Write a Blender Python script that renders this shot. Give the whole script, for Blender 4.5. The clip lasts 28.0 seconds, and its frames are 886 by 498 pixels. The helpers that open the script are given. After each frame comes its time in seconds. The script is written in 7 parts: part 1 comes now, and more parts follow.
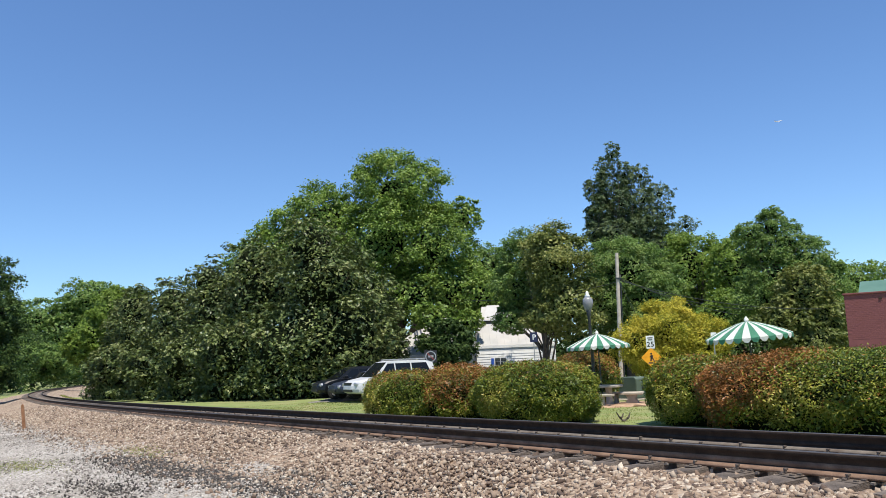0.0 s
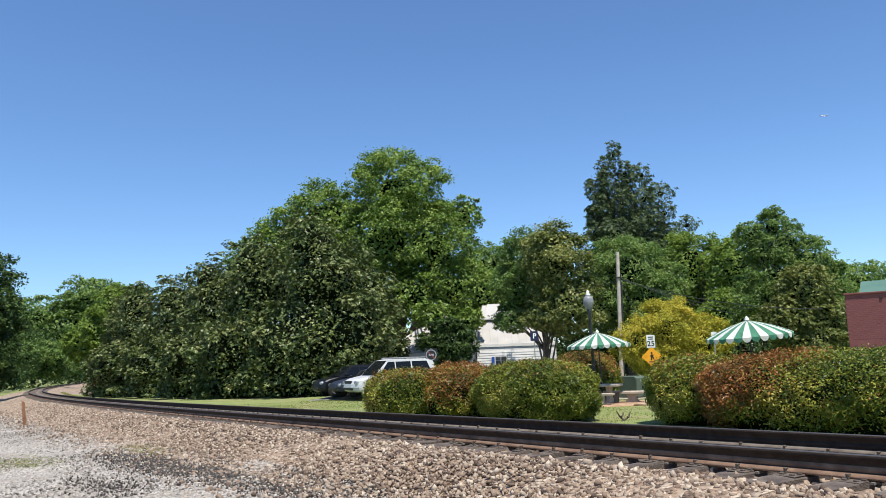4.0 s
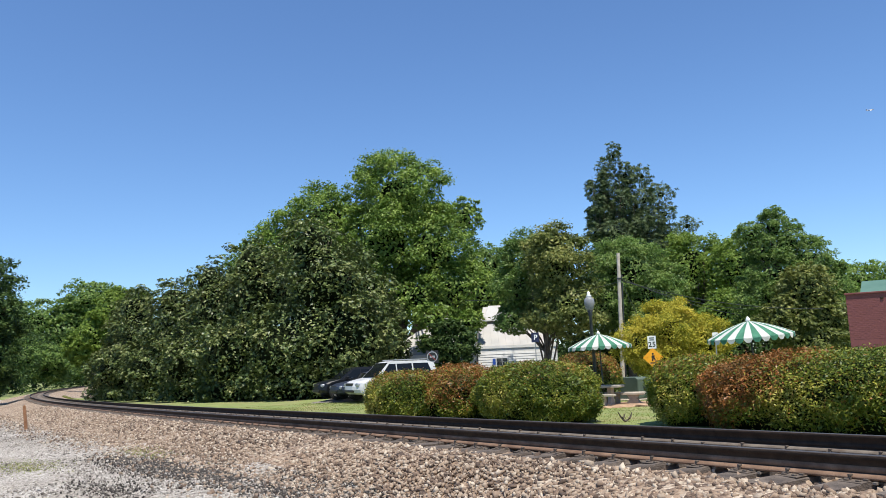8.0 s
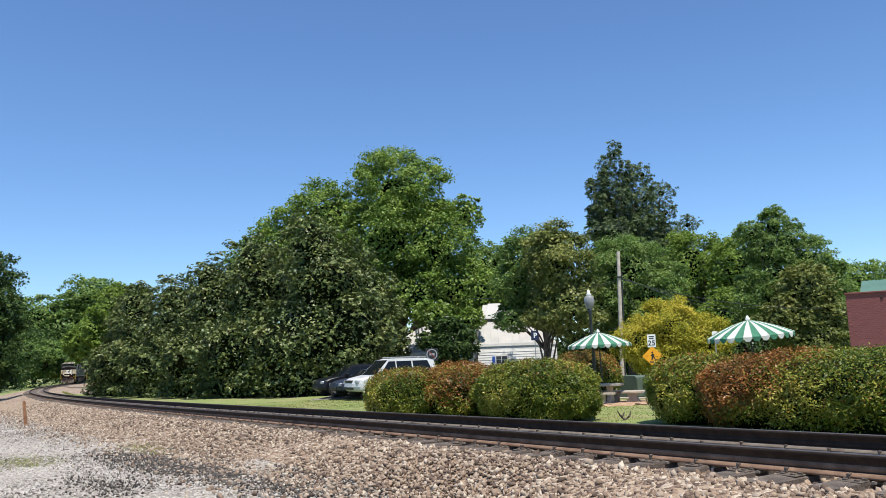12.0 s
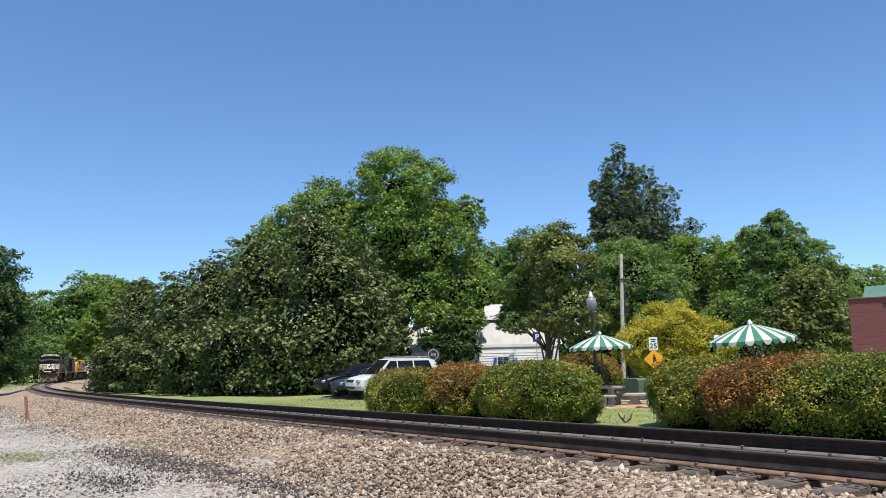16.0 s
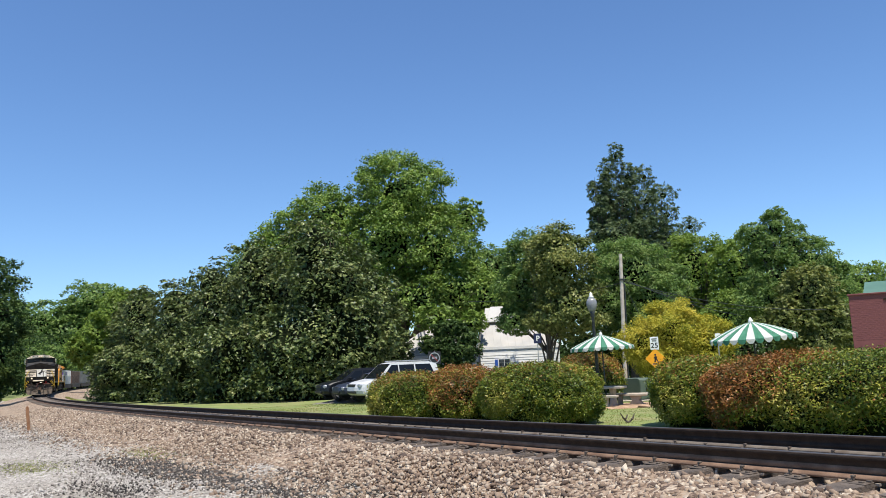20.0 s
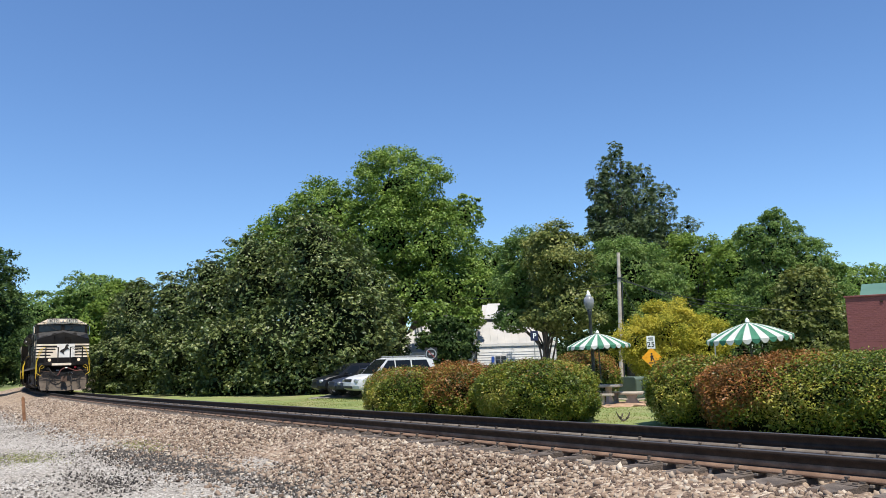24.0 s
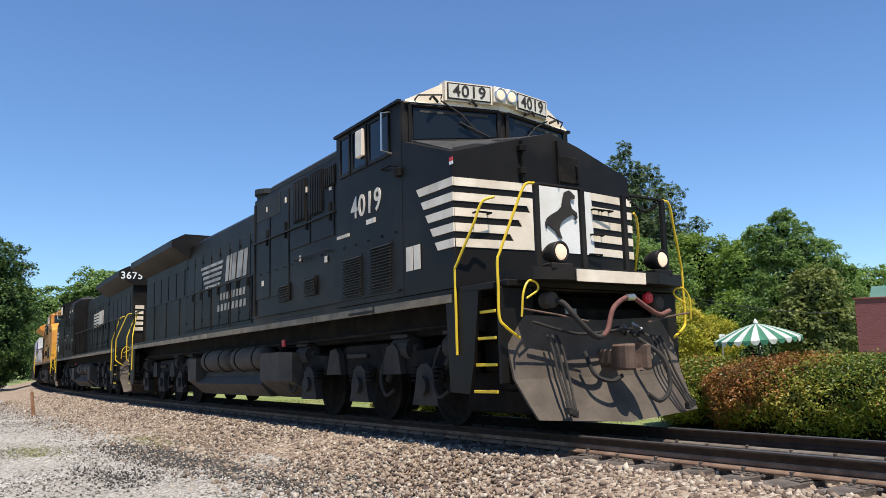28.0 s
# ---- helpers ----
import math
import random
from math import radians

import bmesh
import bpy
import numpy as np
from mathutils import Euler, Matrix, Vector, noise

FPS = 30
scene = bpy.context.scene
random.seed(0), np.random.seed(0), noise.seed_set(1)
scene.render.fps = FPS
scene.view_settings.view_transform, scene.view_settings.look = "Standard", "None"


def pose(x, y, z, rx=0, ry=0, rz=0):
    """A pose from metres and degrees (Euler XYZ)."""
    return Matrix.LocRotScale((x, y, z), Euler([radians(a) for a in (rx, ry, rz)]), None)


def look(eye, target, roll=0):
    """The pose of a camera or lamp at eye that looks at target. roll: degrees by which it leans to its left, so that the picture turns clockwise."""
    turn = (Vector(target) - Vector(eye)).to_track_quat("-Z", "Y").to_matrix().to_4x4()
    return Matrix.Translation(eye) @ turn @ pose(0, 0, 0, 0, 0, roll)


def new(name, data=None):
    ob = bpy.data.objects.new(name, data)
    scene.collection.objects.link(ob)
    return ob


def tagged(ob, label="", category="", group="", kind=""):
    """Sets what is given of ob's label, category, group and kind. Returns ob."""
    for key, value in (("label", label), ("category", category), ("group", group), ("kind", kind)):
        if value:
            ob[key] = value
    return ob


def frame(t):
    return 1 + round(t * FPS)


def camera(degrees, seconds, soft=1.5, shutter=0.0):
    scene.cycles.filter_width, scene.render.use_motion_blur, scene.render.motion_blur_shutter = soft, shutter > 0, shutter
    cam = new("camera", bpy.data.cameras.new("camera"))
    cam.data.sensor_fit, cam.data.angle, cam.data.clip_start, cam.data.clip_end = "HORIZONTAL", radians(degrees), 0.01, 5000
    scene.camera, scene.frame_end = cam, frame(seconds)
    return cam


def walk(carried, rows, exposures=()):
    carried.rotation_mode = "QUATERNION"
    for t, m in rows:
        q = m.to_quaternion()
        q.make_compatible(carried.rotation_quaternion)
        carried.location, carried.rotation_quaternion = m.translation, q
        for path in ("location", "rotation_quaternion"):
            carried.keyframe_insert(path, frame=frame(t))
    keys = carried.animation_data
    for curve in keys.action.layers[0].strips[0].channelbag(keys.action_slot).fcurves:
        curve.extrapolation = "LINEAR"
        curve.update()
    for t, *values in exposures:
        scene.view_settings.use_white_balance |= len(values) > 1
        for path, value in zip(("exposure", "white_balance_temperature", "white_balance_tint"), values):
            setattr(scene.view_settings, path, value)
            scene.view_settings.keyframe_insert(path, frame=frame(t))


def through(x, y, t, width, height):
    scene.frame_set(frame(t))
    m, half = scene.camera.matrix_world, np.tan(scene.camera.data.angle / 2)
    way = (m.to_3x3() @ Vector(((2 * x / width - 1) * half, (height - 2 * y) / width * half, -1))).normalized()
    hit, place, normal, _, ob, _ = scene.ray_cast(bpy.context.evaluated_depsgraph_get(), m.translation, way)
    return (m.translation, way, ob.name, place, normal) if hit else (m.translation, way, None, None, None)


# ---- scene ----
cam = camera(59.0, 28.0, soft=0.8)
EYE = (0.0, 0.0, 0.952)
# seconds and the turn of the hand-held camera, in degrees
VIEW = [
    (0, 98.176, 2.236, 0.225), (0.5, 98.152, 2.346, 0.213), (1, 98.140, 2.328, 0.171), (1.5, 98.133, 2.338, 0.085),
    (2, 98.170, 2.406, 0.059), (2.5, 98.267, 2.499, 0.063), (3, 98.268, 2.467, 0.097), (3.5, 98.195, 2.320, 0.163),
    (5.5, 97.815, 1.343, 0.472), (6, 97.912, 1.411, 0.519), (6.5, 98.075, 1.665, 0.501), (7, 98.189, 1.938, 0.421),
    (7.5, 98.181, 2.140, 0.387), (8, 98.207, 2.312, 0.333), (8.5, 98.146, 2.315, 0.334), (9, 97.948, 2.235, 0.441),
    (9.5, 97.941, 2.120, 0.471), (10, 98.019, 2.134, 0.345), (10.5, 98.015, 2.189, 0.270), (11, 97.880, 2.072, 0.286),
    (11.5, 97.992, 2.045, 0.275), (12, 98.035, 2.043, 0.306), (12.5, 97.935, 1.755, 0.405), (14.5, 97.799, 1.264, 0.481),
    (15, 97.855, 1.256, 0.468), (15.5, 97.997, 1.322, 0.419), (16, 98.061, 1.343, 0.406), (16.5, 98.060, 1.329, 0.372),
    (17, 98.085, 1.394, 0.389), (17.5, 98.123, 1.427, 0.425), (18, 98.138, 1.453, 0.489), (18.5, 98.277, 1.717, 0.594),
    (19, 98.434, 1.951, 0.540), (19.5, 98.444, 2.195, 0.530), (20, 98.286, 2.315, 0.499), (20.5, 97.973, 2.152, 0.408),
    (21, 97.781, 1.858, 0.430), (21.5, 97.795, 1.628, 0.395), (23.5, 98.003, 1.527, 0.225), (24, 98.004, 1.542, 0.246),
    (24.5, 98.103, 1.549, 0.331), (25, 98.127, 1.634, 0.415), (25.5, 98.029, 1.644, 0.418), (26, 97.924, 1.654, 0.488),
    (26.5, 97.900, 1.670, 0.556), (27, 97.971, 1.515, 0.566), (27.5, 98.049, 1.356, 0.625), (28, 97.904, 1.033, 0.746),
]
walk(cam, [(t, pose(*EYE, rx, ry, rz)) for t, rx, ry, rz in VIEW], exposures=[(0, 0.41), (28, 0.41)])

# ---- light: a high early-summer sun behind the camera, clear sky ----
SUN_TURN, SUN_HEIGHT = 158.0, 69.0          # compass turn from +y, clockwise; degrees above the horizon
world = bpy.data.worlds.new("sky")
scene.world = world
world.use_nodes = True
wn = world.node_tree.nodes
sky = wn.new("ShaderNodeTexSky")
sky.sky_type, sky.sun_disc = "NISHITA", False
sky.sun_elevation, sky.sun_rotation = radians(SUN_HEIGHT), radians(-SUN_TURN)
sky.air_density, sky.dust_density, sky.ozone_density, sky.altitude = 1.0, 0.0, 3.0, 200
wn["Background"].inputs[1].default_value = 0.102
clear = wn.new("ShaderNodeMix")
clear.data_type, clear.blend_type = "RGBA", "MULTIPLY"
clear.inputs["Factor"].default_value = 1.0
clear.inputs["B"].default_value = (0.81, 1.0, 1.22, 1)     # the deep blue of a very clear day
world.node_tree.links.new(sky.outputs[0], clear.inputs["A"])
world.node_tree.links.new(clear.outputs["Result"], wn["Background"].inputs[0])
sun_data = bpy.data.lights.new("sun", "SUN")
sun_data.energy, sun_data.angle, sun_data.color = 5.0, radians(0.53), (1.0, 0.94, 0.84)
sun = new("sun", sun_data)
SUN_WAY = Vector((math.sin(radians(SUN_TURN)) * math.cos(radians(SUN_HEIGHT)),
                  math.cos(radians(SUN_TURN)) * math.cos(radians(SUN_HEIGHT)), math.sin(radians(SUN_HEIGHT))))
sun.matrix_world = look(SUN_WAY * 300, (0, 0, 0))


# ---- materials ----
def node_mat(name):
    m = bpy.data.materials.new(name)
    m.use_nodes = True
    return m, m.node_tree.nodes, m.node_tree.links, m.node_tree.nodes["Principled BSDF"]


def ramp_of(n, stops):
    r = n.new("ShaderNodeValToRGB")
    while len(r.color_ramp.elements) < len(stops):
        r.color_ramp.elements.new(0.5)
    for e, (at, col) in zip(r.color_ramp.elements, stops):
        e.position, e.color = at, (*col, 1)
    return r


def mat_surface(name, dark, light, rough=0.6, metal=0.0, scale=8.0, fine=90.0, bump=0.15, stain=None, stain_scale=1.2, bump_far=0.01):
    """Two scales of colour noise, a bump, and stains where a stain colour is given."""
    m, n, l, b = node_mat(name)
    tc = n.new("ShaderNodeTexCoord")
    big = n.new("ShaderNodeTexNoise")
    big.inputs["Scale"].default_value, big.inputs["Detail"].default_value = scale, 5
    small = n.new("ShaderNodeTexNoise")
    small.inputs["Scale"].default_value, small.inputs["Detail"].default_value = fine, 3
    mix = n.new("ShaderNodeMath")
    mix.operation = "MULTIPLY_ADD"
    mix.inputs[1].default_value, mix.inputs[2].default_value = 0.45, 0.0
    for t in (big, small):
        l.new(tc.outputs["Object"], t.inputs["Vector"])
    l.new(small.outputs["Fac"], mix.inputs[0])
    l.new(big.outputs["Fac"], mix.inputs[2])
    r = ramp_of(n, [(0.45, dark), (0.95, light)])
    l.new(mix.outputs[0], r.inputs[0])
    col = r.outputs[0]
    if stain:
        st = n.new("ShaderNodeTexNoise")
        st.inputs["Scale"].default_value, st.inputs["Detail"].default_value = stain_scale, 8
        l.new(tc.outputs["Object"], st.inputs["Vector"])
        sr = ramp_of(n, [(0.48, (0, 0, 0)), (0.72, (1, 1, 1))])
        l.new(st.outputs["Fac"], sr.inputs[0])
        mx = n.new("ShaderNodeMix")
        mx.data_type = "RGBA"
        l.new(sr.outputs[0], mx.inputs["Factor"])
        l.new(col, mx.inputs["A"])
        mx.inputs["B"].default_value = (*stain, 1)
        col = mx.outputs["Result"]
    l.new(col, b.inputs["Base Color"])
    b.inputs["Roughness"].default_value, b.inputs["Metallic"].default_value = rough, metal
    if bump:
        bp = n.new("ShaderNodeBump")
        bp.inputs["Strength"].default_value, bp.inputs["Distance"].default_value = bump, bump_far
        l.new(small.outputs["Fac"], bp.inputs["Height"])
        l.new(bp.outputs[0], b.inputs["Normal"])
    return m


def mat_leaf(name, stops, rough=0.5, through=0.3, spec=0.4):
    """Foliage: every leaf its own shade, some light passing through."""
    m, n, l, b = node_mat(name)
    geo, obj = n.new("ShaderNodeNewGeometry"), n.new("ShaderNodeTexCoord")
    patch = n.new("ShaderNodeTexNoise")
    patch.inputs["Scale"].default_value, patch.inputs["Detail"].default_value = 0.8, 3
    l.new(obj.outputs["Object"], patch.inputs["Vector"])
    add = n.new("ShaderNodeMath")
    add.operation = "MULTIPLY_ADD"
    add.inputs[1].default_value = 0.55
    l.new(geo.outputs["Random Per Island"], add.inputs[0])
    sub = n.new("ShaderNodeMath")
    sub.operation = "MULTIPLY_ADD"
    sub.inputs[1].default_value, sub.inputs[2].default_value = 1.5, -0.52
    l.new(patch.outputs["Fac"], sub.inputs[0])
    l.new(sub.outputs[0], add.inputs[2])
    r = ramp_of(n, stops)
    l.new(add.outputs[0], r.inputs[0])
    l.new(r.outputs[0], b.inputs["Base Color"])
    b.inputs["Roughness"].default_value = rough
    b.inputs["Specular IOR Level"].default_value = spec
    tr = n.new("ShaderNodeBsdfTranslucent")
    l.new(r.outputs[0], tr.inputs["Color"])
    mx = n.new("ShaderNodeMixShader")
    mx.inputs[0].default_value = through
    l.new(b.outputs[0], mx.inputs[1])
    l.new(tr.outputs[0], mx.inputs[2])
    l.new(mx.outputs[0], n["Material Output"].inputs["Surface"])
    return m


def mat_stone(name, stops, rough=0.9):
    """Broken stone, each piece its own shade."""
    m, n, l, b = node_mat(name)
    geo, tc = n.new("ShaderNodeNewGeometry"), n.new("ShaderNodeTexCoord")
    r = ramp_of(n, stops)
    l.new(geo.outputs["Random Per Island"], r.inputs[0])
    nz = n.new("ShaderNodeTexNoise")
    nz.inputs["Scale"].default_value, nz.inputs["Detail"].default_value = 60, 4
    l.new(tc.outputs["Object"], nz.inputs["Vector"])
    mx = n.new("ShaderNodeMix")
    mx.data_type, mx.blend_type = "RGBA", "MULTIPLY"
    mx.inputs["Factor"].default_value = 0.6
    l.new(r.outputs[0], mx.inputs["A"])
    gr = ramp_of(n, [(0.3, (0.55, 0.5, 0.47)), (0.7, (1, 1, 1))])
    l.new(nz.outputs["Fac"], gr.inputs[0])
    l.new(gr.outputs[0], mx.inputs["B"])
    l.new(mx.outputs["Result"], b.inputs["Base Color"])
    b.inputs["Roughness"].default_value = rough
    return m


def mat_gravel(name, stops, cell, blotch, bump=0.6, patch=None):
    """A bed of small stones seen from afar: cells of stone colours with a relief."""
    m, n, l, b = node_mat(name)
    tc = n.new("ShaderNodeTexCoord")
    v = n.new("ShaderNodeTexVoronoi")
    v.inputs["Scale"].default_value = cell
    l.new(tc.outputs["Object"], v.inputs["Vector"])
    hsv = n.new("ShaderNodeSeparateColor")
    l.new(v.outputs["Color"], hsv.inputs[0])
    r = ramp_of(n, stops)
    l.new(hsv.outputs[0], r.inputs[0])
    nz = n.new("ShaderNodeTexNoise")
    nz.inputs["Scale"].default_value, nz.inputs["Detail"].default_value = 0.6, 6
    l.new(tc.outputs["Object"], nz.inputs["Vector"])
    gr = ramp_of(n, [(0.35, blotch), (0.62, (1, 1, 1))])
    l.new(nz.outputs["Fac"], gr.inputs[0])
    mx = n.new("ShaderNodeMix")
    mx.data_type, mx.blend_type = "RGBA", "MULTIPLY"
    mx.inputs["Factor"].default_value = 0.8
    l.new(r.outputs[0], mx.inputs["A"])
    l.new(gr.outputs[0], mx.inputs["B"])
    l.new(mx.outputs["Result"], b.inputs["Base Color"])
    b.inputs["Roughness"].default_value = 0.95
    bp = n.new("ShaderNodeBump")
    bp.inputs["Strength"].default_value, bp.inputs["Distance"].default_value = bump, 0.03
    bp.invert = True
    l.new(v.outputs["Distance"], bp.inputs["Height"])
    l.new(bp.outputs[0], b.inputs["Normal"])
    return m


def mat_plain(name, col, rough=0.5, metal=0.0, spec=0.5):
    return mat_surface(name, tuple(c * 0.86 for c in col), tuple(min(c * 1.08, 1) for c in col), rough, metal, 3.0, 60.0, 0.04)


def mat_glass(name, col=(0.02, 0.03, 0.035)):
    m, n, l, b = node_mat(name)
    b.inputs["Base Color"].default_value = (*col, 1)
    b.inputs["Roughness"].default_value, b.inputs["Specular IOR Level"].default_value = 0.06, 0.8
    return m


def mat_lamp(name, col, power):
    m, n, l, b = node_mat(name)
    b.inputs["Base Color"].default_value = (*col, 1)
    b.inputs["Emission Color"].default_value, b.inputs["Emission Strength"].default_value = (*col, 1), power
    return m


STONE_STOPS = [(0.0, (0.07, 0.047, 0.035)), (0.25, (0.2, 0.14, 0.1)), (0.55, (0.35, 0.262, 0.187)), (0.8, (0.35, 0.282, 0.214)), (1.0, (0.57, 0.49, 0.385))]
GRAVEL_STOPS = [(0.0, (0.12, 0.106, 0.09)), (0.3, (0.28, 0.252, 0.22)), (0.7, (0.41, 0.376, 0.33)), (1.0, (0.6, 0.565, 0.51))]
M_BALLAST = mat_gravel("ballast_bed", STONE_STOPS, 22, (0.74, 0.67, 0.6))
M_STONE = mat_stone("ballast_stone", STONE_STOPS)
M_GRAVEL = mat_gravel("gravel_lot", GRAVEL_STOPS, 38, (0.72, 0.7, 0.66), 0.5)
M_PEBBLE = mat_stone("gravel_stone", GRAVEL_STOPS)
M_TAR = mat_stone("dark_gravel_stone", [(0.0, (0.022, 0.019, 0.017)), (0.65, (0.055, 0.048, 0.042)), (1.0, (0.24, 0.22, 0.195))])
M_GRASS = mat_surface("lawn", (0.125, 0.175, 0.04), (0.225, 0.26, 0.08), 0.9, 0, 1.1, 60, 0.5, (0.26, 0.235, 0.105), 0.5, 0.03)
M_BLADE = mat_leaf("grass_blade", [(0.0, (0.13, 0.18, 0.035)), (0.5, (0.22, 0.25, 0.06)), (0.85, (0.34, 0.3, 0.12))], 0.7, 0.3)
M_EARTH = mat_surface("bark_mulch", (0.2, 0.11, 0.06), (0.44, 0.3, 0.19), 0.95, 0, 4, 50, 0.6)
M_ASPHALT = mat_surface("worn_asphalt", (0.12, 0.11, 0.095), (0.22, 0.2, 0.175), 0.9, 0, 2, 120, 0.3)
M_RAIL = mat_surface("rail_steel", (0.022, 0.015, 0.011), (0.055, 0.037, 0.026), 0.8, 0.0, 9, 80, 0.3)
M_RAIL.node_tree.nodes["Principled BSDF"].inputs["Specular IOR Level"].default_value = 0.2
M_RAIL_TOP = mat_surface("worn_rail_head", (0.05, 0.045, 0.042), (0.12, 0.11, 0.105), 0.5, 0.5, 12, 120, 0.03)
M_RAIL_FOOT = mat_surface("rusty_rail_foot", (0.125, 0.07, 0.042), (0.25, 0.155, 0.1), 0.9, 0.0, 7, 70, 0.3, (0.1, 0.052, 0.03), 3)
M_RAIL_DUST = mat_surface("dusty_rail_foot", (0.1, 0.08, 0.06), (0.2, 0.165, 0.13), 0.9, 0.0, 7, 70, 0.3, (0.09, 0.062, 0.044), 3)
M_TIE = mat_surface("creosoted_wood", (0.04, 0.031, 0.025), (0.15, 0.12, 0.098), 0.9, 0, 5, 70, 0.7, (0.21, 0.17, 0.135), 2.5, 0.02)
M_ANCHOR = mat_surface("dusty_anchor_steel", (0.1, 0.085, 0.07), (0.3, 0.26, 0.215), 0.85, 0, 14, 90, 0.2, (0.05, 0.036, 0.028), 6)
M_PLATE = mat_surface("rusty_iron", (0.07, 0.055, 0.043), (0.17, 0.135, 0.11), 0.8, 0.3, 12, 90, 0.3)
M_BARK = mat_surface("bark", (0.05, 0.04, 0.03), (0.16, 0.13, 0.1), 0.95, 0, 3, 30, 0.8, None, 1, 0.04)
M_MAG = mat_leaf("magnolia_leaf", [(0.0, (0.016, 0.034, 0.009)), (0.35, (0.055, 0.092, 0.024)), (0.7, (0.17, 0.21, 0.06)), (1.0, (0.3, 0.31, 0.13))], 0.42, 0.12, 0.36)
M_OAK = mat_leaf("oak_leaf", [(0.0, (0.05, 0.105, 0.014)), (0.45, (0.14, 0.235, 0.036)), (1.0, (0.31, 0.4, 0.085))], 0.5, 0.3, 0.35)
M_ELM = mat_leaf("elm_leaf", [(0.0, (0.042, 0.092, 0.018)), (0.45, (0.14, 0.24, 0.055)), (1.0, (0.32, 0.41, 0.125))], 0.5, 0.42, 0.35)
M_BRIGHT = mat_leaf("young_leaf", [(0.0, (0.075, 0.135, 0.02)), (0.5, (0.17, 0.26, 0.042)), (1.0, (0.32, 0.41, 0.09))], 0.5, 0.42, 0.3)
M_OLIVE = mat_leaf("olive_leaf", [(0.0, (0.03, 0.055, 0.012)), (0.45, (0.14, 0.18, 0.042)), (1.0, (0.38, 0.38, 0.12))], 0.5, 0.36, 0.35)
M_GOLD = mat_leaf("golden_leaf", [(0.0, (0.12, 0.16, 0.012)), (0.45, (0.4, 0.375, 0.04)), (1.0, (0.62, 0.5, 0.08))], 0.6, 0.35, 0.25)
M_PINE = mat_leaf("pine_needle", [(0.0, (0.04, 0.075, 0.036)), (0.5, (0.11, 0.165, 0.072)), (1.0, (0.24, 0.29, 0.13))], 0.55, 0.32, 0.35)
M_SHADY = mat_leaf("shady_leaf", [(0.0, (0.015, 0.036, 0.011)), (0.5, (0.045, 0.09, 0.023)), (1.0, (0.13, 0.185, 0.045))], 0.6, 0.25, 0.2)
M_HEDGE = mat_leaf("hedge_leaf", [(0.0, (0.026, 0.05, 0.006)), (0.35, (0.095, 0.15, 0.016)), (0.7, (0.26, 0.265, 0.03)), (1.0, (0.52, 0.44, 0.11))], 0.44, 0.2, 0.38)
M_HEDGE_RED = mat_leaf("red_hedge_leaf", [(0.0, (0.09, 0.055, 0.012)), (0.4, (0.24, 0.11, 0.025)), (0.75, (0.38, 0.14, 0.04)), (1.0, (0.5, 0.33, 0.11))], 0.44, 0.2, 0.38)
# near-black colour that stands in for the shade inside crowns and bushes
M_SHADE = mat_surface("inner_shade", (0.005, 0.008, 0.003), (0.016, 0.022, 0.008), 1.0, 0, 3, 40, 0.6)
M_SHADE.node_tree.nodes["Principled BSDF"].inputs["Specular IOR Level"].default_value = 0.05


# ---- mesh helpers ----
def part(name, bm, material, parent, label="", smooth=False):
    """Links a bmesh as one mesh object under a thing or a part."""
    me = bpy.data.meshes.new(name)
    bmesh.ops.recalc_face_normals(bm, faces=bm.faces[:])
    bm.to_mesh(me)
    bm.free()
    me.materials.append(material)
    if smooth:
        me.polygons.foreach_set("use_smooth", [True] * len(me.polygons))
    ob = new(name, me)
    ob.parent = parent
    return tagged(ob, label) if label else ob


def shared(name, me, m, parent):
    """One more piece on a mesh that alike pieces share."""
    ob = new(name, me)
    ob.parent = parent
    ob.matrix_basis = m
    return ob


def mesh_np(name, verts, faces, material):
    """A mesh from arrays: verts (n, 3) and faces (m, k)."""
    me = bpy.data.meshes.new(name)
    verts, faces = np.asarray(verts, np.float32), np.asarray(faces, np.int32)
    k = faces.shape[1]
    me.vertices.add(len(verts))
    me.vertices.foreach_set("co", verts.ravel())
    me.loops.add(faces.size)
    me.loops.foreach_set("vertex_index", faces.ravel())
    me.polygons.add(len(faces))
    me.polygons.foreach_set("loop_start", np.arange(0, faces.size, k, dtype=np.int32))
    me.polygons.foreach_set("loop_total", np.full(len(faces), k, np.int32))
    me.update(calc_edges=True)
    if material:
        me.materials.append(material)
    return me


def empty(name, m=None):
    ob = new(name)
    ob.empty_display_size = 0.2
    if m is not None:
        ob.matrix_basis = m
    return ob


def box(bm, x0, x1, y0, y1, z0, z1, bevel=0.0):
    r = bmesh.ops.create_cube(bm, size=1, matrix=Matrix.Translation(((x0 + x1) / 2, (y0 + y1) / 2, (z0 + z1) / 2)) @ Matrix.Diagonal((abs(x1 - x0), abs(y1 - y0), abs(z1 - z0), 1)))
    if bevel:
        edges = list({e for v in r["verts"] for e in v.link_edges})
        bmesh.ops.bevel(bm, geom=edges, offset=bevel, segments=1, affect="EDGES")
    return bm


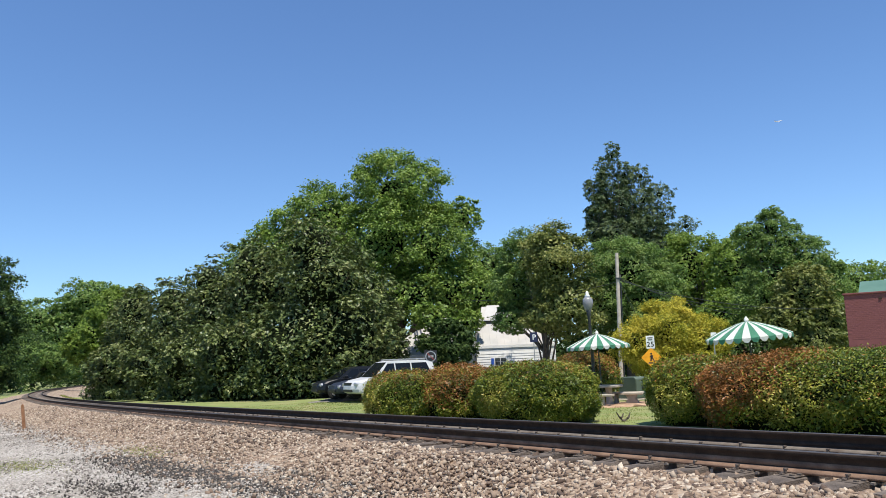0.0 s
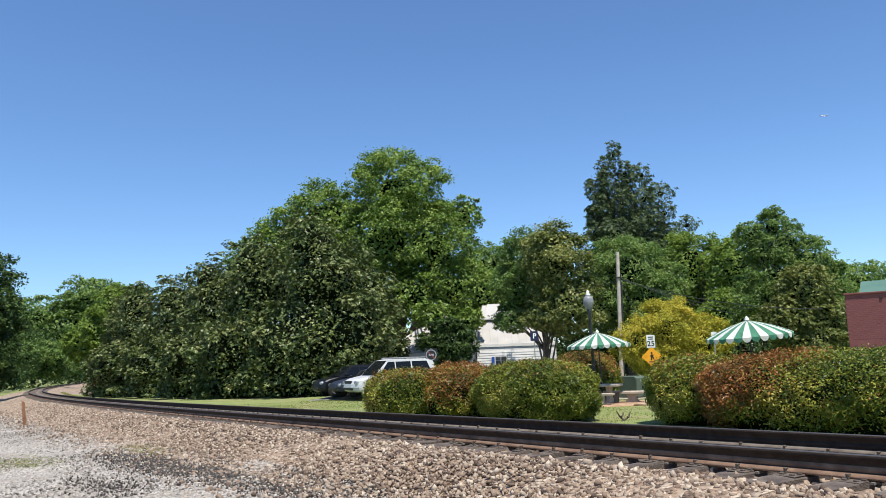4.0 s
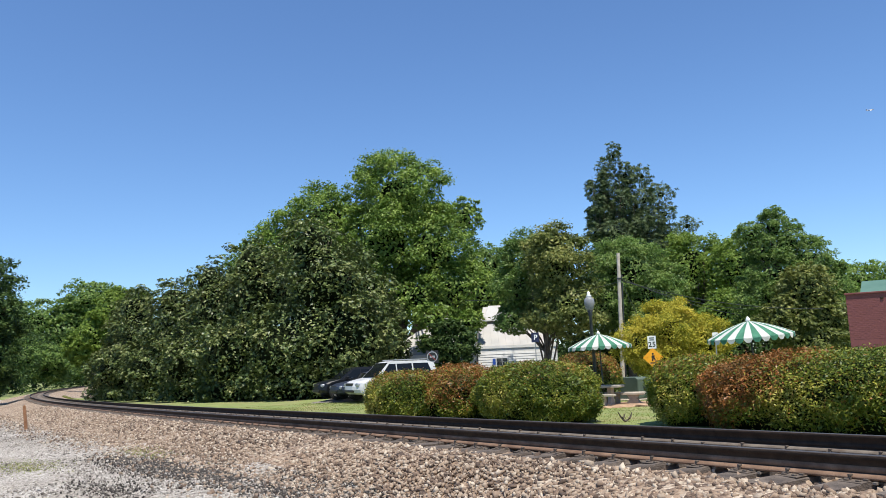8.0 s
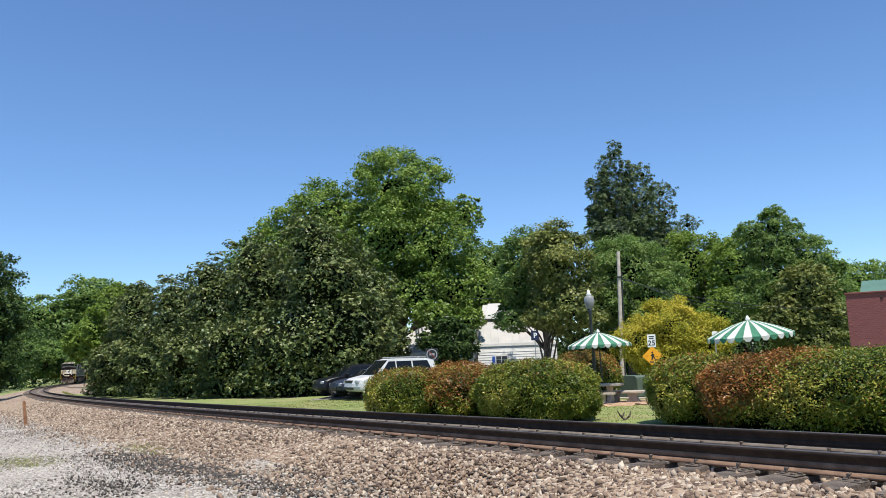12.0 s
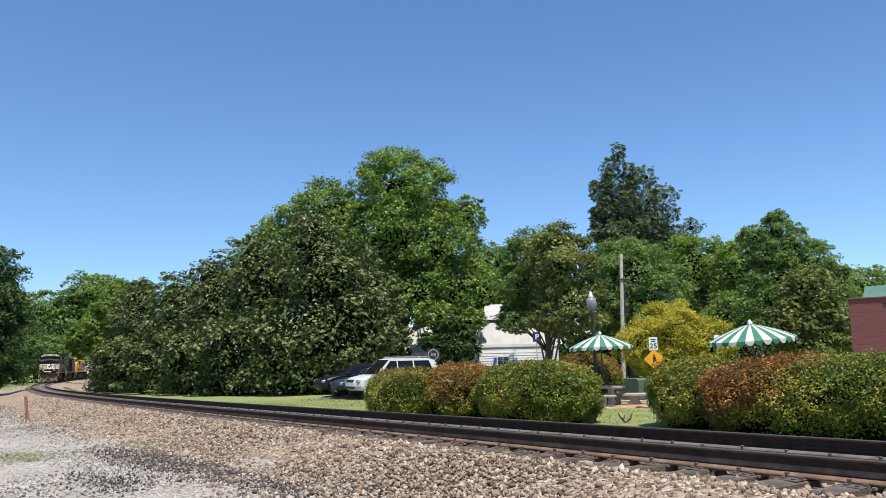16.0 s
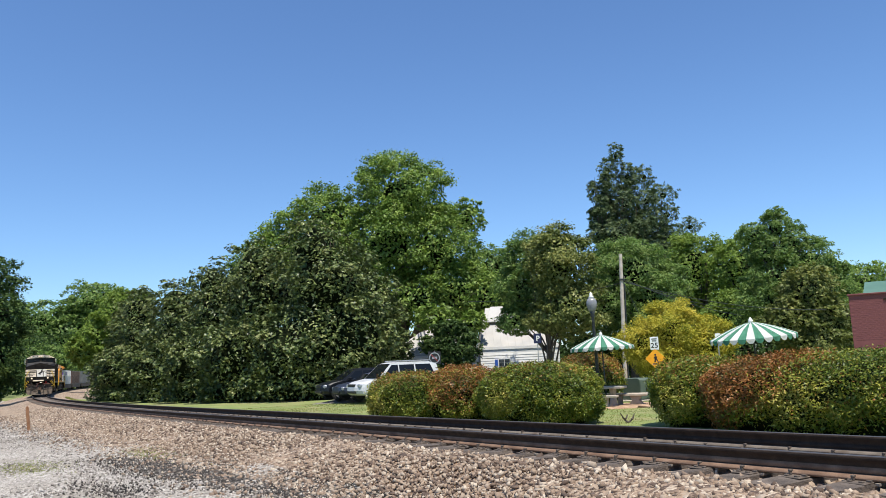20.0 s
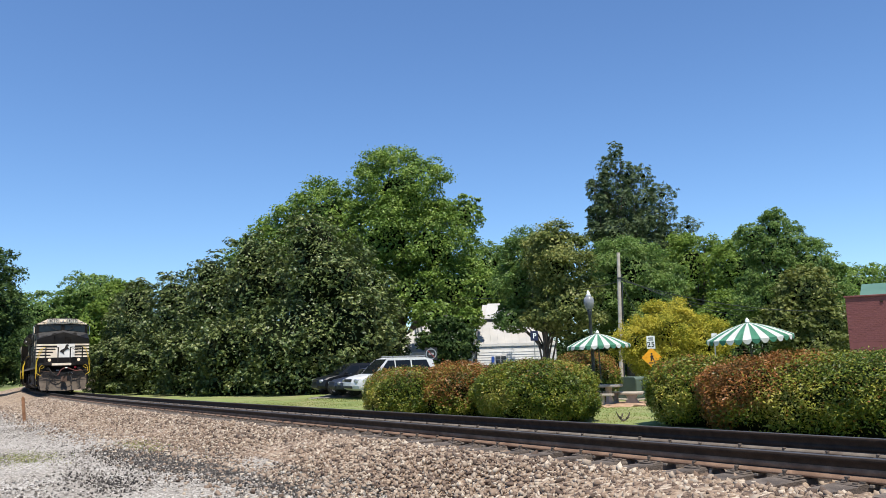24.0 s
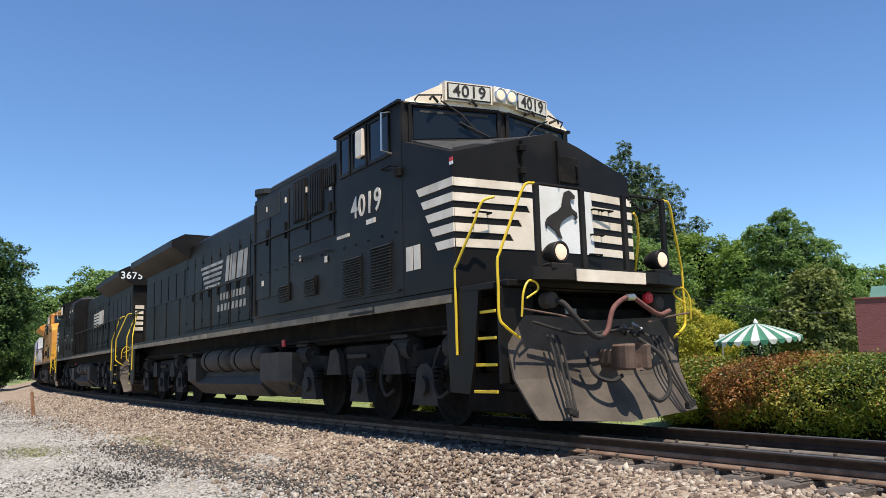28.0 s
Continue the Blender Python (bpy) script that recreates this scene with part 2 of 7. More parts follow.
def prism(bm, outline, a, b, axis="y"):
    """An outline in two axes, carried from a to b along the third."""
    def put(p, q):
        return {"x": (q, p[0], p[1]), "y": (p[0], q, p[1]), "z": (p[0], p[1], q)}[axis]
    lo, hi = [bm.verts.new(put(p, a)) for p in outline], [bm.verts.new(put(p, b)) for p in outline]
    n = len(outline)
    bm.faces.new(lo)
    bm.faces.new(hi[::-1])
    for i in range(n):
        bm.faces.new((lo[i], hi[i], hi[(i + 1) % n], lo[(i + 1) % n]))
    return bm


def loft(bm, rings):
    """Rings of equal length joined one to the next and closed at both ends."""
    rows = [[bm.verts.new(p) for p in ring] for ring in rings]
    n = len(rows[0])
    for a, b in zip(rows, rows[1:]):
        for i in range(n):
            bm.faces.new((a[i], a[(i + 1) % n], b[(i + 1) % n], b[i]))
    bm.faces.new(rows[0][::-1])
    bm.faces.new(rows[-1])
    return bm


def tube(bm, pts, r, n=8):
    """A round bar along points; r may be one radius or one for each point."""
    pts = [Vector(p) for p in pts]
    rr = r if isinstance(r, (list, tuple)) else [r] * len(pts)
    rings, side = [], None
    for i, p in enumerate(pts):
        d = (pts[min(i + 1, len(pts) - 1)] - pts[max(i - 1, 0)]).normalized()
        if side is None or abs(side.dot(d)) > 0.95:
            side = d.orthogonal().normalized()
        side = (side - d * side.dot(d)).normalized()
        up = d.cross(side)
        rings.append([p + (side * math.cos(2 * math.pi * k / n) + up * math.sin(2 * math.pi * k / n)) * rr[i] for k in range(n)])
    return loft(bm, rings)


def curve_pts(ctrl, steps=6):
    """A smooth line through control points."""
    c = [Vector(p) for p in ctrl]
    c = [c[0] * 2 - c[1]] + c + [c[-1] * 2 - c[-2]]
    out = []
    for i in range(1, len(c) - 2):
        for k in range(steps):
            t = k / steps
            p0, p1, p2, p3 = c[i - 1], c[i], c[i + 1], c[i + 2]
            out.append(0.5 * (2 * p1 + (p2 - p0) * t + (2 * p0 - 5 * p1 + 4 * p2 - p3) * t * t + (3 * p1 - p0 - 3 * p2 + p3) * t ** 3))
    return out + [c[-2]]


def lathe(bm, profile, n=16, m=None):
    """(radius, height) pairs turned round the z axis."""
    rings = [[Vector((r * math.cos(2 * math.pi * k / n), r * math.sin(2 * math.pi * k / n), z)) for k in range(n)] for r, z in profile]
    if m is not None:
        rings = [[m @ p for p in ring] for ring in rings]
    return loft(bm, rings)


def B():
    return bmesh.new()


def letters(name, text, size, m, material, parent, depth=0.004):
    """Flat letters of the built-in font, as a mesh."""
    cu = bpy.data.curves.new(name, "FONT")
    cu.body, cu.size, cu.extrude, cu.align_x, cu.align_y = text, size, depth, "CENTER", "CENTER"
    cu.offset = size * 0.014
    cu.space_character = 1.08
    tmp = bpy.data.objects.new(name, cu)
    me = bpy.data.meshes.new_from_object(tmp)
    bpy.data.objects.remove(tmp)
    me.materials.append(material)
    ob = new(name, me)
    ob.parent = parent
    ob.matrix_basis = m
    return ob


# ---- the line of the railway: where it runs, which way, how high ----
BEND = ((-40, -0.00052), (0, -0.00052), (30, -0.00135), (70, -0.00113), (110, -0.00142), (150, -0.00131), (200, -0.00245), (320, -0.00245))
_s = np.arange(-40.0, 321.0, 1.0)
_k = np.interp(_s, [a for a, _ in BEND], [b for _, b in BEND])
_h = np.concatenate([[0], np.cumsum((_k[1:] + _k[:-1]) / 2)])
_h = _h - _h[40] + 2.161269
_x = np.concatenate([[0], np.cumsum((np.cos(_h[1:]) + np.cos(_h[:-1])) / 2)])
_y = np.concatenate([[0], np.cumsum((np.sin(_h[1:]) + np.sin(_h[:-1])) / 2)])
_x, _y = _x - _x[40], _y - _y[40] + 12.5857


def line_at(s):
    """Arrays of x, y, heading along the line, straight on beyond its ends; s grows away from the camera."""
    s = np.asarray(s, float)
    c = np.clip(s, -40, 320)
    h = np.interp(c, _s, _h)
    return np.interp(c, _s, _x) + (s - c) * np.cos(h), np.interp(c, _s, _y) + (s - c) * np.sin(h), h


def rail_z(s):
    s = np.clip(np.asarray(s, float), -40, 240)
    return -0.01242 * s + 0.2695e-4 * np.maximum(s - 10, 0) ** 2


def beside(s, d):
    """x, y of a place d metres to the far side of the line (negative: the camera's side)."""
    x, y, h = line_at(s)
    return x + np.sin(h) * d, y - np.cos(h) * d


def ground_z(s, d):
    d = np.asarray(d, float)
    prof = np.interp(d, [-400, -30, -9, -4.2, -2.9, -1.75, -1.45, -1.26, -1.0, 1.35, 1.75, 2.8, 4.5, 30, 60, 400],
                     [-0.75, -0.68, -0.64, -0.62, -0.56, -0.25, -0.22, -0.22, -0.255, -0.255, -0.27, -0.52, -0.6, -0.7, -0.72, -0.75])
    return rail_z(s) + prof


def ground_at(x, y):
    """Height of the ground under a place."""
    s = np.arange(-40.0, 320.0, 0.5)
    px, py, h = line_at(s)
    i = int(np.argmin((px - x) ** 2 + (py - y) ** 2))
    d = (x - px[i]) * math.sin(h[i]) - (y - py[i]) * math.cos(h[i])
    return float(ground_z(s[i], d))


# ---- foliage ----
def unit(v):
    return v / np.maximum(np.linalg.norm(v, axis=-1, keepdims=True), 1e-6)


def leaves(rng, centre, normal, size, aspect=0.5, along=None):
    """Folded rhombic leaves: arrays of vertices and faces; along: the way each leaf points."""
    n = len(centre)
    normal = unit(normal)
    a = rng.normal(size=(n, 3)) if along is None else along
    a = unit(a - (a * normal).sum(1, keepdims=True) * normal)
    b = np.cross(normal, a)
    s = size[:, None]
    v = np.stack([centre - a * s * 0.5, centre + b * s * aspect * 0.5 + normal * s * 0.1, centre + a * s * 0.5, centre - b * s * aspect * 0.5 + normal * s * 0.1], 1)
    return v.reshape(-1, 3), np.arange(4 * n).reshape(-1, 4)


def buried(p, blobs, own, depth):
    """Which places lie deep inside another ellipsoid than their own."""
    hid = np.zeros(len(p), bool)
    for j, b in enumerate(blobs):
        q = (p - np.array(b[:3])) / np.array(b[3:])
        hid |= ((q * q).sum(1) < depth * depth) & (own != j)
    return hid


def crown_points(rng, blobs, count, bough=0.24, per=11, low=-0.55, spray=0.34, rosette=0.0):
    """Leaves in sprays on boughs over the shells of ellipsoids: places, directions, the way each points.
    bough: a bough's radius in crown radii; per: leaves to a spray; spray: a spray's radius in bough radii; rosette: how far leaves radiate from the twig's tip."""
    c0, d0, r0, own = [], [], [], []
    for j, (cx, cy, cz, rx, ry, rz) in enumerate(blobs):
        gm = (rx * ry * rz) ** (1 / 3)
        area = 4 * math.pi * (((rx * ry) ** 1.6 + (ry * rz) ** 1.6 + (rx * rz) ** 1.6) / 3) ** (1 / 1.6)
        rb = bough * gm
        k = max(10, int(0.95 * area / (math.pi * rb * rb)))
        d = unit(rng.normal(size=(k, 3)))
        d[:, 2] = np.where(d[:, 2] < low, -d[:, 2], d[:, 2])
        rad = 1 - 0.34 * rng.random(k) ** 1.6 - 0.3 * bough
        c0.append(np.array([cx, cy, cz]) + d * rad[:, None] * np.array([rx, ry, rz]))
        d0.append(d)
        r0.append(rb * (0.55 + 0.85 * rng.random(k)))
        own.append(np.full(k, j))
    c0, d0, r0, own = np.concatenate(c0), np.concatenate(d0), np.concatenate(r0), np.concatenate(own)
    ok = ~buried(c0, blobs, own, 0.72)
    c0, d0, r0 = c0[ok], d0[ok], r0[ok]
    # sprays over the outer side of every bough
    n = max(20, count // per)
    pick = rng.choice(len(c0), n, p=r0 ** 2 / (r0 ** 2).sum())
    u = unit(unit(rng.normal(size=(n, 3))) + d0[pick] * 0.45 + np.array([0, 0, 0.45]))
    tip = c0[pick] + u * r0[pick][:, None] * (0.35 + 0.65 * rng.random((n, 1)) ** 0.6) * np.array([1, 1, 0.7])
    size = r0[pick] * spray * (0.6 + 0.8 * rng.random(n))
    i = np.repeat(np.arange(n), per)
    m = len(i)
    if rosette:
        turn = rng.random(n)[i] * 6.28 + np.tile(np.arange(per) * 2.4, n) + rng.normal(size=m) * 0.25
        lift = 0.15 + 0.85 * rng.random(m)
        way = unit(rng.normal(size=(n, 3)) * 0.3 + u * 0.55 + np.array([0, 0, 0.6]))
        e1 = unit(np.cross(way, np.array([0.31, 0.95, 0.07])))
        e2 = np.cross(way, e1)
        out = np.cos(turn)[:, None] * e1[i] + np.sin(turn)[:, None] * e2[i]
        along = unit(out + way[i] * lift[:, None] * 0.7)
        pos = tip[i] + along * rosette * (0.6 + 0.4 * rng.random((m, 1)))
        nor = way[i] - out * 0.35 + rng.normal(size=(m, 3)) * 0.22
    else:
        off = rng.normal(size=(m, 3)) * size[i][:, None] * np.array([0.62, 0.62, 0.4])
        pos = tip[i] + off
        along = unit(off + rng.normal(size=(m, 3)) * 0.4 * size[i][:, None] - np.array([0, 0, 0.1]))
        nor = u[i] * 0.55 + np.array([0, 0, 0.6]) + rng.normal(size=(m, 3)) * 0.5
    return pos, nor, along


def tree(name, label, x, y, blobs, mat, leaf=0.25, count=20000, seed=1, trunk=0.3, aspect=0.55, bough=0.24, low=-0.55, stems=1, group="", core=0.5, fill=0.26, per=11, spray=0.34, rosette=0.0, deep=(0.6, 0.86)):
    """A tree: a tapered trunk with limbs, and a crown of leaves in sprays. Blobs are ellipsoids about the trunk's foot."""
    rng = np.random.default_rng(seed)
    z0 = ground_at(x, y)
    ob = empty(name, pose(x, y, z0))
    tagged(ob, label, "tree", group)
    top = max(b[2] + b[5] * 0.5 for b in blobs)
    bm = B()
    for k in range(stems):
        lean = rng.normal(size=2) * (0.05 if stems == 1 else 0.16)
        foot = (0, 0) if stems == 1 else tuple(rng.normal(size=2) * 0.25)
        pts = [(foot[0] + lean[0] * h * top + rng.normal() * 0.06 * (h > 0), foot[1] + lean[1] * h * top + rng.normal() * 0.06, h * top - 0.15 * (h == 0)) for h in (0, 0.12, 0.3, 0.5, 0.72, 1.0)]
        r = trunk / math.sqrt(stems)
        tube(bm, pts, [r * 1.35, r, r * 0.85, r * 0.62, r * 0.38, r * 0.12], 9)
    part("trunk", bm, M_BARK, ob)
    bm = B()
    for b in blobs:
        for k in range(5):
            d = Vector(np.clip(rng.normal(size=3), -1.2, 1.2)) * 0.45
            tip = Vector((b[0] + d.x * b[3], b[1] + d.y * b[4], b[2] + abs(d.z) * b[5] * 0.6))
            h = min(max(tip.z * 0.45, 0.2 * top), 0.8 * top)
            mid = Vector((tip.x * 0.45, tip.y * 0.45, (h + tip.z) / 2 + 0.2))
            tube(bm, curve_pts([(0, 0, h), mid, tip], 3), [trunk * 0.34 * (1 - i / 7.5) for i in range(7)], 6)
    part("branching", bm, M_BARK, ob)
    # solid dark core added as painted shade in the depth between the leaves
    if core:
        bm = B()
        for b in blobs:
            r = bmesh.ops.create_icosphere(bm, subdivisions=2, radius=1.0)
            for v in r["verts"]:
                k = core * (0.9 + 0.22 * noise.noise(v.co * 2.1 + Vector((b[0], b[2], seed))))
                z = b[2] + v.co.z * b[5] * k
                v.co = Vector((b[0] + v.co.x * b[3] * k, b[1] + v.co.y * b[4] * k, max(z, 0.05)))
        part("shade_core", bm, M_SHADE, ob)
    p, nrm, way = crown_points(rng, blobs, int(count * (1 - fill)), bough, per, low, spray, rosette)
    big = np.ones(len(p))
    # the closed layer of leaves deeper in the crown
    share = np.array([b[3] * b[4] + b[4] * b[5] + b[3] * b[5] for b in blobs])
    pick = rng.choice(len(blobs), int(count * fill * 1.5), p=share / share.sum())
    bl = np.array(blobs, float)[pick]
    d = unit(rng.normal(size=(len(pick), 3)))
    q = bl[:, :3] + d * bl[:, 3:] * (deep[0] + (deep[1] - deep[0]) * rng.random((len(pick), 1)))
    ok = np.flatnonzero(~buried(q, blobs, pick, 0.62))[:int(count * fill)]
    q, d = q[ok], d[ok]
    p = np.concatenate([p, q])
    nrm = np.concatenate([nrm, d + np.array([0, 0, 0.2]) + rng.normal(size=d.shape) * 0.45])
    way = np.concatenate([way, rng.normal(size=d.shape)])
    big = np.concatenate([big, np.full(len(q), 1.35)])
    keep = p[:, 2] > 0.1
    p, nrm, big, way = p[keep], nrm[keep], big[keep], way[keep]
    v, f = leaves(rng, p, nrm, leaf * big * (0.65 + 0.7 * rng.random(len(p))), aspect, way)
    crown = new("crown", mesh_np("crown", v, f, mat))
    crown.parent = ob
    return ob


def hedge(label, x, y, along, deep, high, turn, mats, seed, count, leaf=0.07, red=None):
    """A clipped rounded bush: a near-black core painted as the shade inside, dense small leaves outside; red: where the
    young red shoots lie, as a function of the place.
    """
    rng = np.random.default_rng(seed)
    near = 0.955 if x < 5.5 else 0.935
    x, y = x * near, y * near
    along, deep = along * 0.98, deep * 0.98
    z0 = ground_at(x, y)
    ob = empty("hedge_bush", pose(x, y, z0, 0, 0, turn))
    tagged(ob, label, "hedge", "clipped hedge bushes")
    def skin(u, w, k):
        # super-ellipsoid dome with an uneven surface
        cu, su, cw, sw = np.cos(u), np.sin(u), np.cos(w), np.sin(w)
        pw = lambda a, e: np.sign(a) * np.abs(a) ** e
        cw = np.where(w < 0, 1 - 0.3 * (w / 1.45) ** 2, cw)
        px = along / 2 * pw(cw, 0.72) * pw(cu, 0.86)
        py = deep / 2 * pw(cw, 0.72) * pw(su, 0.86)
        pz = high * np.where(w < 0, 0.46 * (1 + w / 1.45), 0.46 + 0.54 * pw(np.maximum(sw, 0), 0.95))
        wob = 1 + 0.06 * np.sin(px * 2.3 + seed) * np.cos(py * 2.9 + seed) + 0.035 * np.sin(pz * 4.1 + px * 3.7)
        return np.stack([px * wob * k, py * wob * k, pz * (0.94 + 0.06 * wob) * (k if k < 1 else 1)], -1)
    nu, nw = 40, 20
    uu, ww = np.meshgrid(np.linspace(0, 2 * np.pi, nu, endpoint=False), np.linspace(-1.45, 1.52, nw))
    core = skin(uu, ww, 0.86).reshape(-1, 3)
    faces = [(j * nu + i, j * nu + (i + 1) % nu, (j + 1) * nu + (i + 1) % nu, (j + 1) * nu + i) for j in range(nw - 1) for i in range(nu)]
    inner = new("bush_shade_core", mesh_np("bush_shade_core", core, faces, M_SHADE))
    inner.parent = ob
    u, w = rng.random(count) * 2 * np.pi, np.arcsin(np.clip(rng.random(count) * 1.95 - 0.95, -0.97, 0.999))
    # even out the crowding at the corners by taking places over the true surface
    depth_in = 1 - 0.17 * rng.random(count) ** 2.2 + 0.012 * rng.normal(size=count)
    p = skin(u, w, 1.0) 
    q = skin(u + 0.02, w, 1.0)
    r = skin(u, np.minimum(w + 0.02, 1.54), 1.0)
    nrm = np.cross(q - p, r - p)
    ln = np.linalg.norm(nrm, axis=1, keepdims=True)
    nrm = nrm / np.maximum(ln, 1e-9)
    lumps = 0.085 * np.sin(p[:, 0] * 7 + seed) * np.sin(p[:, 1] * 8) * np.sin(p[:, 2] * 10 + 1) + 0.09 * (rng.random(count) ** 7)
    p = p * depth_in[:, None] + nrm * lumps[:, None]
    p[:, 2] = np.maximum(p[:, 2], 0.04)
    # thin places where the dark shade core shows, more of them low down
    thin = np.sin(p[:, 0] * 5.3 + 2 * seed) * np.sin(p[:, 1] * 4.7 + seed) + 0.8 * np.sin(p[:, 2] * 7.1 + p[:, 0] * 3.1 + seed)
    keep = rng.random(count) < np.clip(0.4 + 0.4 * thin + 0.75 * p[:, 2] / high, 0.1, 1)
    p, nrm = p[keep], nrm[keep]
    count = len(p)
    n2 = nrm * 0.5 + np.array([0, 0, 0.75]) + rng.normal(size=(count, 3)) * 0.65
    size = leaf * (0.6 + 0.8 * rng.random(count))
    tint = np.zeros(count, bool) if red is None else red(p, rng)
    for nm, mt, sel in (("foliage", mats[0], ~tint), ("young_growth", mats[1], tint)):
        if sel.any():
            v, f = leaves(rng, p[sel], n2[sel], size[sel], 0.4)
            o = new(nm, mesh_np(nm, v, f, mt))
            o.parent = ob
    return ob


# ---- ground: one sheet along the line, out to the horizon ----
def build_ground():
    s = np.concatenate([[-3000, -1200, -500, -250, -120, -80, -50], np.arange(-36, 60, 0.6), np.arange(60, 240, 3), [260, 300, 380, 500, 900, 1600, 3000]])
    d = np.concatenate([[-1500, -700, -300, -150, -90, -60, -45, -34], np.arange(-28, -9, 1.5), np.arange(-9, -4.2, 0.4), np.arange(-4.2, -1.2, 0.15), np.linspace(-1.2, 1.2, 7),
                        np.arange(1.35, 4.8, 0.25), np.arange(5, 14, 0.8), np.arange(14, 44, 3), [50, 70, 100, 150, 220, 300, 400]])
    S, D = np.meshgrid(s, d)
    x, y = beside(S, D)
    z = ground_z(S, D)
    wave = np.array([[noise.noise(Vector((a * 0.5, b * 0.5, 0.3))) + 0.4 * noise.noise(Vector((a * 1.7, b * 1.7, 4))) for a, b in zip(r1, r2)] for r1, r2 in zip(x, y)])
    rough = np.interp(np.abs(D), [0, 1.1, 1.4, 3, 60, 200], [0.005, 0.01, 0.03, 0.035, 0.06, 0.3])
    z = z + wave * rough
    v = np.stack([x, y, z], -1).reshape(-1, 3)
    n = len(s)
    f, slot = [], []
    for j in range(len(d) - 1):
        mid = (d[j] + d[j + 1]) / 2
        for i in range(n - 1):
            a = j * n + i
            f.append((a, a + 1, a + n + 1, a + n))
            sm = (s[i] + s[i + 1]) / 2
            edge = 3.3 + 0.5 * noise.noise(Vector((sm * 0.3, 0, 1)))
            if mid < -2.6 - 0.05 * min(max(sm - 6, 0), 30) - 0.4 * noise.noise(Vector((sm * 0.4, 3, 1))):
                slot.append(1 if mid > -26 and sm < 110 else 2)
            elif mid < edge:
                slot.append(0)
            elif sm > 92 and mid < 7:
                slot.append(0)
            else:
                slot.append(2)
    me = mesh_np("ground", v, f, None)
    for m in (M_BALLAST, M_GRAVEL, M_GRASS):
        me.materials.append(m)
    me.polygons.foreach_set("material_index", slot)
    me.polygons.foreach_set("use_smooth", [True] * len(f))
    tagged(new("ground", me), "pale gravel lot, stone ballast and mown lawn beside the railway", "ground", kind="structure")


build_ground()


# ---- loose stones on the ballast and the gravel ----
CUBE = np.array([(a, b, c) for a in (-0.8, 0.8) for b in (-0.8, 0.8) for c in (-0.8, 0.8)])
CUBE_F = np.array([(0, 1, 3), (0, 3, 2), (4, 6, 7), (4, 7, 5), (0, 4, 5), (0, 5, 1), (2, 3, 7), (2, 7, 6), (0, 2, 6), (0, 6, 4), (1, 5, 7), (1, 7, 3)])
OCT = np.array([(1, 0, 0), (0, 1, 0), (-1, 0, 0), (0, -1, 0), (0, 0, 1), (0, 0, -1)], float)
OCT_F = np.array([(0, 1, 4), (1, 2, 4), (2, 3, 4), (3, 0, 4), (1, 0, 5), (2, 1, 5), (3, 2, 5), (0, 3, 5)])


def scatter(name, label, rng, s, d, size, shape, mat, sink=0.3, flat=0.45):
    """Broken stones at the places s, d along and beside the line."""
    V, F = shape
    n = len(s)
    x, y = beside(s, d)
    z = ground_z(s, d) + size * 0.35 - size * sink * rng.random(n)
    v = (V[None] + 0.75 * (rng.random((n, len(V), 3)) - 0.5)) * (size * 0.5)[:, None, None] * (0.7 + 0.7 * rng.random((n, 1, 3)))
    v[:, :, 2] *= flat + 0.3 * rng.random((n, 1))
    q = rng.normal(size=(n, 3, 3))
    q, _ = np.linalg.qr(q)
    mixq = np.where(rng.random((n, 1, 1)) < 0.85, q, np.eye(3))
    v = np.einsum("nij,nkj->nki", mixq, v) + np.stack([x, y, z], -1)[:, None]
    f = (F[None] + (np.arange(n) * len(V))[:, None, None]).reshape(-1, 3)
    ob = new(name, mesh_np(name, v.reshape(-1, 3), f, mat))
    return tagged(ob, label, "stones", kind="stuff")


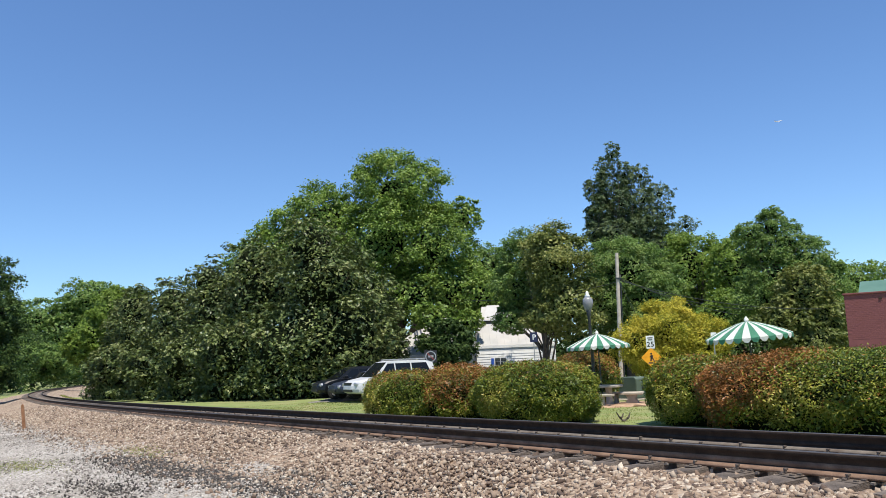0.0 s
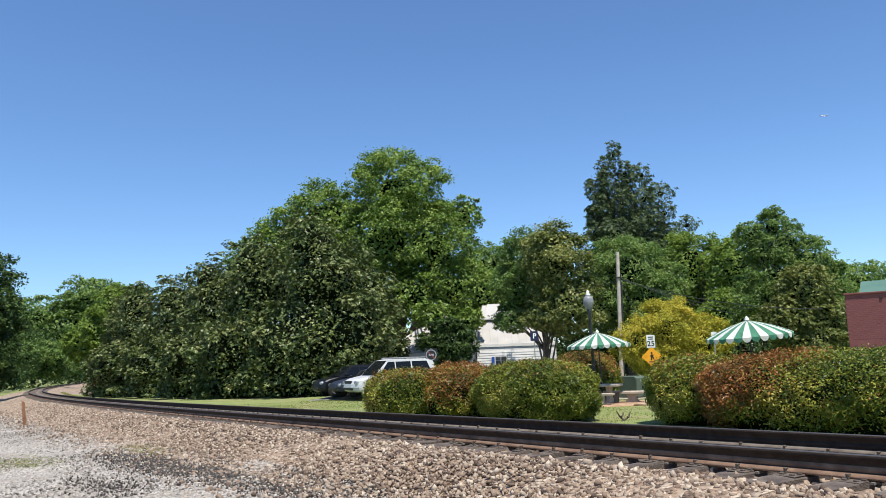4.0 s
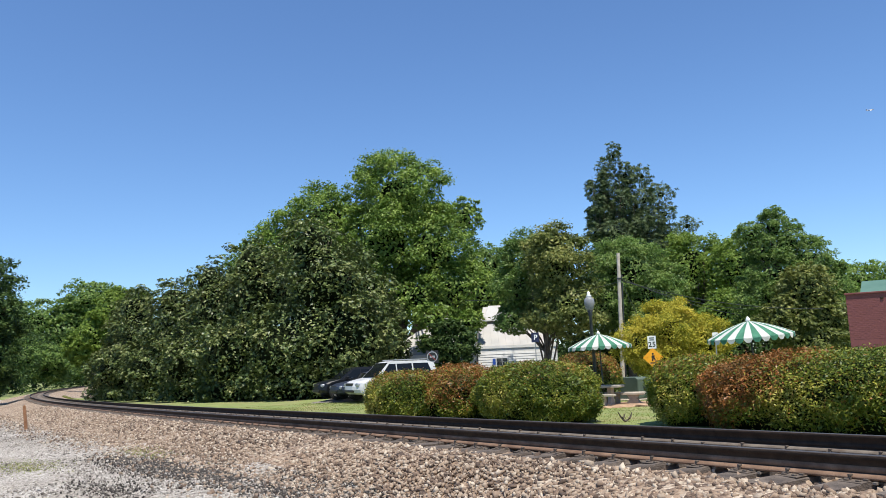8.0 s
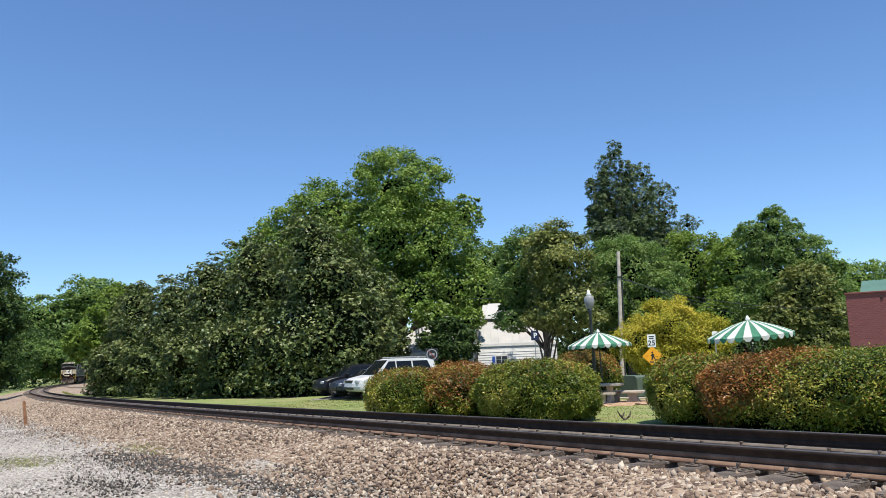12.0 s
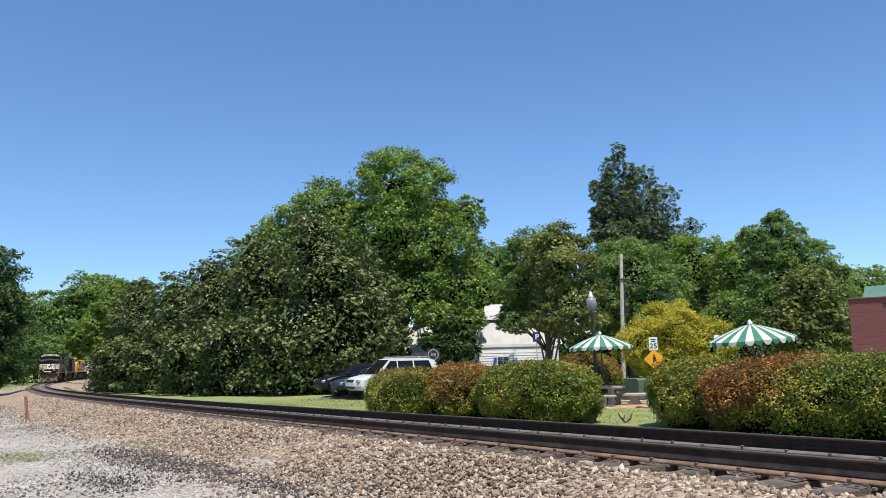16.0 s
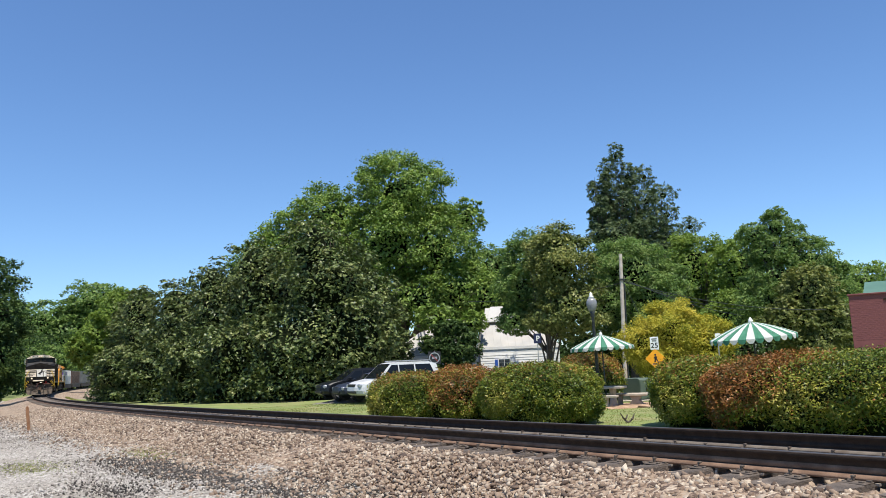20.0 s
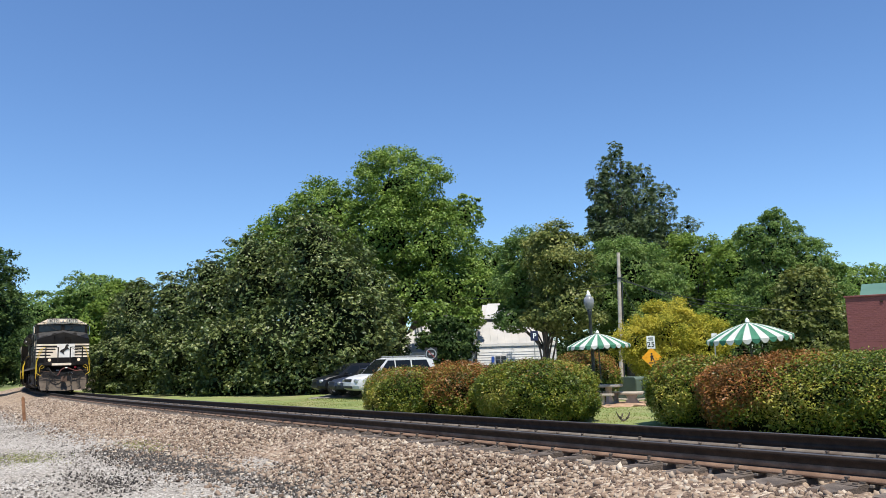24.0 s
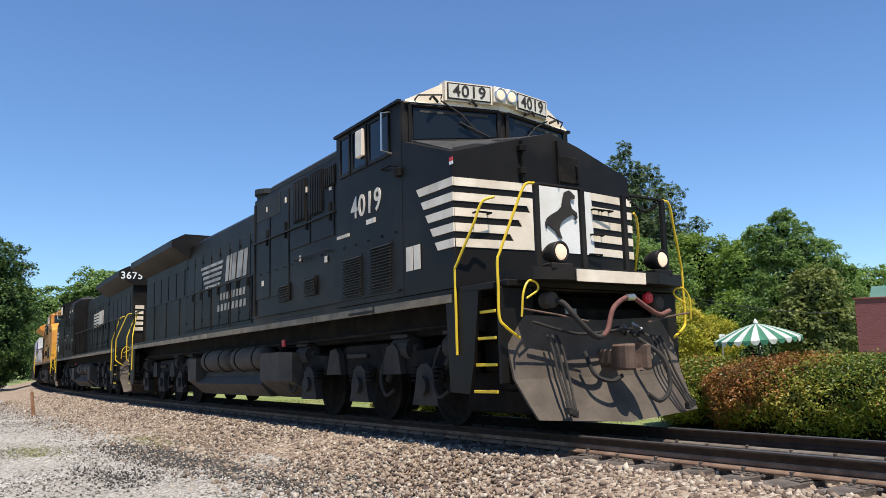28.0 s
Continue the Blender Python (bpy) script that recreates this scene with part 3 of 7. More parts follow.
def build_stones():
    rng = np.random.default_rng(5)
    n = 40000
    s = -13 + 54 * rng.random(n) ** 2.2
    d = -1.3 - (1.75 + 0.02 * np.clip(s - 6, 0, 30)) * rng.random(n) - 1.3 * rng.random(n) ** 6
    m = 2400
    s = np.concatenate([s, -13 + 34 * rng.random(m) ** 1.5])
    d = np.concatenate([d, -1.2 - 0.24 * rng.random(m)])
    n += m
    scatter("ballast_stones", "loose tan and grey crushed stones of the track ballast", rng, s, d, 0.023 + 0.036 * rng.random(n) ** 1.3 + 0.0008 * np.maximum(s, 0), (CUBE, CUBE_F), M_STONE)
    n = 6500
    s = -13 + 50 * rng.random(n) ** 1.6
    d = np.where(rng.random(n) < 0.7, -1.35 + 2.7 * rng.random(n), 1.4 + 1.8 * rng.random(n))
    scatter("track_stones", "grey crushed stones between the sleepers and behind the rails", rng, s, d, 0.05 + 0.04 * rng.random(n), (CUBE, CUBE_F), M_STONE, 0.8)
    n = 26000
    s = -9 + 44 * rng.random(n) ** 1.7
    d = -2.75 - 5.2 * rng.random(n) ** 1.25
    ok = d < -2.7
    near = np.exp(-((s - 2.2) / 3.4) ** 2 - ((d + 3.3 + 0.08 * (s - 2)) / 0.5) ** 2) + 0.4 * np.exp(-((s - 1.6) / 1.0) ** 2 - ((d + 4.7) / 0.35) ** 2)
    dark = rng.random(n) < 0.8 * near * (0.75 + 0.5 * np.sin(s * 2.7) * np.cos(d * 6))
    size = 0.022 + 0.03 * rng.random(n) + 0.0004 * np.maximum(s, 0)
    a = ok & ~dark
    scatter("gravel_stones", "pale grey gravel of the lot beside the track", rng, s[a], d[a], size[a], (OCT, OCT_F), M_PEBBLE)
    a = ok & dark
    more = 12000
    s2 = np.concatenate([s[a], 2.0 + 2.3 * rng.normal(size=more), 1.6 + 0.8 * rng.normal(size=600)])
    d2 = np.concatenate([d[a], -3.3 - 0.09 * (s2[a.sum():a.sum() + more] - 2) + 0.27 * rng.normal(size=more), -4.7 + 0.28 * rng.normal(size=600)])
    ok = (d2 < -2.55) & (rng.random(len(s2)) < 0.75 + 0.4 * np.sin(s2 * 2.3 + 1) * np.cos(d2 * 5))
    scatter("dark_gravel_stones", "patch of tar-dark broken gravel in the lot", rng, s2[ok], d2[ok], 0.02 + 0.026 * rng.random(int(ok.sum())), (OCT, OCT_F), M_TAR)


build_stones()


# ---- the track: two rails, sleepers, plates, spikes ----
def rail_outline():
    return [(-0.075, -0.18), (0.075, -0.18), (0.075, -0.165), (0.02, -0.145), (0.01, -0.13), (0.01, -0.045), (0.036, -0.032), (0.036, -0.004), (0.03, 0.0), (-0.03, 0.0), (-0.036, -0.004), (-0.036, -0.032), (-0.01, -0.045), (-0.01, -0.13), (-0.02, -0.145), (-0.075, -0.165)]


GAUGE = 0.735
track = empty("track")
tagged(track, "single railway track of rusty steel rails on dark wooden sleepers", "railway track", kind="structure")


def build_rails():
    s = np.concatenate([np.arange(-38, 60, 1.0), np.arange(60, 318, 2.5)])
    x, y, h = line_at(s)
    z = rail_z(s)
    prof = rail_outline()
    for side in (-1, 1):
        for name, rows, mat in (("rail", prof, M_RAIL), ("rail_head", [(-0.0365, -0.006), (0.0365, -0.006), (0.029, 0.0015), (-0.029, 0.0015)], M_RAIL_TOP), ("rail_foot", [(-0.076, -0.181), (0.076, -0.181), (0.0765, -0.163), (0.021, -0.142), (-0.021, -0.142), (-0.0765, -0.163)], M_RAIL_FOOT if side < 0 else M_RAIL_DUST), ("rail_web", [(-0.0125, -0.142), (0.0125, -0.142), (0.0125, -0.086), (-0.0125, -0.086)], M_RAIL_FOOT if side < 0 else M_RAIL)):
            n, k = len(s), len(rows)
            v = np.array([[(x[i] + math.sin(h[i]) * (side * GAUGE + o), y[i] - math.cos(h[i]) * (side * GAUGE + o), z[i] + q) for o, q in rows] for i in range(n)]).reshape(-1, 3)
            f = [(i * k + j, i * k + (j + 1) % k, (i + 1) * k + (j + 1) % k, (i + 1) * k + j) for i in range(n - 1) for j in range(k)]
            ob = new(name, mesh_np(name, v, f, mat))
            ob.parent = track


build_rails()


def build_sleepers():
    rng = np.random.default_rng(3)
    shapes = []
    for k in range(5):
        bm = box(B(), -0.115, 0.115, -1.3, 1.3, -0.19, 0, 0.012)
        for v in bm.verts:
            v.co += Vector(rng.normal(size=3)) * 0.008
        me = bpy.data.meshes.new("sleeper")
        bm.to_mesh(me)
        bm.free()
        me.materials.append(M_TIE)
        shapes.append(me)
    bm = box(B(), -0.098, 0.098, -0.2, 0.2, 0, 0.012, 0.004)
    for sx, sy in ((-0.05, 0.16), (0.05, 0.15), (-0.05, -0.16), (0.05, -0.15)):
        box(bm, sx - 0.017, sx + 0.017, sy - 0.017, sy + 0.017, 0.01, 0.026, 0.004)
    for sx in (-1, 1):
        box(bm, sx * 0.075 - 0.02, sx * 0.075 + 0.02, -0.105, -0.08, 0.01, 0.026)
        box(bm, sx * 0.075 - 0.02, sx * 0.075 + 0.02, 0.08, 0.105, 0.01, 0.026)
    plate = bpy.data.meshes.new("tie_plate")
    bm.to_mesh(plate)
    bm.free()
    plate.materials.append(M_PLATE)
    bm = box(B(), -0.009, 0.009, -0.012, 0.012, 0, 0.04)
    box(bm, -0.013, 0.013, -0.03, 0.012, 0.036, 0.052, 0.003)
    spike = bpy.data.meshes.new("spike")
    bm.to_mesh(spike)
    bm.free()
    spike.materials.append(M_PLATE)
    bm = prism(B(), [(-0.1, -0.02), (-0.085, 0.035), (-0.07, 0.035), (-0.075, -0.005), (0.09, -0.005), (0.09, -0.025)], -0.016, 0.016, "x")
    anchor = bpy.data.meshes.new("rail_anchor")
    bm.to_mesh(anchor)
    bm.free()
    anchor.materials.append(M_ANCHOR)
    rest, s, k = B(), -14.0, 0
    while s < 210:
        x, y, h = (float(a) for a in line_at(s))
        m = Matrix.Translation((x, y, float(rail_z(s)) - 0.195 + rng.normal() * 0.004)) @ Matrix.Rotation(h + rng.normal() * 0.012, 4, "Z")
        if k < 300:
            ob = shared("sleeper", shapes[int(rng.integers(5))], m @ Matrix.Translation((0, rng.normal() * 0.03, 0)), track)
            if k < 150:
                for side in (-1, 1):
                    shared("tie_plate", plate, Matrix.Translation((0, side * GAUGE, 0.0)), ob)
            if k < 75:
                for side in (-1, 1):
                    for a, b in ((0.05, 0.1), (-0.05, -0.1)):
                        shared("spike", spike, Matrix.Translation((a, side * GAUGE + b, 0.004 + 0.012 * float(rng.random()))) @ Matrix.Rotation(0 if b > 0 else math.pi, 4, "Z"), ob)
                    if k % 2 == 0 or rng.random() < 0.4:
                        for a in (-0.135, 0.135):
                            shared("rail_anchor", anchor, Matrix.Translation((a, side * GAUGE, 0.012)), ob)
        else:
            t = bmesh.ops.create_cube(rest, size=1, matrix=m @ Matrix.Diagonal((0.23, 2.6, 0.19, 1)) @ Matrix.Translation((0, 0, -0.5)))
        s += 0.5 + rng.normal() * 0.015
        k += 1
    tagged(part("far_sleepers", rest, M_TIE, track), kind="stuff")


build_sleepers()


# ---- trees ----
def build_trees():
    MAG = "dense dark evergreen magnolia with glossy leaves down to the lawn"
    def mag(x, y, top, r, seed, count=46000):
        h = top - ground_at(x, y)
        tree("magnolia_tree", MAG, x, y, [(0, 0, h * 0.3, r * 1.15, r * 1.1, h * 0.33), (0.1 * r, 0, h * 0.6, r * 0.95, r * 0.95, h * 0.3), (-0.1 * r, 0, h * 0.8, r * 0.6, r * 0.6, h * 0.2), (-0.5 * r, -0.35 * r, h * 0.25, r * 0.8, r * 0.75, h * 0.26), (0.6 * r, -0.3 * r, h * 0.3, r * 0.7, r * 0.7, h * 0.3), (-0.3 * r, -0.15 * r, h * 0.06, r * 1.15, r * 0.85, h * 0.14), (0.5 * r, -0.1 * r, h * 0.06, r * 1.0, r * 0.8, h * 0.14)],
             M_MAG, 0.18, count, seed, 0.3, 0.5, 0.26, -0.95, group="row of magnolias", per=8, rosette=0.11, fill=0.16, deep=(0.62, 0.82), core=0.6)
    for k, (x, y, top, r) in enumerate([(-31.6, 78.0, 8.5, 2.6), (-28.0, 72.0, 8.9, 3.3), (-22.6, 66.1, 8.9, 3.5), (-17.6, 60.4, 9.7, 3.5), (-13.4, 56.4, 10.6, 3.6), (-8.6, 53.3, 11.6, 4.0), (-6.2, 58.7, 9.6, 2.7)]):
        mag(x, y, top, r, 20 + k)
    OAK = "tall broad deciduous tree with full green crown and dark limbs"
    tree("oak_tree", OAK, -3.5, 68.0, [(-0.2, 0, 16.9, 4.7, 4.2, 4.1), (-1.5, 0, 12.5, 5.4, 5, 4.2), (2.6, 0, 11.8, 4.6, 4.6, 4.2), (4.2, -0.8, 8.0, 3.6, 4, 3.2), (-3, -1, 8.2, 4.6, 4.2, 3.6), (1.0, -1.5, 7.6, 4.2, 3.6, 2.6), (5.5, 0, 14.5, 1.7, 1.6, 2.0), (6.6, -3, 7.4, 2.2, 2, 2.2), (6.8, -1, 5.6, 2.6, 1.8, 1.9), (2.6, -9.0, 5.4, 2.0, 1.4, 1.2), (5.3, -9.0, 5.0, 1.3, 1.2, 1.0)], M_OAK, 0.22, 92000, 41, 0.5, 0.6, 0.2, core=0.42)
    tree("oak_tree", "green deciduous tree crowding behind the dark magnolias", -11.0, 68.5, [(0.5, 0, 14.6, 4.2, 4, 3.6), (-2.6, 0, 12.2, 3.8, 3.4, 3.4), (-5.2, 0, 10.4, 3.2, 3, 3), (2, 0, 9.0, 4.4, 4, 4), (-7.6, 1, 8.0, 2.8, 3, 3)], M_OAK, 0.23, 42000, 42, 0.4, 0.6, 0.2)
    tree("elm_tree", "green tree rising over the roof of the white house", 4.6, 82.0, [(0, 0, 11.2, 3.8, 3, 3.4), (2.2, 0, 7.0, 3.4, 3, 3.4), (-2, 0, 7.4, 3, 3, 3)], M_ELM, 0.28, 20000, 43, 0.3)
    tree("ornamental_tree", "multi-stemmed tree with olive-green leaves and bare lower stems", 6.4, 51.0, [(0.9, -0.2, 7.9, 2.3, 2.2, 2.7), (1.4, -0.4, 5.0, 2.4, 2.4, 2.4), (0.6, -0.4, 4.5, 2.3, 2.2, 1.2)], M_OLIVE, 0.17, 30000, 44, 0.15, 0.6, 0.24, -0.5, 5, core=0.36)
    tree("elm_tree", "dark green tree with an open feathery crown", 6.9, 54.0, [(-0.7, 0, 8.7, 2.3, 2, 2.2), (-1.6, 0, 6.8, 2.1, 2.0, 1.9), (0.2, 0, 5.8, 2.2, 2.2, 1.5), (-2.2, -0.3, 4.6, 1.5, 1.5, 1.2)], M_ELM, 0.18, 26000, 45, 0.22, 0.5, 0.24, core=0.36)
    tree("elm_tree", "broad green tree with drooping layered branches", 13.6, 58.0, [(0, 0, 8.0, 3.2, 3, 2.6), (1.2, -0.3, 5.8, 3.4, 3.2, 2.2), (-1.8, -0.3, 5.6, 2.6, 2.6, 2.2), (0.6, -0.5, 3.8, 3.2, 3, 1.8), (2.7, -0.2, 7.2, 1.9, 1.8, 1.6)], M_ELM, 0.19, 44000, 46, 0.3, 0.45, 0.22)
    tree("elm_tree", "green tree close behind the hip roof of the white house", 9.2, 74.0, [(0, 0, 6.6, 3.4, 2.5, 3.2), (-2.6, 0, 5.6, 2.8, 2, 2.6)], M_ELM, 0.27, 12000, 47, 0.3)
    tree("holly_tree", "low dark spreading tree before the wing of the white house", 0.2, 56.0, [(0.2, 0, 2.8, 1.9, 1.4, 1.4), (-1.2, 0, 3.3, 1.2, 1.1, 0.9), (1.1, 0.2, 3.7, 1.0, 1.0, 0.8), (0.0, 0, 1.4, 1.9, 1.2, 1.3), (-0.2, 0, 4.4, 1.3, 1, 0.6)], M_SHADY, 0.17, 16000, 48, 0.2, 0.6, 0.24, -0.9)
    PINE = "tall dark pine with tufted needles and visible trunk"
    for k, (x, y, top, r) in enumerate([(21.1, 93.0, 26.4, 3.2), (18.9, 92.6, 23.0, 2.0), (23.4, 94.3, 24.2, 3.8), (26.0, 95.6, 22.6, 4.6), (28.8, 97, 18.6, 4.6)]):
        h = top - ground_at(x, y)
        rng = np.random.default_rng(90 + k)
        blobs = [(r * 0.42 * math.cos(2.4 * j + k), r * 0.4 * math.sin(2.4 * j + k), h * (0.3 + 0.64 * j / 15), r * (0.95 - 0.042 * j) * (0.85 + 0.3 * rng.random()), r * (0.9 - 0.042 * j), h * 0.062) for j in range(16)]
        tree("pine_tree", PINE, x, y, blobs, M_PINE, 0.34, 46000, 50 + k, 0.13, 0.2, 0.24, core=0.25, fill=0.2, per=14, rosette=0.15)
    tree("elm_tree", "sunlit tree with yellow-green leaves beside the pines", 28.0, 87.0, [(0, 0, 11.6, 4.4, 3, 4), (-2.4, 0, 7, 3.6, 3, 3.6), (3, 0, 7, 3.8, 3, 4)], M_BRIGHT, 0.28, 24000, 55, 0.35)
    tree("elm_tree", "green tree rising over the golden shrub", 31.0, 82.0, [(0, 0, 10.6, 4, 3, 3.8), (2.6, 0, 7, 3.4, 3, 3.6), (-3.0, -4, 4.6, 4.0, 3, 3.4)], M_BRIGHT, 0.28, 22000, 56, 0.35)
    tree("cypress_tree", "tall rounded green tree with soft feathery foliage", 24.9, 58.3, [(0, 0, 10.9, 1.3, 1.4, 1.7), (-1.7, 0, 10.4, 1.5, 1.4, 1.0), (0.9, 0, 9.7, 2.0, 1.8, 1.7), (-0.6, 0, 9.0, 2.0, 1.8, 1.6), (2.3, 0, 8.4, 2.1, 2, 1.8), (0, 0, 7.0, 2.9, 2.4, 2.4), (-0.6, 0, 5.2, 3.1, 2.6, 2.4), (1.6, 0, 4.6, 2.8, 2.4, 2.4), (3.2, 0.4, 6.6, 2.3, 2, 2.0), (4.3, 0.4, 7.6, 1.1, 1.2, 0.8)], M_ELM, 0.18, 48000, 57, 0.3, 0.45, 0.22, core=0.4)
    tree("magnolia_tree", "dark olive-leaved tree beside the brick building", 24.8, 54.0, [(0, 0, 5.6, 2.1, 2, 2.2), (-1.2, 0, 3.6, 2.3, 2, 2.2), (1.4, 0, 3.6, 2.2, 2, 2.2), (0, -0.6, 2.2, 2.6, 2, 1.8)], M_OLIVE, 0.18, 26000, 58, 0.25, 0.5, 0.22, -0.9, per=8, rosette=0.11)
    tree("oak_tree", "distant tree on the skyline behind the brick building", 51.5, 98.0, [(0, 0, 9.6, 5, 4, 3.2), (-6, 0, 8, 4, 4, 3), (4, 0, 8, 5, 4, 4)], M_OAK, 0.32, 16000, 59, 0.35)
    tree("oak_tree", "distant green tree beside the brick building", 39.5, 82.0, [(0, 0, 7.4, 3.2, 3, 2.6), (-3, 0, 5.6, 3, 3, 3), (3, 0, 5, 3, 3, 3)], M_ELM, 0.28, 14000, 60, 0.3)
    tree("golden_shrub", "rounded golden-yellow tree beside the road", 12.3, 43.0, [(0, 0, 3.0, 2.3, 2.2, 1.6), (-1.6, -0.2, 2.4, 1.6, 1.6, 1.3), (1.6, -0.2, 2.3, 1.7, 1.6, 1.5), (-0.4, -0.4, 1.4, 2.6, 2, 1.0)], M_GOLD, 0.11, 42000, 61, 0.14, 0.5, 0.24, -0.8, 4, core=0.4)
    # far end of the line
    tree("oak_tree", "tall tree at the wood's edge beside the line", -45.3, 76.0, [(0, 0, 11.7, 3.6, 3.6, 3.8), (1.6, -1, 8.2, 3.4, 3.4, 3.4), (-2.6, 0, 7, 4.6, 4, 4.5), (1.8, -2, 4.2, 3.4, 3.2, 3.6), (-1.0, -1, 1.8, 5, 4, 2.4)], M_SHADY, 0.28, 32000, 62, 0.4, 0.6, 0.22, -0.95)
    tree("oak_tree", "dark leafy tree overhanging the lot", -35.5, 51.5, [(0, 0, 7, 3.4, 3.4, 3.6), (0.4, -1, 3.4, 3.4, 3.4, 3.2), (0, -0.6, 1.5, 3.8, 3.2, 2.0)], M_SHADY, 0.28, 18000, 63, 0.35, 0.6, 0.24, -0.95)
    tree("oak_tree", "dark green tree standing where the line bends away", -121.0, 268.0, [(0, 0, 28.5, 11, 8, 8), (-7, 0, 22, 9, 7, 9), (8, 0, 26.5, 9, 7, 8.5), (-2, -4, 10, 13, 6, 10)], M_ELM, 0.8, 26000, 64, 0.6, 0.6, 0.2, -0.95)
    tree("poplar_tree", "sunlit yellow-green tree overhanging the bend of the line", -68.5, 158.0, [(2.0, 0, 15.4, 4.6, 5, 4.8), (5.0, 0, 15, 4.5, 5, 5.0), (-2.0, 0, 10.6, 4.4, 5, 4.8), (-4.0, -1, 8.2, 3.2, 4, 3.6), (4, 0, 8, 5, 5, 7), (-5.6, -1, 9.0, 2.4, 3, 2.8)], M_BRIGHT, 0.45, 36000, 65, 0.5, 0.6, 0.2, -0.95)
    tree("young_tree", "sunlit bushes along the outer side of the bend", -100.0, 186.0, [(0, 0, 7, 5.5, 4, 5), (-6.5, 0, 6, 5, 4, 5.4), (4, 6, 6, 5, 4, 5)], M_ELM, 0.5, 24000, 66, 0.3, 0.6, 0.22, -0.95)
    tree("oak_tree", "distant wooded slope beyond the bend", -138.0, 264.0, [(0, 0, 21.5, 10, 8, 8), (10, 0, 17, 9, 7, 9), (-12, 0, 20, 10, 8, 11), (-2, -6, 10, 13, 8, 9)], M_ELM, 0.85, 24000, 67, 0.6, 0.6, 0.2, -0.95)
    tree("oak_tree", "dense dark wood edge closing the view along the bend", -139.0, 304.0, [(0, 0, 8, 13, 6, 9), (11, 0, 7, 12, 6, 8), (-10, 0, 9, 12, 6, 10)], M_SHADY, 0.95, 14000, 68, 0.6, 0.6, 0.2, -0.95)
    tree("laurel_shrub", "rounded dark shrub beside the corner of the white house", 10.2, 60.0, [(0, 0, 1.8, 1.9, 1.5, 2.0), (2.4, 0.5, 1.6, 1.8, 1.5, 1.9)], M_SHADY, 0.18, 10000, 70, 0.12, 0.6, 0.24, -0.95, 3)
    tree("laurel_shrub", "dark leafy thicket behind the road and the utility pole", 13.0, 69.0, [(-3.4, 0, 2.0, 2.8, 2, 2.4), (0, 0, 2.2, 3.0, 2, 2.6), (4, 0, 2.0, 3.2, 2, 2.5), (8, 1, 2.3, 3.4, 2, 2.8), (12.5, 1, 2.0, 3.4, 2, 2.6), (16.5, 1, 2.1, 3.4, 2, 2.6), (20.5, 1, 2.0, 3.4, 2, 2.6)], M_SHADY, 0.25, 27000, 69, 0.2, 0.6, 0.24, -0.95, 4)


build_trees()


def build_woods():
    """Far woods that close the place behind the trees and behind the camera."""
    rng = np.random.default_rng(77)
    ring, lineside = [], []
    for x in np.arange(-34, 150, 7.0):
        y = 118 + 0.25 * x + rng.normal() * 6
        h = 6.5 + rng.random() * 2.0
        ring.append((x, y, h * 0.5 - 1.5, 6.5, 5, h))
    for k in range(14):
        at = 108 + 16.0 * k
        bx, by = (float(q) for q in beside(at, -9.5 - 1.5 * rng.random()))
        lineside.append((bx, by, float(rail_z(at)) + 5.5 + rng.random() * 2, 4.6, 8, 7.0 + rng.random() * 3))
    for a in np.arange(100, 265, 7.0):
        r = 60 + rng.random() * 12
        ring.append((r * math.cos(radians(a + 90)), r * math.sin(radians(a + 90)), 4, 7, 7, 6 + rng.random() * 4))
    for name, label, blobs, count, size, low, mat in (
            ("lineside_woods", "dense green woods along the outer side of the line", lineside, 40000, 0.5, -3.0, M_SHADY),
            ("far_woods", "leafy green woods standing round the place", ring, 34000, 0.55, -2.0, M_OAK)):
        p, n, w = crown_points(rng, blobs, count, 0.2, 11, -0.95)
        ok = p[:, 2] > low
        v, f = leaves(rng, p[ok], n[ok], size * (0.6 + 0.8 * rng.random(int(ok.sum()))), 0.6, w[ok])
        tagged(new(name, mesh_np(name, v, f, mat)), label, "woods", kind="stuff")


build_woods()


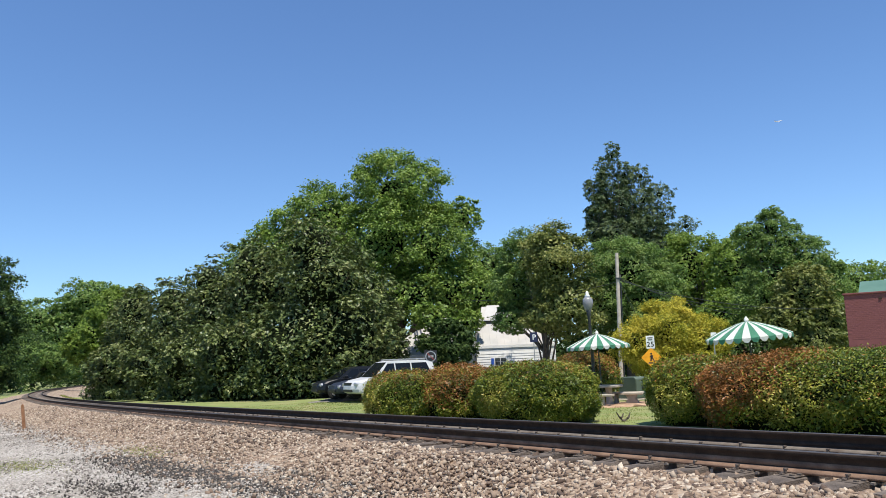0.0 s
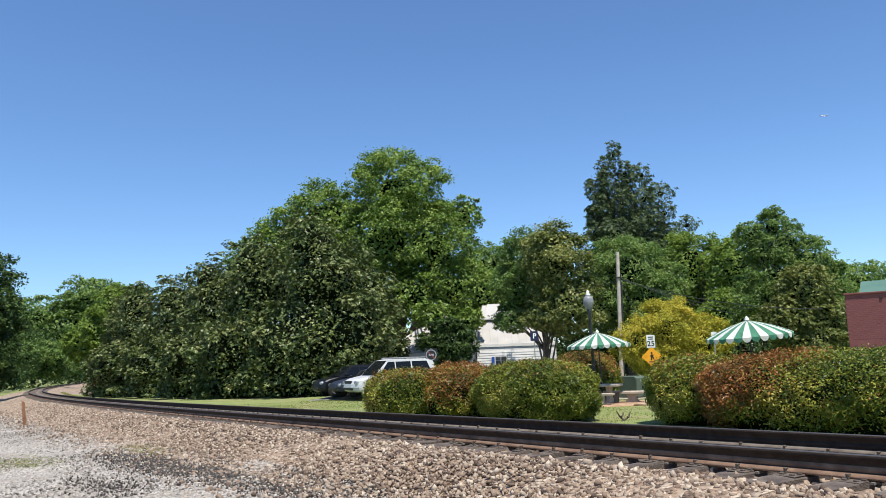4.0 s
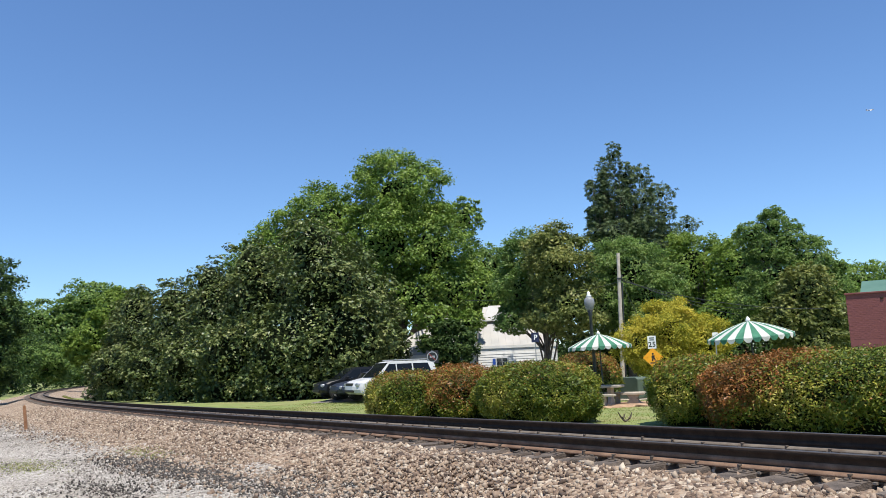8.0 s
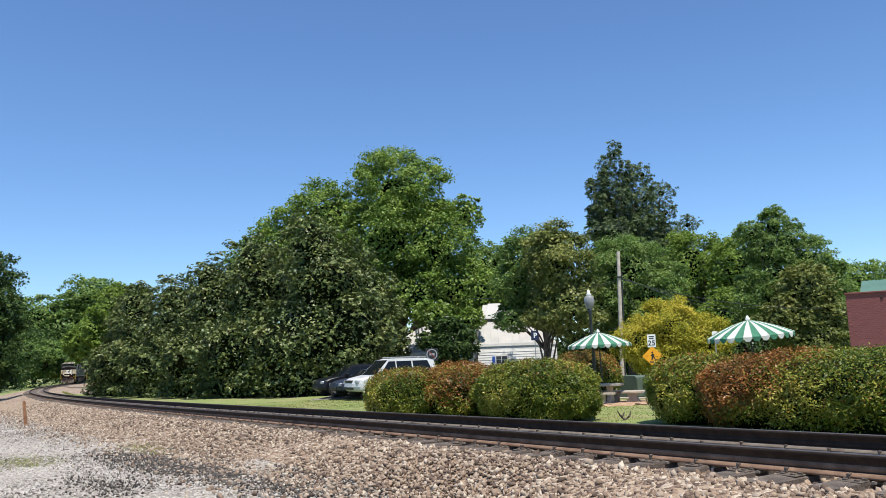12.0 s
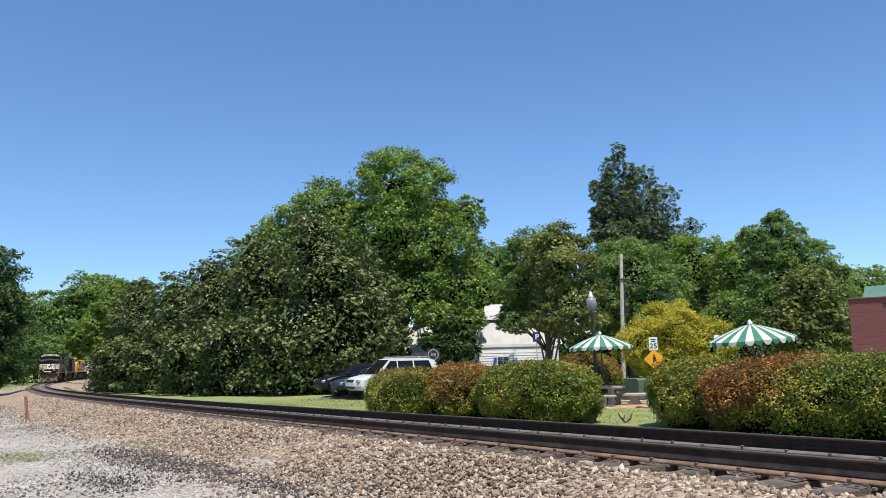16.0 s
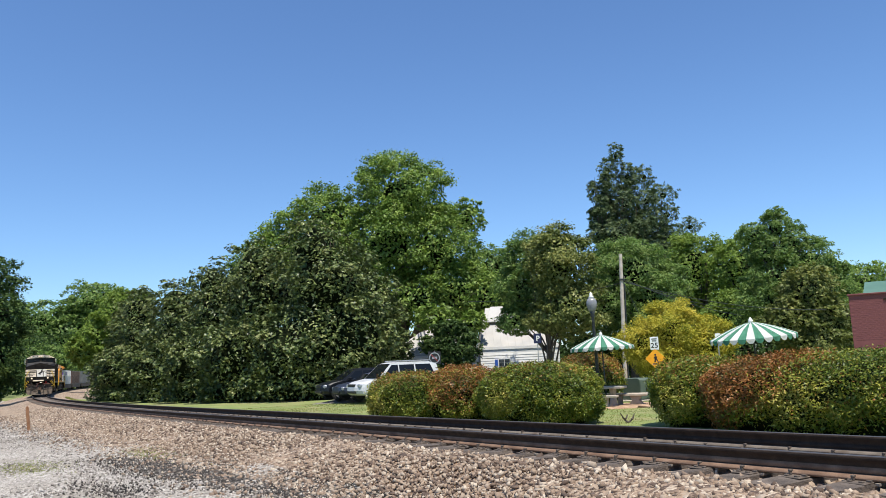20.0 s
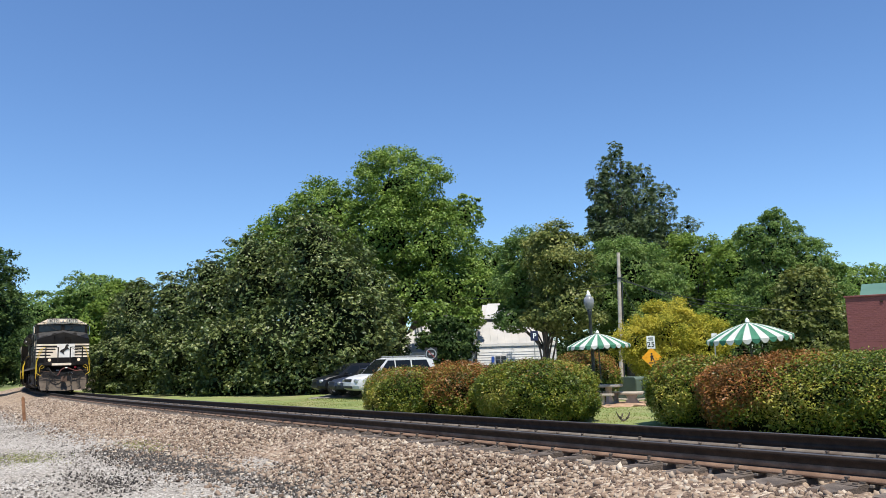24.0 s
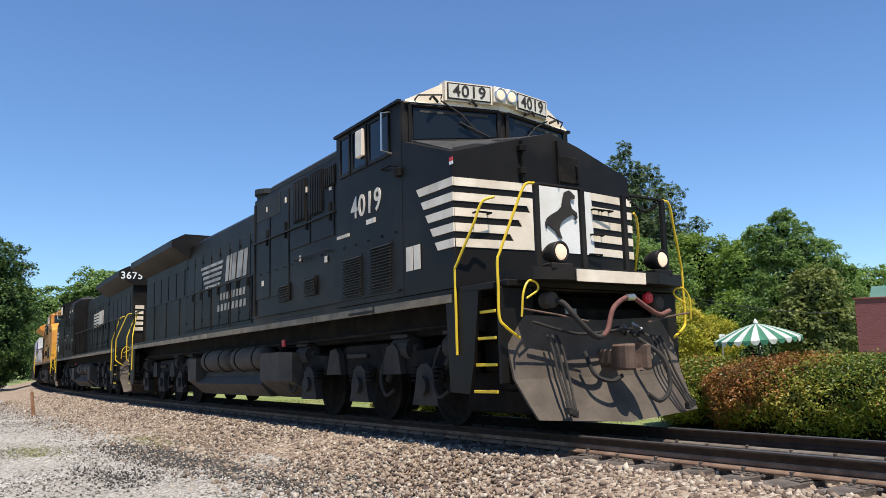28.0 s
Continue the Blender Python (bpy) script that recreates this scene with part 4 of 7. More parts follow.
# ---- clipped hedge bushes along the far side of the track ----
def build_hedges():
    top_red = lambda amount, lo: (lambda p, r: r.random(len(p)) < amount * np.clip((p[:, 2] - lo) / 0.5, 0.05, 1))
    hedge("low clipped hedge bush, olive with reddish tips", -1.3, 24.4, 2.5, 2.3, 1.45, 124, (M_HEDGE, M_HEDGE_RED), 71, 34000, 0.068, top_red(0.45, 0.9))
    hedge("clipped hedge bush with red-brown young leaves on top", 0.35, 24.0, 2.6, 2.4, 1.46, 124, (M_HEDGE, M_HEDGE_RED), 72, 36000, 0.07, top_red(0.7, 0.3))
    hedge("clipped hedge bush covered in dark red young leaves", 0.45, 28.4, 2.8, 2.4, 1.62, 124, (M_HEDGE, M_HEDGE_RED), 77, 18000, 0.08, top_red(0.95, 0.3))
    hedge("large rounded clipped hedge bush with glossy green leaves", 2.4, 21.5, 3.6, 2.6, 1.53, 124, (M_HEDGE, M_HEDGE_RED), 73, 72000, 0.064, top_red(0.2, 1.0))
    hedge("clipped hedge bush with dull red tips beside the picnic tables", 5.3, 30.6, 2.7, 2.4, 1.85, 124, (M_HEDGE, M_HEDGE_RED), 74, 24000, 0.08, top_red(0.55, 0.8))
    hedge("clipped hedge bush, olive green on top and dark below", 6.0, 18.6, 2.5, 2.3, 1.47, 124, (M_HEDGE, M_HEDGE_RED), 75, 50000, 0.064, top_red(0.22, 0.9))
    hedge("long clipped hedge bush, green with a rust-red end", 7.64, 15.53, 6.1, 2.8, 1.46, 124, (M_HEDGE, M_HEDGE_RED), 76, 112000, 0.062,
          lambda p, r: r.random(len(p)) < np.clip(1.25 - np.abs(p[:, 0] - 2.6 + 0.9 * p[:, 2]) * 0.85 + 0.25 * np.sin(p[:, 2] * 5 + p[:, 1] * 3), 0.04, 0.92))


build_hedges()


# ---- buildings ----
M_SIDING = mat_surface("white_siding", (0.66, 0.66, 0.64), (0.84, 0.83, 0.8), 0.6, 0, 1.5, 40, 0.05)
M_TIN = mat_surface("pale_metal_roof", (0.3, 0.295, 0.28), (0.44, 0.43, 0.41), 0.55, 0.0, 0.8, 30, 0.05, (0.4, 0.37, 0.33), 0.7)
M_PANE = mat_glass("window_glass", (0.05, 0.06, 0.07))
M_BLUE = mat_plain("blue_paint", (0.03, 0.1, 0.42), 0.5)
M_BRICK = mat_surface("red_brick", (0.17, 0.05, 0.052), (0.235, 0.08, 0.08), 0.9, 0, 1.2, 40, 0.2, (0.2, 0.075, 0.075), 0.8)
M_GREENROOF = mat_surface("green_metal_roof", (0.06, 0.135, 0.095), (0.1, 0.19, 0.14), 0.5, 0, 1.0, 30, 0.05)


def build_house():
    ob = empty("house", pose(0, 0, ground_at(3, 60)))
    tagged(ob, "low white clapboard house with a pale metal hip roof among trees", "house")
    g = ob.matrix_basis.translation.z
    for x0, x1, y0, y1, eave, ridge, in0, in1 in ((2.3, 8.2, 58.9, 66.5, 1.95 - g, 5.15 - g, 0.7, 3.8), (-5.0, 2.25, 59.7, 66.5, 1.5 - g, 4.4 - g, 4.2, 0.9)):
        part("wall", box(B(), x0, x1, y0, y1, -0.3, eave), M_SIDING, ob)
        for k in range(14):
            z = 0.1 + k * 0.185
            if z < eave - 0.1:
                part("clapboard", prism(B(), [(y0 - 0.025, z), (y0, z), (y0, z + 0.17)], x0, x1, "x"), M_SIDING, ob)
        e, m = 0.04, (y0 + y1) / 2
        bm = B()
        lo = [bm.verts.new(p) for p in ((x0 - e, y0 - e, eave - 0.08), (x1 + e, y0 - e, eave - 0.08), (x1 + e, y1 + e, eave - 0.08), (x0 - e, y1 + e, eave - 0.08))]
        ed = [bm.verts.new((v.co.x, v.co.y, v.co.z + 0.1)) for v in lo]
        a, b = bm.verts.new((x0 + in0, m, ridge)), bm.verts.new((x1 - in1, m, ridge))
        bm.faces.new(lo[::-1])
        for i in range(4):
            bm.faces.new((lo[i], lo[(i + 1) % 4], ed[(i + 1) % 4], ed[i]))
        for f in ((ed[0], ed[1], b, a), (ed[1], ed[2], b), (ed[2], ed[3], a, b), (ed[3], ed[0], a)):
            bm.faces.new(f)
        roof = part("roof", bm, M_TIN, ob)
        n = int((x1 - x0) / 0.5)
        for k in range(1, n):
            x = x0 + k * (x1 - x0) / n
            top = min(1.0, (x - x0 + e) / (in0 + e), (x1 + e - x) / (in1 + e))
            part("roof_seam", tube(B(), [(x, y0 - e, eave + 0.03), (x, y0 - e + (m - y0 + e) * top, eave + 0.03 + (ridge - eave - 0.02) * top)], 0.025, 4), M_TIN, roof)
        part("fascia", box(B(), x0 - e - 0.02, x1 + e + 0.02, y0 - e - 0.02, y0 - e - 0.006, eave - 0.16, eave + 0.04), M_SIDING, ob)
    # small raised gablet on the ridge
    bm = B()
    foot = [bm.verts.new(p) for p in ((2.9, 60.9, 4.0 - g), (4.6, 60.9, 4.0 - g), (4.6, 64.5, 4.0 - g), (2.9, 64.5, 4.0 - g))]
    r0, r1 = bm.verts.new((3.4, 62.3, 5.22 - g)), bm.verts.new((4.35, 62.3, 5.22 - g))
    for f in ((foot[0], foot[1], r1, r0), (foot[1], foot[2], r1), (foot[2], foot[3], r0, r1), (foot[3], foot[0], r0), tuple(foot[::-1])):
        bm.faces.new(f)
    gab = part("gablet", bm, M_TIN, ob)
    part("gablet_flashing", box(B(), 2.88, 4.62, 60.84, 60.9, 3.93 - g, 4.01 - g), M_SIDING, gab)
    for x in (4.05, 0.3):
        y = 58.88 if x > 2.3 else 59.68
        w = part("window", box(B(), x - 0.46, x + 0.46, y - 0.05, y, 1.36, 2.26), M_SIDING, ob)
        for i in range(2):
            for j in range(3):
                part("pane", box(B(), x - 0.4 + 0.42 * i, x - 0.02 + 0.42 * i, y - 0.07, y - 0.045, 1.4 + 0.28 * j, 1.65 + 0.28 * j), M_PANE, w)
    part("wall_sign", box(B(), 3.36, 3.56, 58.8, 58.84, 1.75, 2.2), M_BLUE, ob, "small blue parking plaque")


build_house()


def build_brick_hall():
    ob = empty("brick_building", pose(18.48, 36.2, -0.74, 0, 0, -31))
    tagged(ob, "low red brick building with a green metal roof", "building")
    part("wall", box(B(), 0, 14, 0, 9, -0.3, 4.0), M_BRICK, ob)
    part("parapet_cap", box(B(), -0.06, 14.06, -0.06, 9.06, 4.0, 4.07, 0.01), M_BRICK, ob)
    rng = np.random.default_rng(9)
    bm = box(B(), -0.115, 0.115, -0.02, 0.02, -0.039, 0.039, 0.004)
    me = bpy.data.meshes.new("brick")
    bm.to_mesh(me)
    bm.free()
    me.materials.append(M_BRICK)
    for j in range(24):
        for i in range(12):
            shared("brick", me, Matrix.Translation((0.14 + 0.25 * i + (0.125 if j % 2 else 0), 0.0175 - 0.003 * rng.random(), 3.94 - 0.085 * j)), ob)
    bm = prism(B(), [(2.5, 4.07), (8.6, 4.07), (7.0, 4.95), (5.4, 4.95)], 0.45, 13.8, "x")
    part("roof", bm, M_GREENROOF, ob, "green sheet-metal roof")
    for x in (1.4, 1.75):
        part("wall_vent", box(B(), x, x + 0.12, -0.04, 0.0, 3.72, 3.8, 0.01), M_RAIL, ob)
    part("roof_vent", tube(B(), [(2.0, 5.5, 4.9), (2.0, 5.5, 5.4)], 0.09, 8), M_RAIL, ob)


build_brick_hall()

# ---- seating by the lawn ----
M_CANVAS_G = mat_surface("green_canvas", (0.075, 0.27, 0.165), (0.12, 0.37, 0.24), 0.8, 0, 4, 120, 0.1)
M_CANVAS_W = mat_surface("white_canvas", (0.72, 0.73, 0.72), (0.86, 0.86, 0.84), 0.8, 0, 4, 120, 0.1)
M_CONCRETE = mat_surface("concrete", (0.3, 0.25, 0.195), (0.46, 0.395, 0.315), 0.9, 0, 3, 60, 0.3, (0.28, 0.25, 0.22), 2)
M_POST = mat_surface("dark_painted_metal", (0.012, 0.016, 0.018), (0.04, 0.045, 0.048), 0.45, 0, 6, 60, 0.05)


def patio_umbrella(label, x, y, radius, rim, apex, tilt, turn):
    g = ground_at(x, y)
    ob = empty("patio_umbrella", pose(x, y, g, tilt[0], tilt[1], turn))
    tagged(ob, label, "umbrella", "striped umbrellas")
    part("pole", tube(B(), [(0, 0, 0), (0, 0, apex - g)], 0.024, 8), M_POST, ob)
    part("finial", lathe(B(), [(0.02, 0), (0.06, 0.02), (0.045, 0.07), (0.01, 0.12)], 10, Matrix.Translation((0, 0, apex - g - 0.01))), M_CANVAS_W, ob)
    top, low = apex - g, rim - g
    for k in range(32):
        a0, a1 = 2 * math.pi * k / 32, 2 * math.pi * (k + 1) / 32
        bm = B()
        rings = []
        for t in (0.03, 0.25, 0.5, 0.75, 1.0):
            z = top - (top - low) * (t ** 1.12) + 0.025 * math.sin(t * math.pi)
            rings.append([bm.verts.new((radius * t * math.cos(a0 + (a1 - a0) * q), radius * t * math.sin(a0 + (a1 - a0) * q), z - 0.012 * t * math.sin(q * math.pi))) for q in (0, 0.25, 0.5, 0.75, 1)])
        hem = [bm.verts.new((radius * 1.005 * math.cos(a0 + (a1 - a0) * q), radius * 1.005 * math.sin(a0 + (a1 - a0) * q), low - 0.04 - 0.085 * math.sin(q * math.pi) ** 0.6)) for q in (0, 0.25, 0.5, 0.75, 1)]
        rings.append(hem)
        for r0, r1 in zip(rings, rings[1:]):
            for i in range(4):
                bm.faces.new((r0[i], r0[i + 1], r1[i + 1], r1[i]))
        bmesh.ops.solidify(bm, geom=bm.faces[:], thickness=0.004)
        part("canopy_panel", bm, M_CANVAS_W if k % 2 else M_CANVAS_G, ob)
    for k in range(10):
        a = 2 * math.pi * k / 10
        part("rib", tube(B(), [(0.03 * math.cos(a), 0.03 * math.sin(a), top - 0.05), (radius * 0.97 * math.cos(a), radius * 0.97 * math.sin(a), low - 0.015)], 0.008, 5), M_POST, ob)


patio_umbrella("green and white striped patio umbrella open over a picnic table", 5.22, 26.8, 1.06, 1.27, 1.68, (0, -1.5), 10)
patio_umbrella("green and white striped patio umbrella tilted a little above the hedge", 7.72, 19.8, 1.03, 1.3, 1.67, (2, -4.2), 4)


def picnic_table(label, x, y, turn, length, high, seat):
    ob = empty("picnic_table", pose(x, y, ground_at(x, y), 0, 0, turn))
    tagged(ob, label, "table", "concrete tables")
    part("tabletop", box(B(), -length / 2, length / 2, -0.38, 0.38, high - 0.08, high, 0.015), M_CONCRETE, ob)
    for s in (-1, 1):
        part("leg", prism(B(), [(-0.28, -0.02), (0.28, -0.02), (0.12, high * 0.5), (0.2, high - 0.08), (-0.2, high - 0.08), (-0.12, high * 0.5)], s * length * 0.28 - 0.06, s * length * 0.28 + 0.06, "x"), M_CONCRETE, ob)
        if seat:
            t = part("seat", box(B(), -length / 2, length / 2, s * 0.72 - 0.15, s * 0.72 + 0.15, 0.36, 0.43, 0.012), M_CONCRETE, ob)
            for q in (-1, 1):
                part("seat_leg", box(B(), q * length * 0.28 - 0.06, q * length * 0.28 + 0.06, s * 0.72 - 0.1, s * 0.72 + 0.1, -0.02, 0.36, 0.01), M_CONCRETE, t)
    return ob


picnic_table("weathered concrete picnic table with fixed benches on bark mulch", 5.0, 26.9, 150, 1.7, 0.7, True)
picnic_table("small concrete bench slab on stub legs", 6.25, 27.0, 72, 0.7, 0.42, False)


def ground_patch(name, label, x0, x1, y0, y1, mat, kind, lift=0.02, turn=0.0):
    """A surface that follows the ground."""
    n, m = 14, 14
    v = []
    rng = np.random.default_rng(int(abs(x0 * 7 + y0)))
    for j in range(m + 1):
        for i in range(n + 1):
            x, y = x0 + (x1 - x0) * i / n, y0 + (y1 - y0) * j / m
            edge = i in (0, n) or j in (0, m)
            x += 0.25 * rng.normal() if edge else 0
            v.append((x, y, ground_at(x, y) + (lift if not edge else -0.05) + 0.04))
    f = [(j * (n + 1) + i, j * (n + 1) + i + 1, (j + 1) * (n + 1) + i + 1, (j + 1) * (n + 1) + i) for j in range(m) for i in range(n)]
    tagged(new(name, mesh_np(name, v, f, mat)), label, kind, kind="structure")


ground_patch("mulch_bed", "reddish bark mulch round the picnic tables", 4.4, 7.7, 25.7, 28.3, M_EARTH, "mulch")
ground_patch("parking_lot", "grey asphalt parking lot behind the lawn", -7.6, 12.0, 43.2, 62.0, M_ASPHALT, "parking lot", 0.15)


def street_lamp(x, y):
    g = ground_at(x, y)
    ob = empty("street_lamp", pose(x, y, g, 0, -1.2, 0))
    tagged(ob, "old-fashioned dark lamp post with a frosted acorn globe", "street lamp")
    part("post", lathe(B(), [(0.16, -0.1), (0.16, 0.25), (0.11, 0.4), (0.075, 0.6), (0.06, 0.75), (0.055, 3.1), (0.085, 3.16), (0.06, 3.22), (0.11, 3.3)], 14), M_POST, ob, "", True)
    part("globe", lathe(B(), [(0.1, 3.3), (0.15, 3.4), (0.19, 3.55), (0.18, 3.68), (0.13, 3.76), (0.07, 3.79)], 18), mat_surface("frosted_globe", (0.16, 0.165, 0.17), (0.27, 0.275, 0.28), 0.18, 0, 4, 30, 0.02), ob, "frosted grey globe", True)
    part("cap", lathe(B(), [(0.08, 3.78), (0.1, 3.82), (0.05, 3.88), (0.06, 3.93), (0.01, 4.0)], 12), M_CANVAS_W, ob, "", True)


street_lamp(5.2, 27.9)

M_POLE = mat_surface("weathered_pole_wood", (0.36, 0.31, 0.25), (0.58, 0.52, 0.44), 0.9, 0, 4, 40, 0.5)


def utility_pole():
    x, y = 10.29, 46.9
    g = ground_at(x, y)
    ob = empty("utility_pole", pose(x, y, g, 0, 1.86, 0))
    tagged(ob, "bare weathered wooden utility pole with a few cables", "utility pole")
    h = 7.03 - g
    part("pole", tube(B(), [(0, 0, -0.2), (0, 0, h * 0.5), (0, 0, h)], [0.125, 0.115, 0.1], 12), M_POLE, ob)
    part("bracket", box(B(), -0.16, 0.16, -0.16, -0.1, h - 1.6, h - 1.5, 0.01), M_POST, ob)
    part("insulator", lathe(B(), [(0.03, 0), (0.06, 0.03), (0.03, 0.06), (0.05, 0.1), (0.02, 0.14)], 10, Matrix.Translation((0.14, -0.14, h - 1.48))), M_POST, ob)
    for k, (end, sag) in enumerate((((9.5, 6.5, h - 3.4), 0.3), ((11.5, 9.0, h - 2.9), 0.4), ((14.0, 4.0, h - 3.2), 0.5), ((-9.0, 10.0, h - 2.0), 0.4))):
        pts = [(end[0] * t, end[1] * t, (h - 1.45 - 0.1 * k) * (1 - t) + end[2] * t - sag * 4 * t * (1 - t)) for t in [i / 12 for i in range(13)]]
        part("cable", tube(B(), pts, 0.018, 5), M_POST, ob)
    part("guy_wire", tube(B(), [(0.1, 0, h - 1.7), (2.6, -0.6, 0.3)], 0.012, 5), M_POST, ob)
    part("conduit", tube(B(), [(0.17, -0.05, 0), (0.17, -0.05, h - 1.8)], 0.035, 6), M_POST, ob)


utility_pole()

M_SIGNWHITE = mat_plain("sign_white", (0.8, 0.8, 0.78), 0.5)
M_SIGNORANGE = mat_plain("sign_amber", (0.85, 0.36, 0.01), 0.45)
M_INK = mat_plain("sign_black", (0.015, 0.015, 0.015), 0.5)
M_GALV = mat_surface("galvanised_steel", (0.25, 0.26, 0.26), (0.42, 0.43, 0.43), 0.5, 0.6, 8, 60, 0.05)


def sign_post(name, label, x, y, top):
    g = ground_at(x, y)
    ob = empty(name, pose(x, y, g, 0, 0, -14 if x > 6 else 0))
    tagged(ob, label, "sign")
    part("post", box(B(), -0.025, 0.025, 0.0, 0.03, -0.1, top - g, 0.006), M_GALV, ob)
    return ob, g


FACE = Matrix.Rotation(math.pi / 2, 4, "X")
ob, g = sign_post("traffic_sign", "white speed plate above an amber pedestrian diamond on a steel post", 10.56, 40.7, 1.86)
z = 1.52 - g
pl = part("speed_plate", box(B(), -0.21, 0.21, -0.014, -0.002, z - 0.33, z + 0.33, 0.01), M_SIGNWHITE, ob, "white speed limit plate")
letters("speed_number", "25", 0.36, Matrix.Translation((0, -0.018, z - 0.12)) @ FACE, M_INK, pl)
for q, w in ((0.22, 0.13), (0.12, 0.11)):
    part("small_lettering", box(B(), -w, w, -0.02, -0.014, z + q - 0.025, z + q + 0.025), M_INK, pl)
z = 0.74 - g
pl = part("warning_diamond", prism(B(), [(-0.51, z), (0, z - 0.51), (0.51, z), (0, z + 0.51)], -0.014, -0.002), M_SIGNORANGE, ob, "amber warning diamond")
bm = prism(B(), [(-0.07, z - 0.18), (0.0, z - 0.18), (0.03, z - 0.05), (0.1, z - 0.18), (0.14, z - 0.16), (0.07, z + 0.02), (0.1, z + 0.1), (-0.02, z + 0.12), (-0.1, z + 0.02), (-0.04, z + 0.0)], -0.022, -0.014)
part("black_symbol", bm, M_INK, pl)
part("black_symbol", prism(B(), [(0.05 * math.cos(a), z + 0.19 + 0.05 * math.sin(a)) for a in np.arange(8) * math.pi / 4], -0.022, -0.014), M_INK, pl)
for k in range(2):
    part("small_lettering", box(B(), -0.14, 0.14, -0.02, -0.014, z - 0.27 - 0.06 * k, z - 0.24 - 0.06 * k), M_INK, pl)
ob, g = sign_post("parking_sign", "dark blue parking sign on a post before the house", 5.16, 46.0, 2.46)
# navy face, with the shade of the trees put into its colour
pl = part("sign_plate", box(B(), -0.22, 0.22, -0.014, -0.002, 1.87 - g, 2.43 - g, 0.01), mat_plain("shaded_navy_sign_face", (0.008, 0.014, 0.055), 0.6), ob)
letters("sign_letter", "P", 0.42, Matrix.Translation((0.02, -0.018, 2.14 - g)) @ FACE, M_SIGNWHITE, pl)
ob, g = sign_post("square_sign", "square dark sign with a pale ring over the parked cars", -0.83, 43.2, 1.62)
pl = part("sign_plate", box(B(), -0.34, 0.34, -0.014, -0.002, 0.91 - g, 1.59 - g), M_INK, ob)
for nm, r, y0, mt in (("pale_ring", 0.3, -0.018, M_GALV), ("dark_disc", 0.245, -0.021, M_INK)):
    part(nm, prism(B(), [(r * math.cos(q), 1.25 - g + r * math.sin(q)) for q in np.arange(24) * math.pi / 12], y0, -0.014), mt, pl)
part("slanted_bar", prism(B(), [(-0.2, 1.43 - g), (-0.17, 1.46 - g), (0.2, 1.07 - g), (0.17, 1.04 - g)], -0.026, -0.021), mat_plain("dull_sign_red", (0.3, 0.05, 0.04)), pl)
part("dark_symbol", box(B(), -0.13, 0.15, -0.024, -0.021, 1.2 - g, 1.31 - g), M_GALV, pl)
ob, g = sign_post("white_sign", "small white notice on a post beside the golden tree", 13.13, 38.6, 1.86)
pl = part("sign_plate", box(B(), -0.13, 0.13, -0.014, -0.002, 1.5 - g, 1.84 - g, 0.008), M_SIGNWHITE, ob)
part("red_lettering", box(B(), -0.07, 0.07, -0.02, -0.014, 1.6 - g, 1.66 - g), mat_plain("sign_red", (0.6, 0.05, 0.04)), pl)


def utility_cabinet():
    x, y = 7.15, 30.6
    ob = empty("utility_cabinet", pose(x, y, ground_at(x, y), 0, 0, 38))
    tagged(ob, "dull green metal utility cabinet on a concrete pad", "utility cabinet")
    green = mat_surface("green_cabinet_paint", (0.062, 0.088, 0.062), (0.1, 0.13, 0.095), 0.6, 0, 2, 40, 0.05)
    part("pad", box(B(), -0.7, 0.7, -0.55, 0.6, -0.1, 0.06, 0.02), M_CONCRETE, ob)
    part("body", prism(B(), [(-0.48, 0.06), (0.5, 0.06), (0.5, 0.86), (-0.4, 0.86), (-0.48, 0.8)], -0.44, 0.44, "x"), green, ob)
    for a, b in ((-0.42, -0.02), (0.0, 0.42)):
        d = part("door", box(B(), a, b, -0.5, -0.482, 0.1, 0.78, 0.006), green, ob)
        part("latch", box(B(), b - 0.09, b - 0.05, -0.53, -0.5, 0.4, 0.52, 0.005), M_POST, d)
    part("warning_label", box(B(), 0.16, 0.3, -0.506, -0.5, 0.62, 0.74), M_SIGNWHITE, ob)


utility_cabinet()

M_WOODSTAKE = mat_surface("stake_wood", (0.2, 0.09, 0.04), (0.36, 0.18, 0.09), 0.9, 0, 5, 50, 0.3)
st = tagged(empty("survey_stake", pose(-15.4, 29.0, ground_at(-15.4, 29.0), 4, -5, 20)), "weathered orange-brown wooden stake in the gravel", "stake")
part("post", box(B(), -0.05, 0.05, -0.05, 0.05, -0.2, 0.84, 0.008), M_WOODSTAKE, st)
part("cap", prism(B(), [(-0.05, 0.84), (0.05, 0.84), (0.0, 0.9)], -0.05, 0.05), M_WOODSTAKE, st)
tagged(empty("dead_branch", pose(4.2, 19.2, ground_at(4.2, 19.2))), "dry forked branch lying on the lawn", "branch")
br = bpy.data.objects["dead_branch"]
for a, b in (((0, 0, 0.02), (-0.16, 0, 0.24)), ((-0.06, 0, 0.1), (0.02, 0.04, 0.2)), ((0, 0, 0.02), (0.16, 0, 0.14)), ((0.1, 0, 0.08), (0.18, 0.03, 0.22))):
    part("twig", tube(B(), [a, ((a[0] + b[0]) / 2, 0.03, (a[2] + b[2]) / 2 - 0.03), b], [0.03, 0.022, 0.01], 6), M_BARK, br)

# ---- parked cars ----
M_TYRE = mat_surface("tyre_rubber", (0.012, 0.012, 0.012), (0.03, 0.03, 0.03), 0.8, 0, 8, 60, 0.1)
M_RIM = mat_surface("alloy_rim", (0.35, 0.36, 0.37), (0.6, 0.6, 0.62), 0.35, 0.8, 8, 60, 0.03)


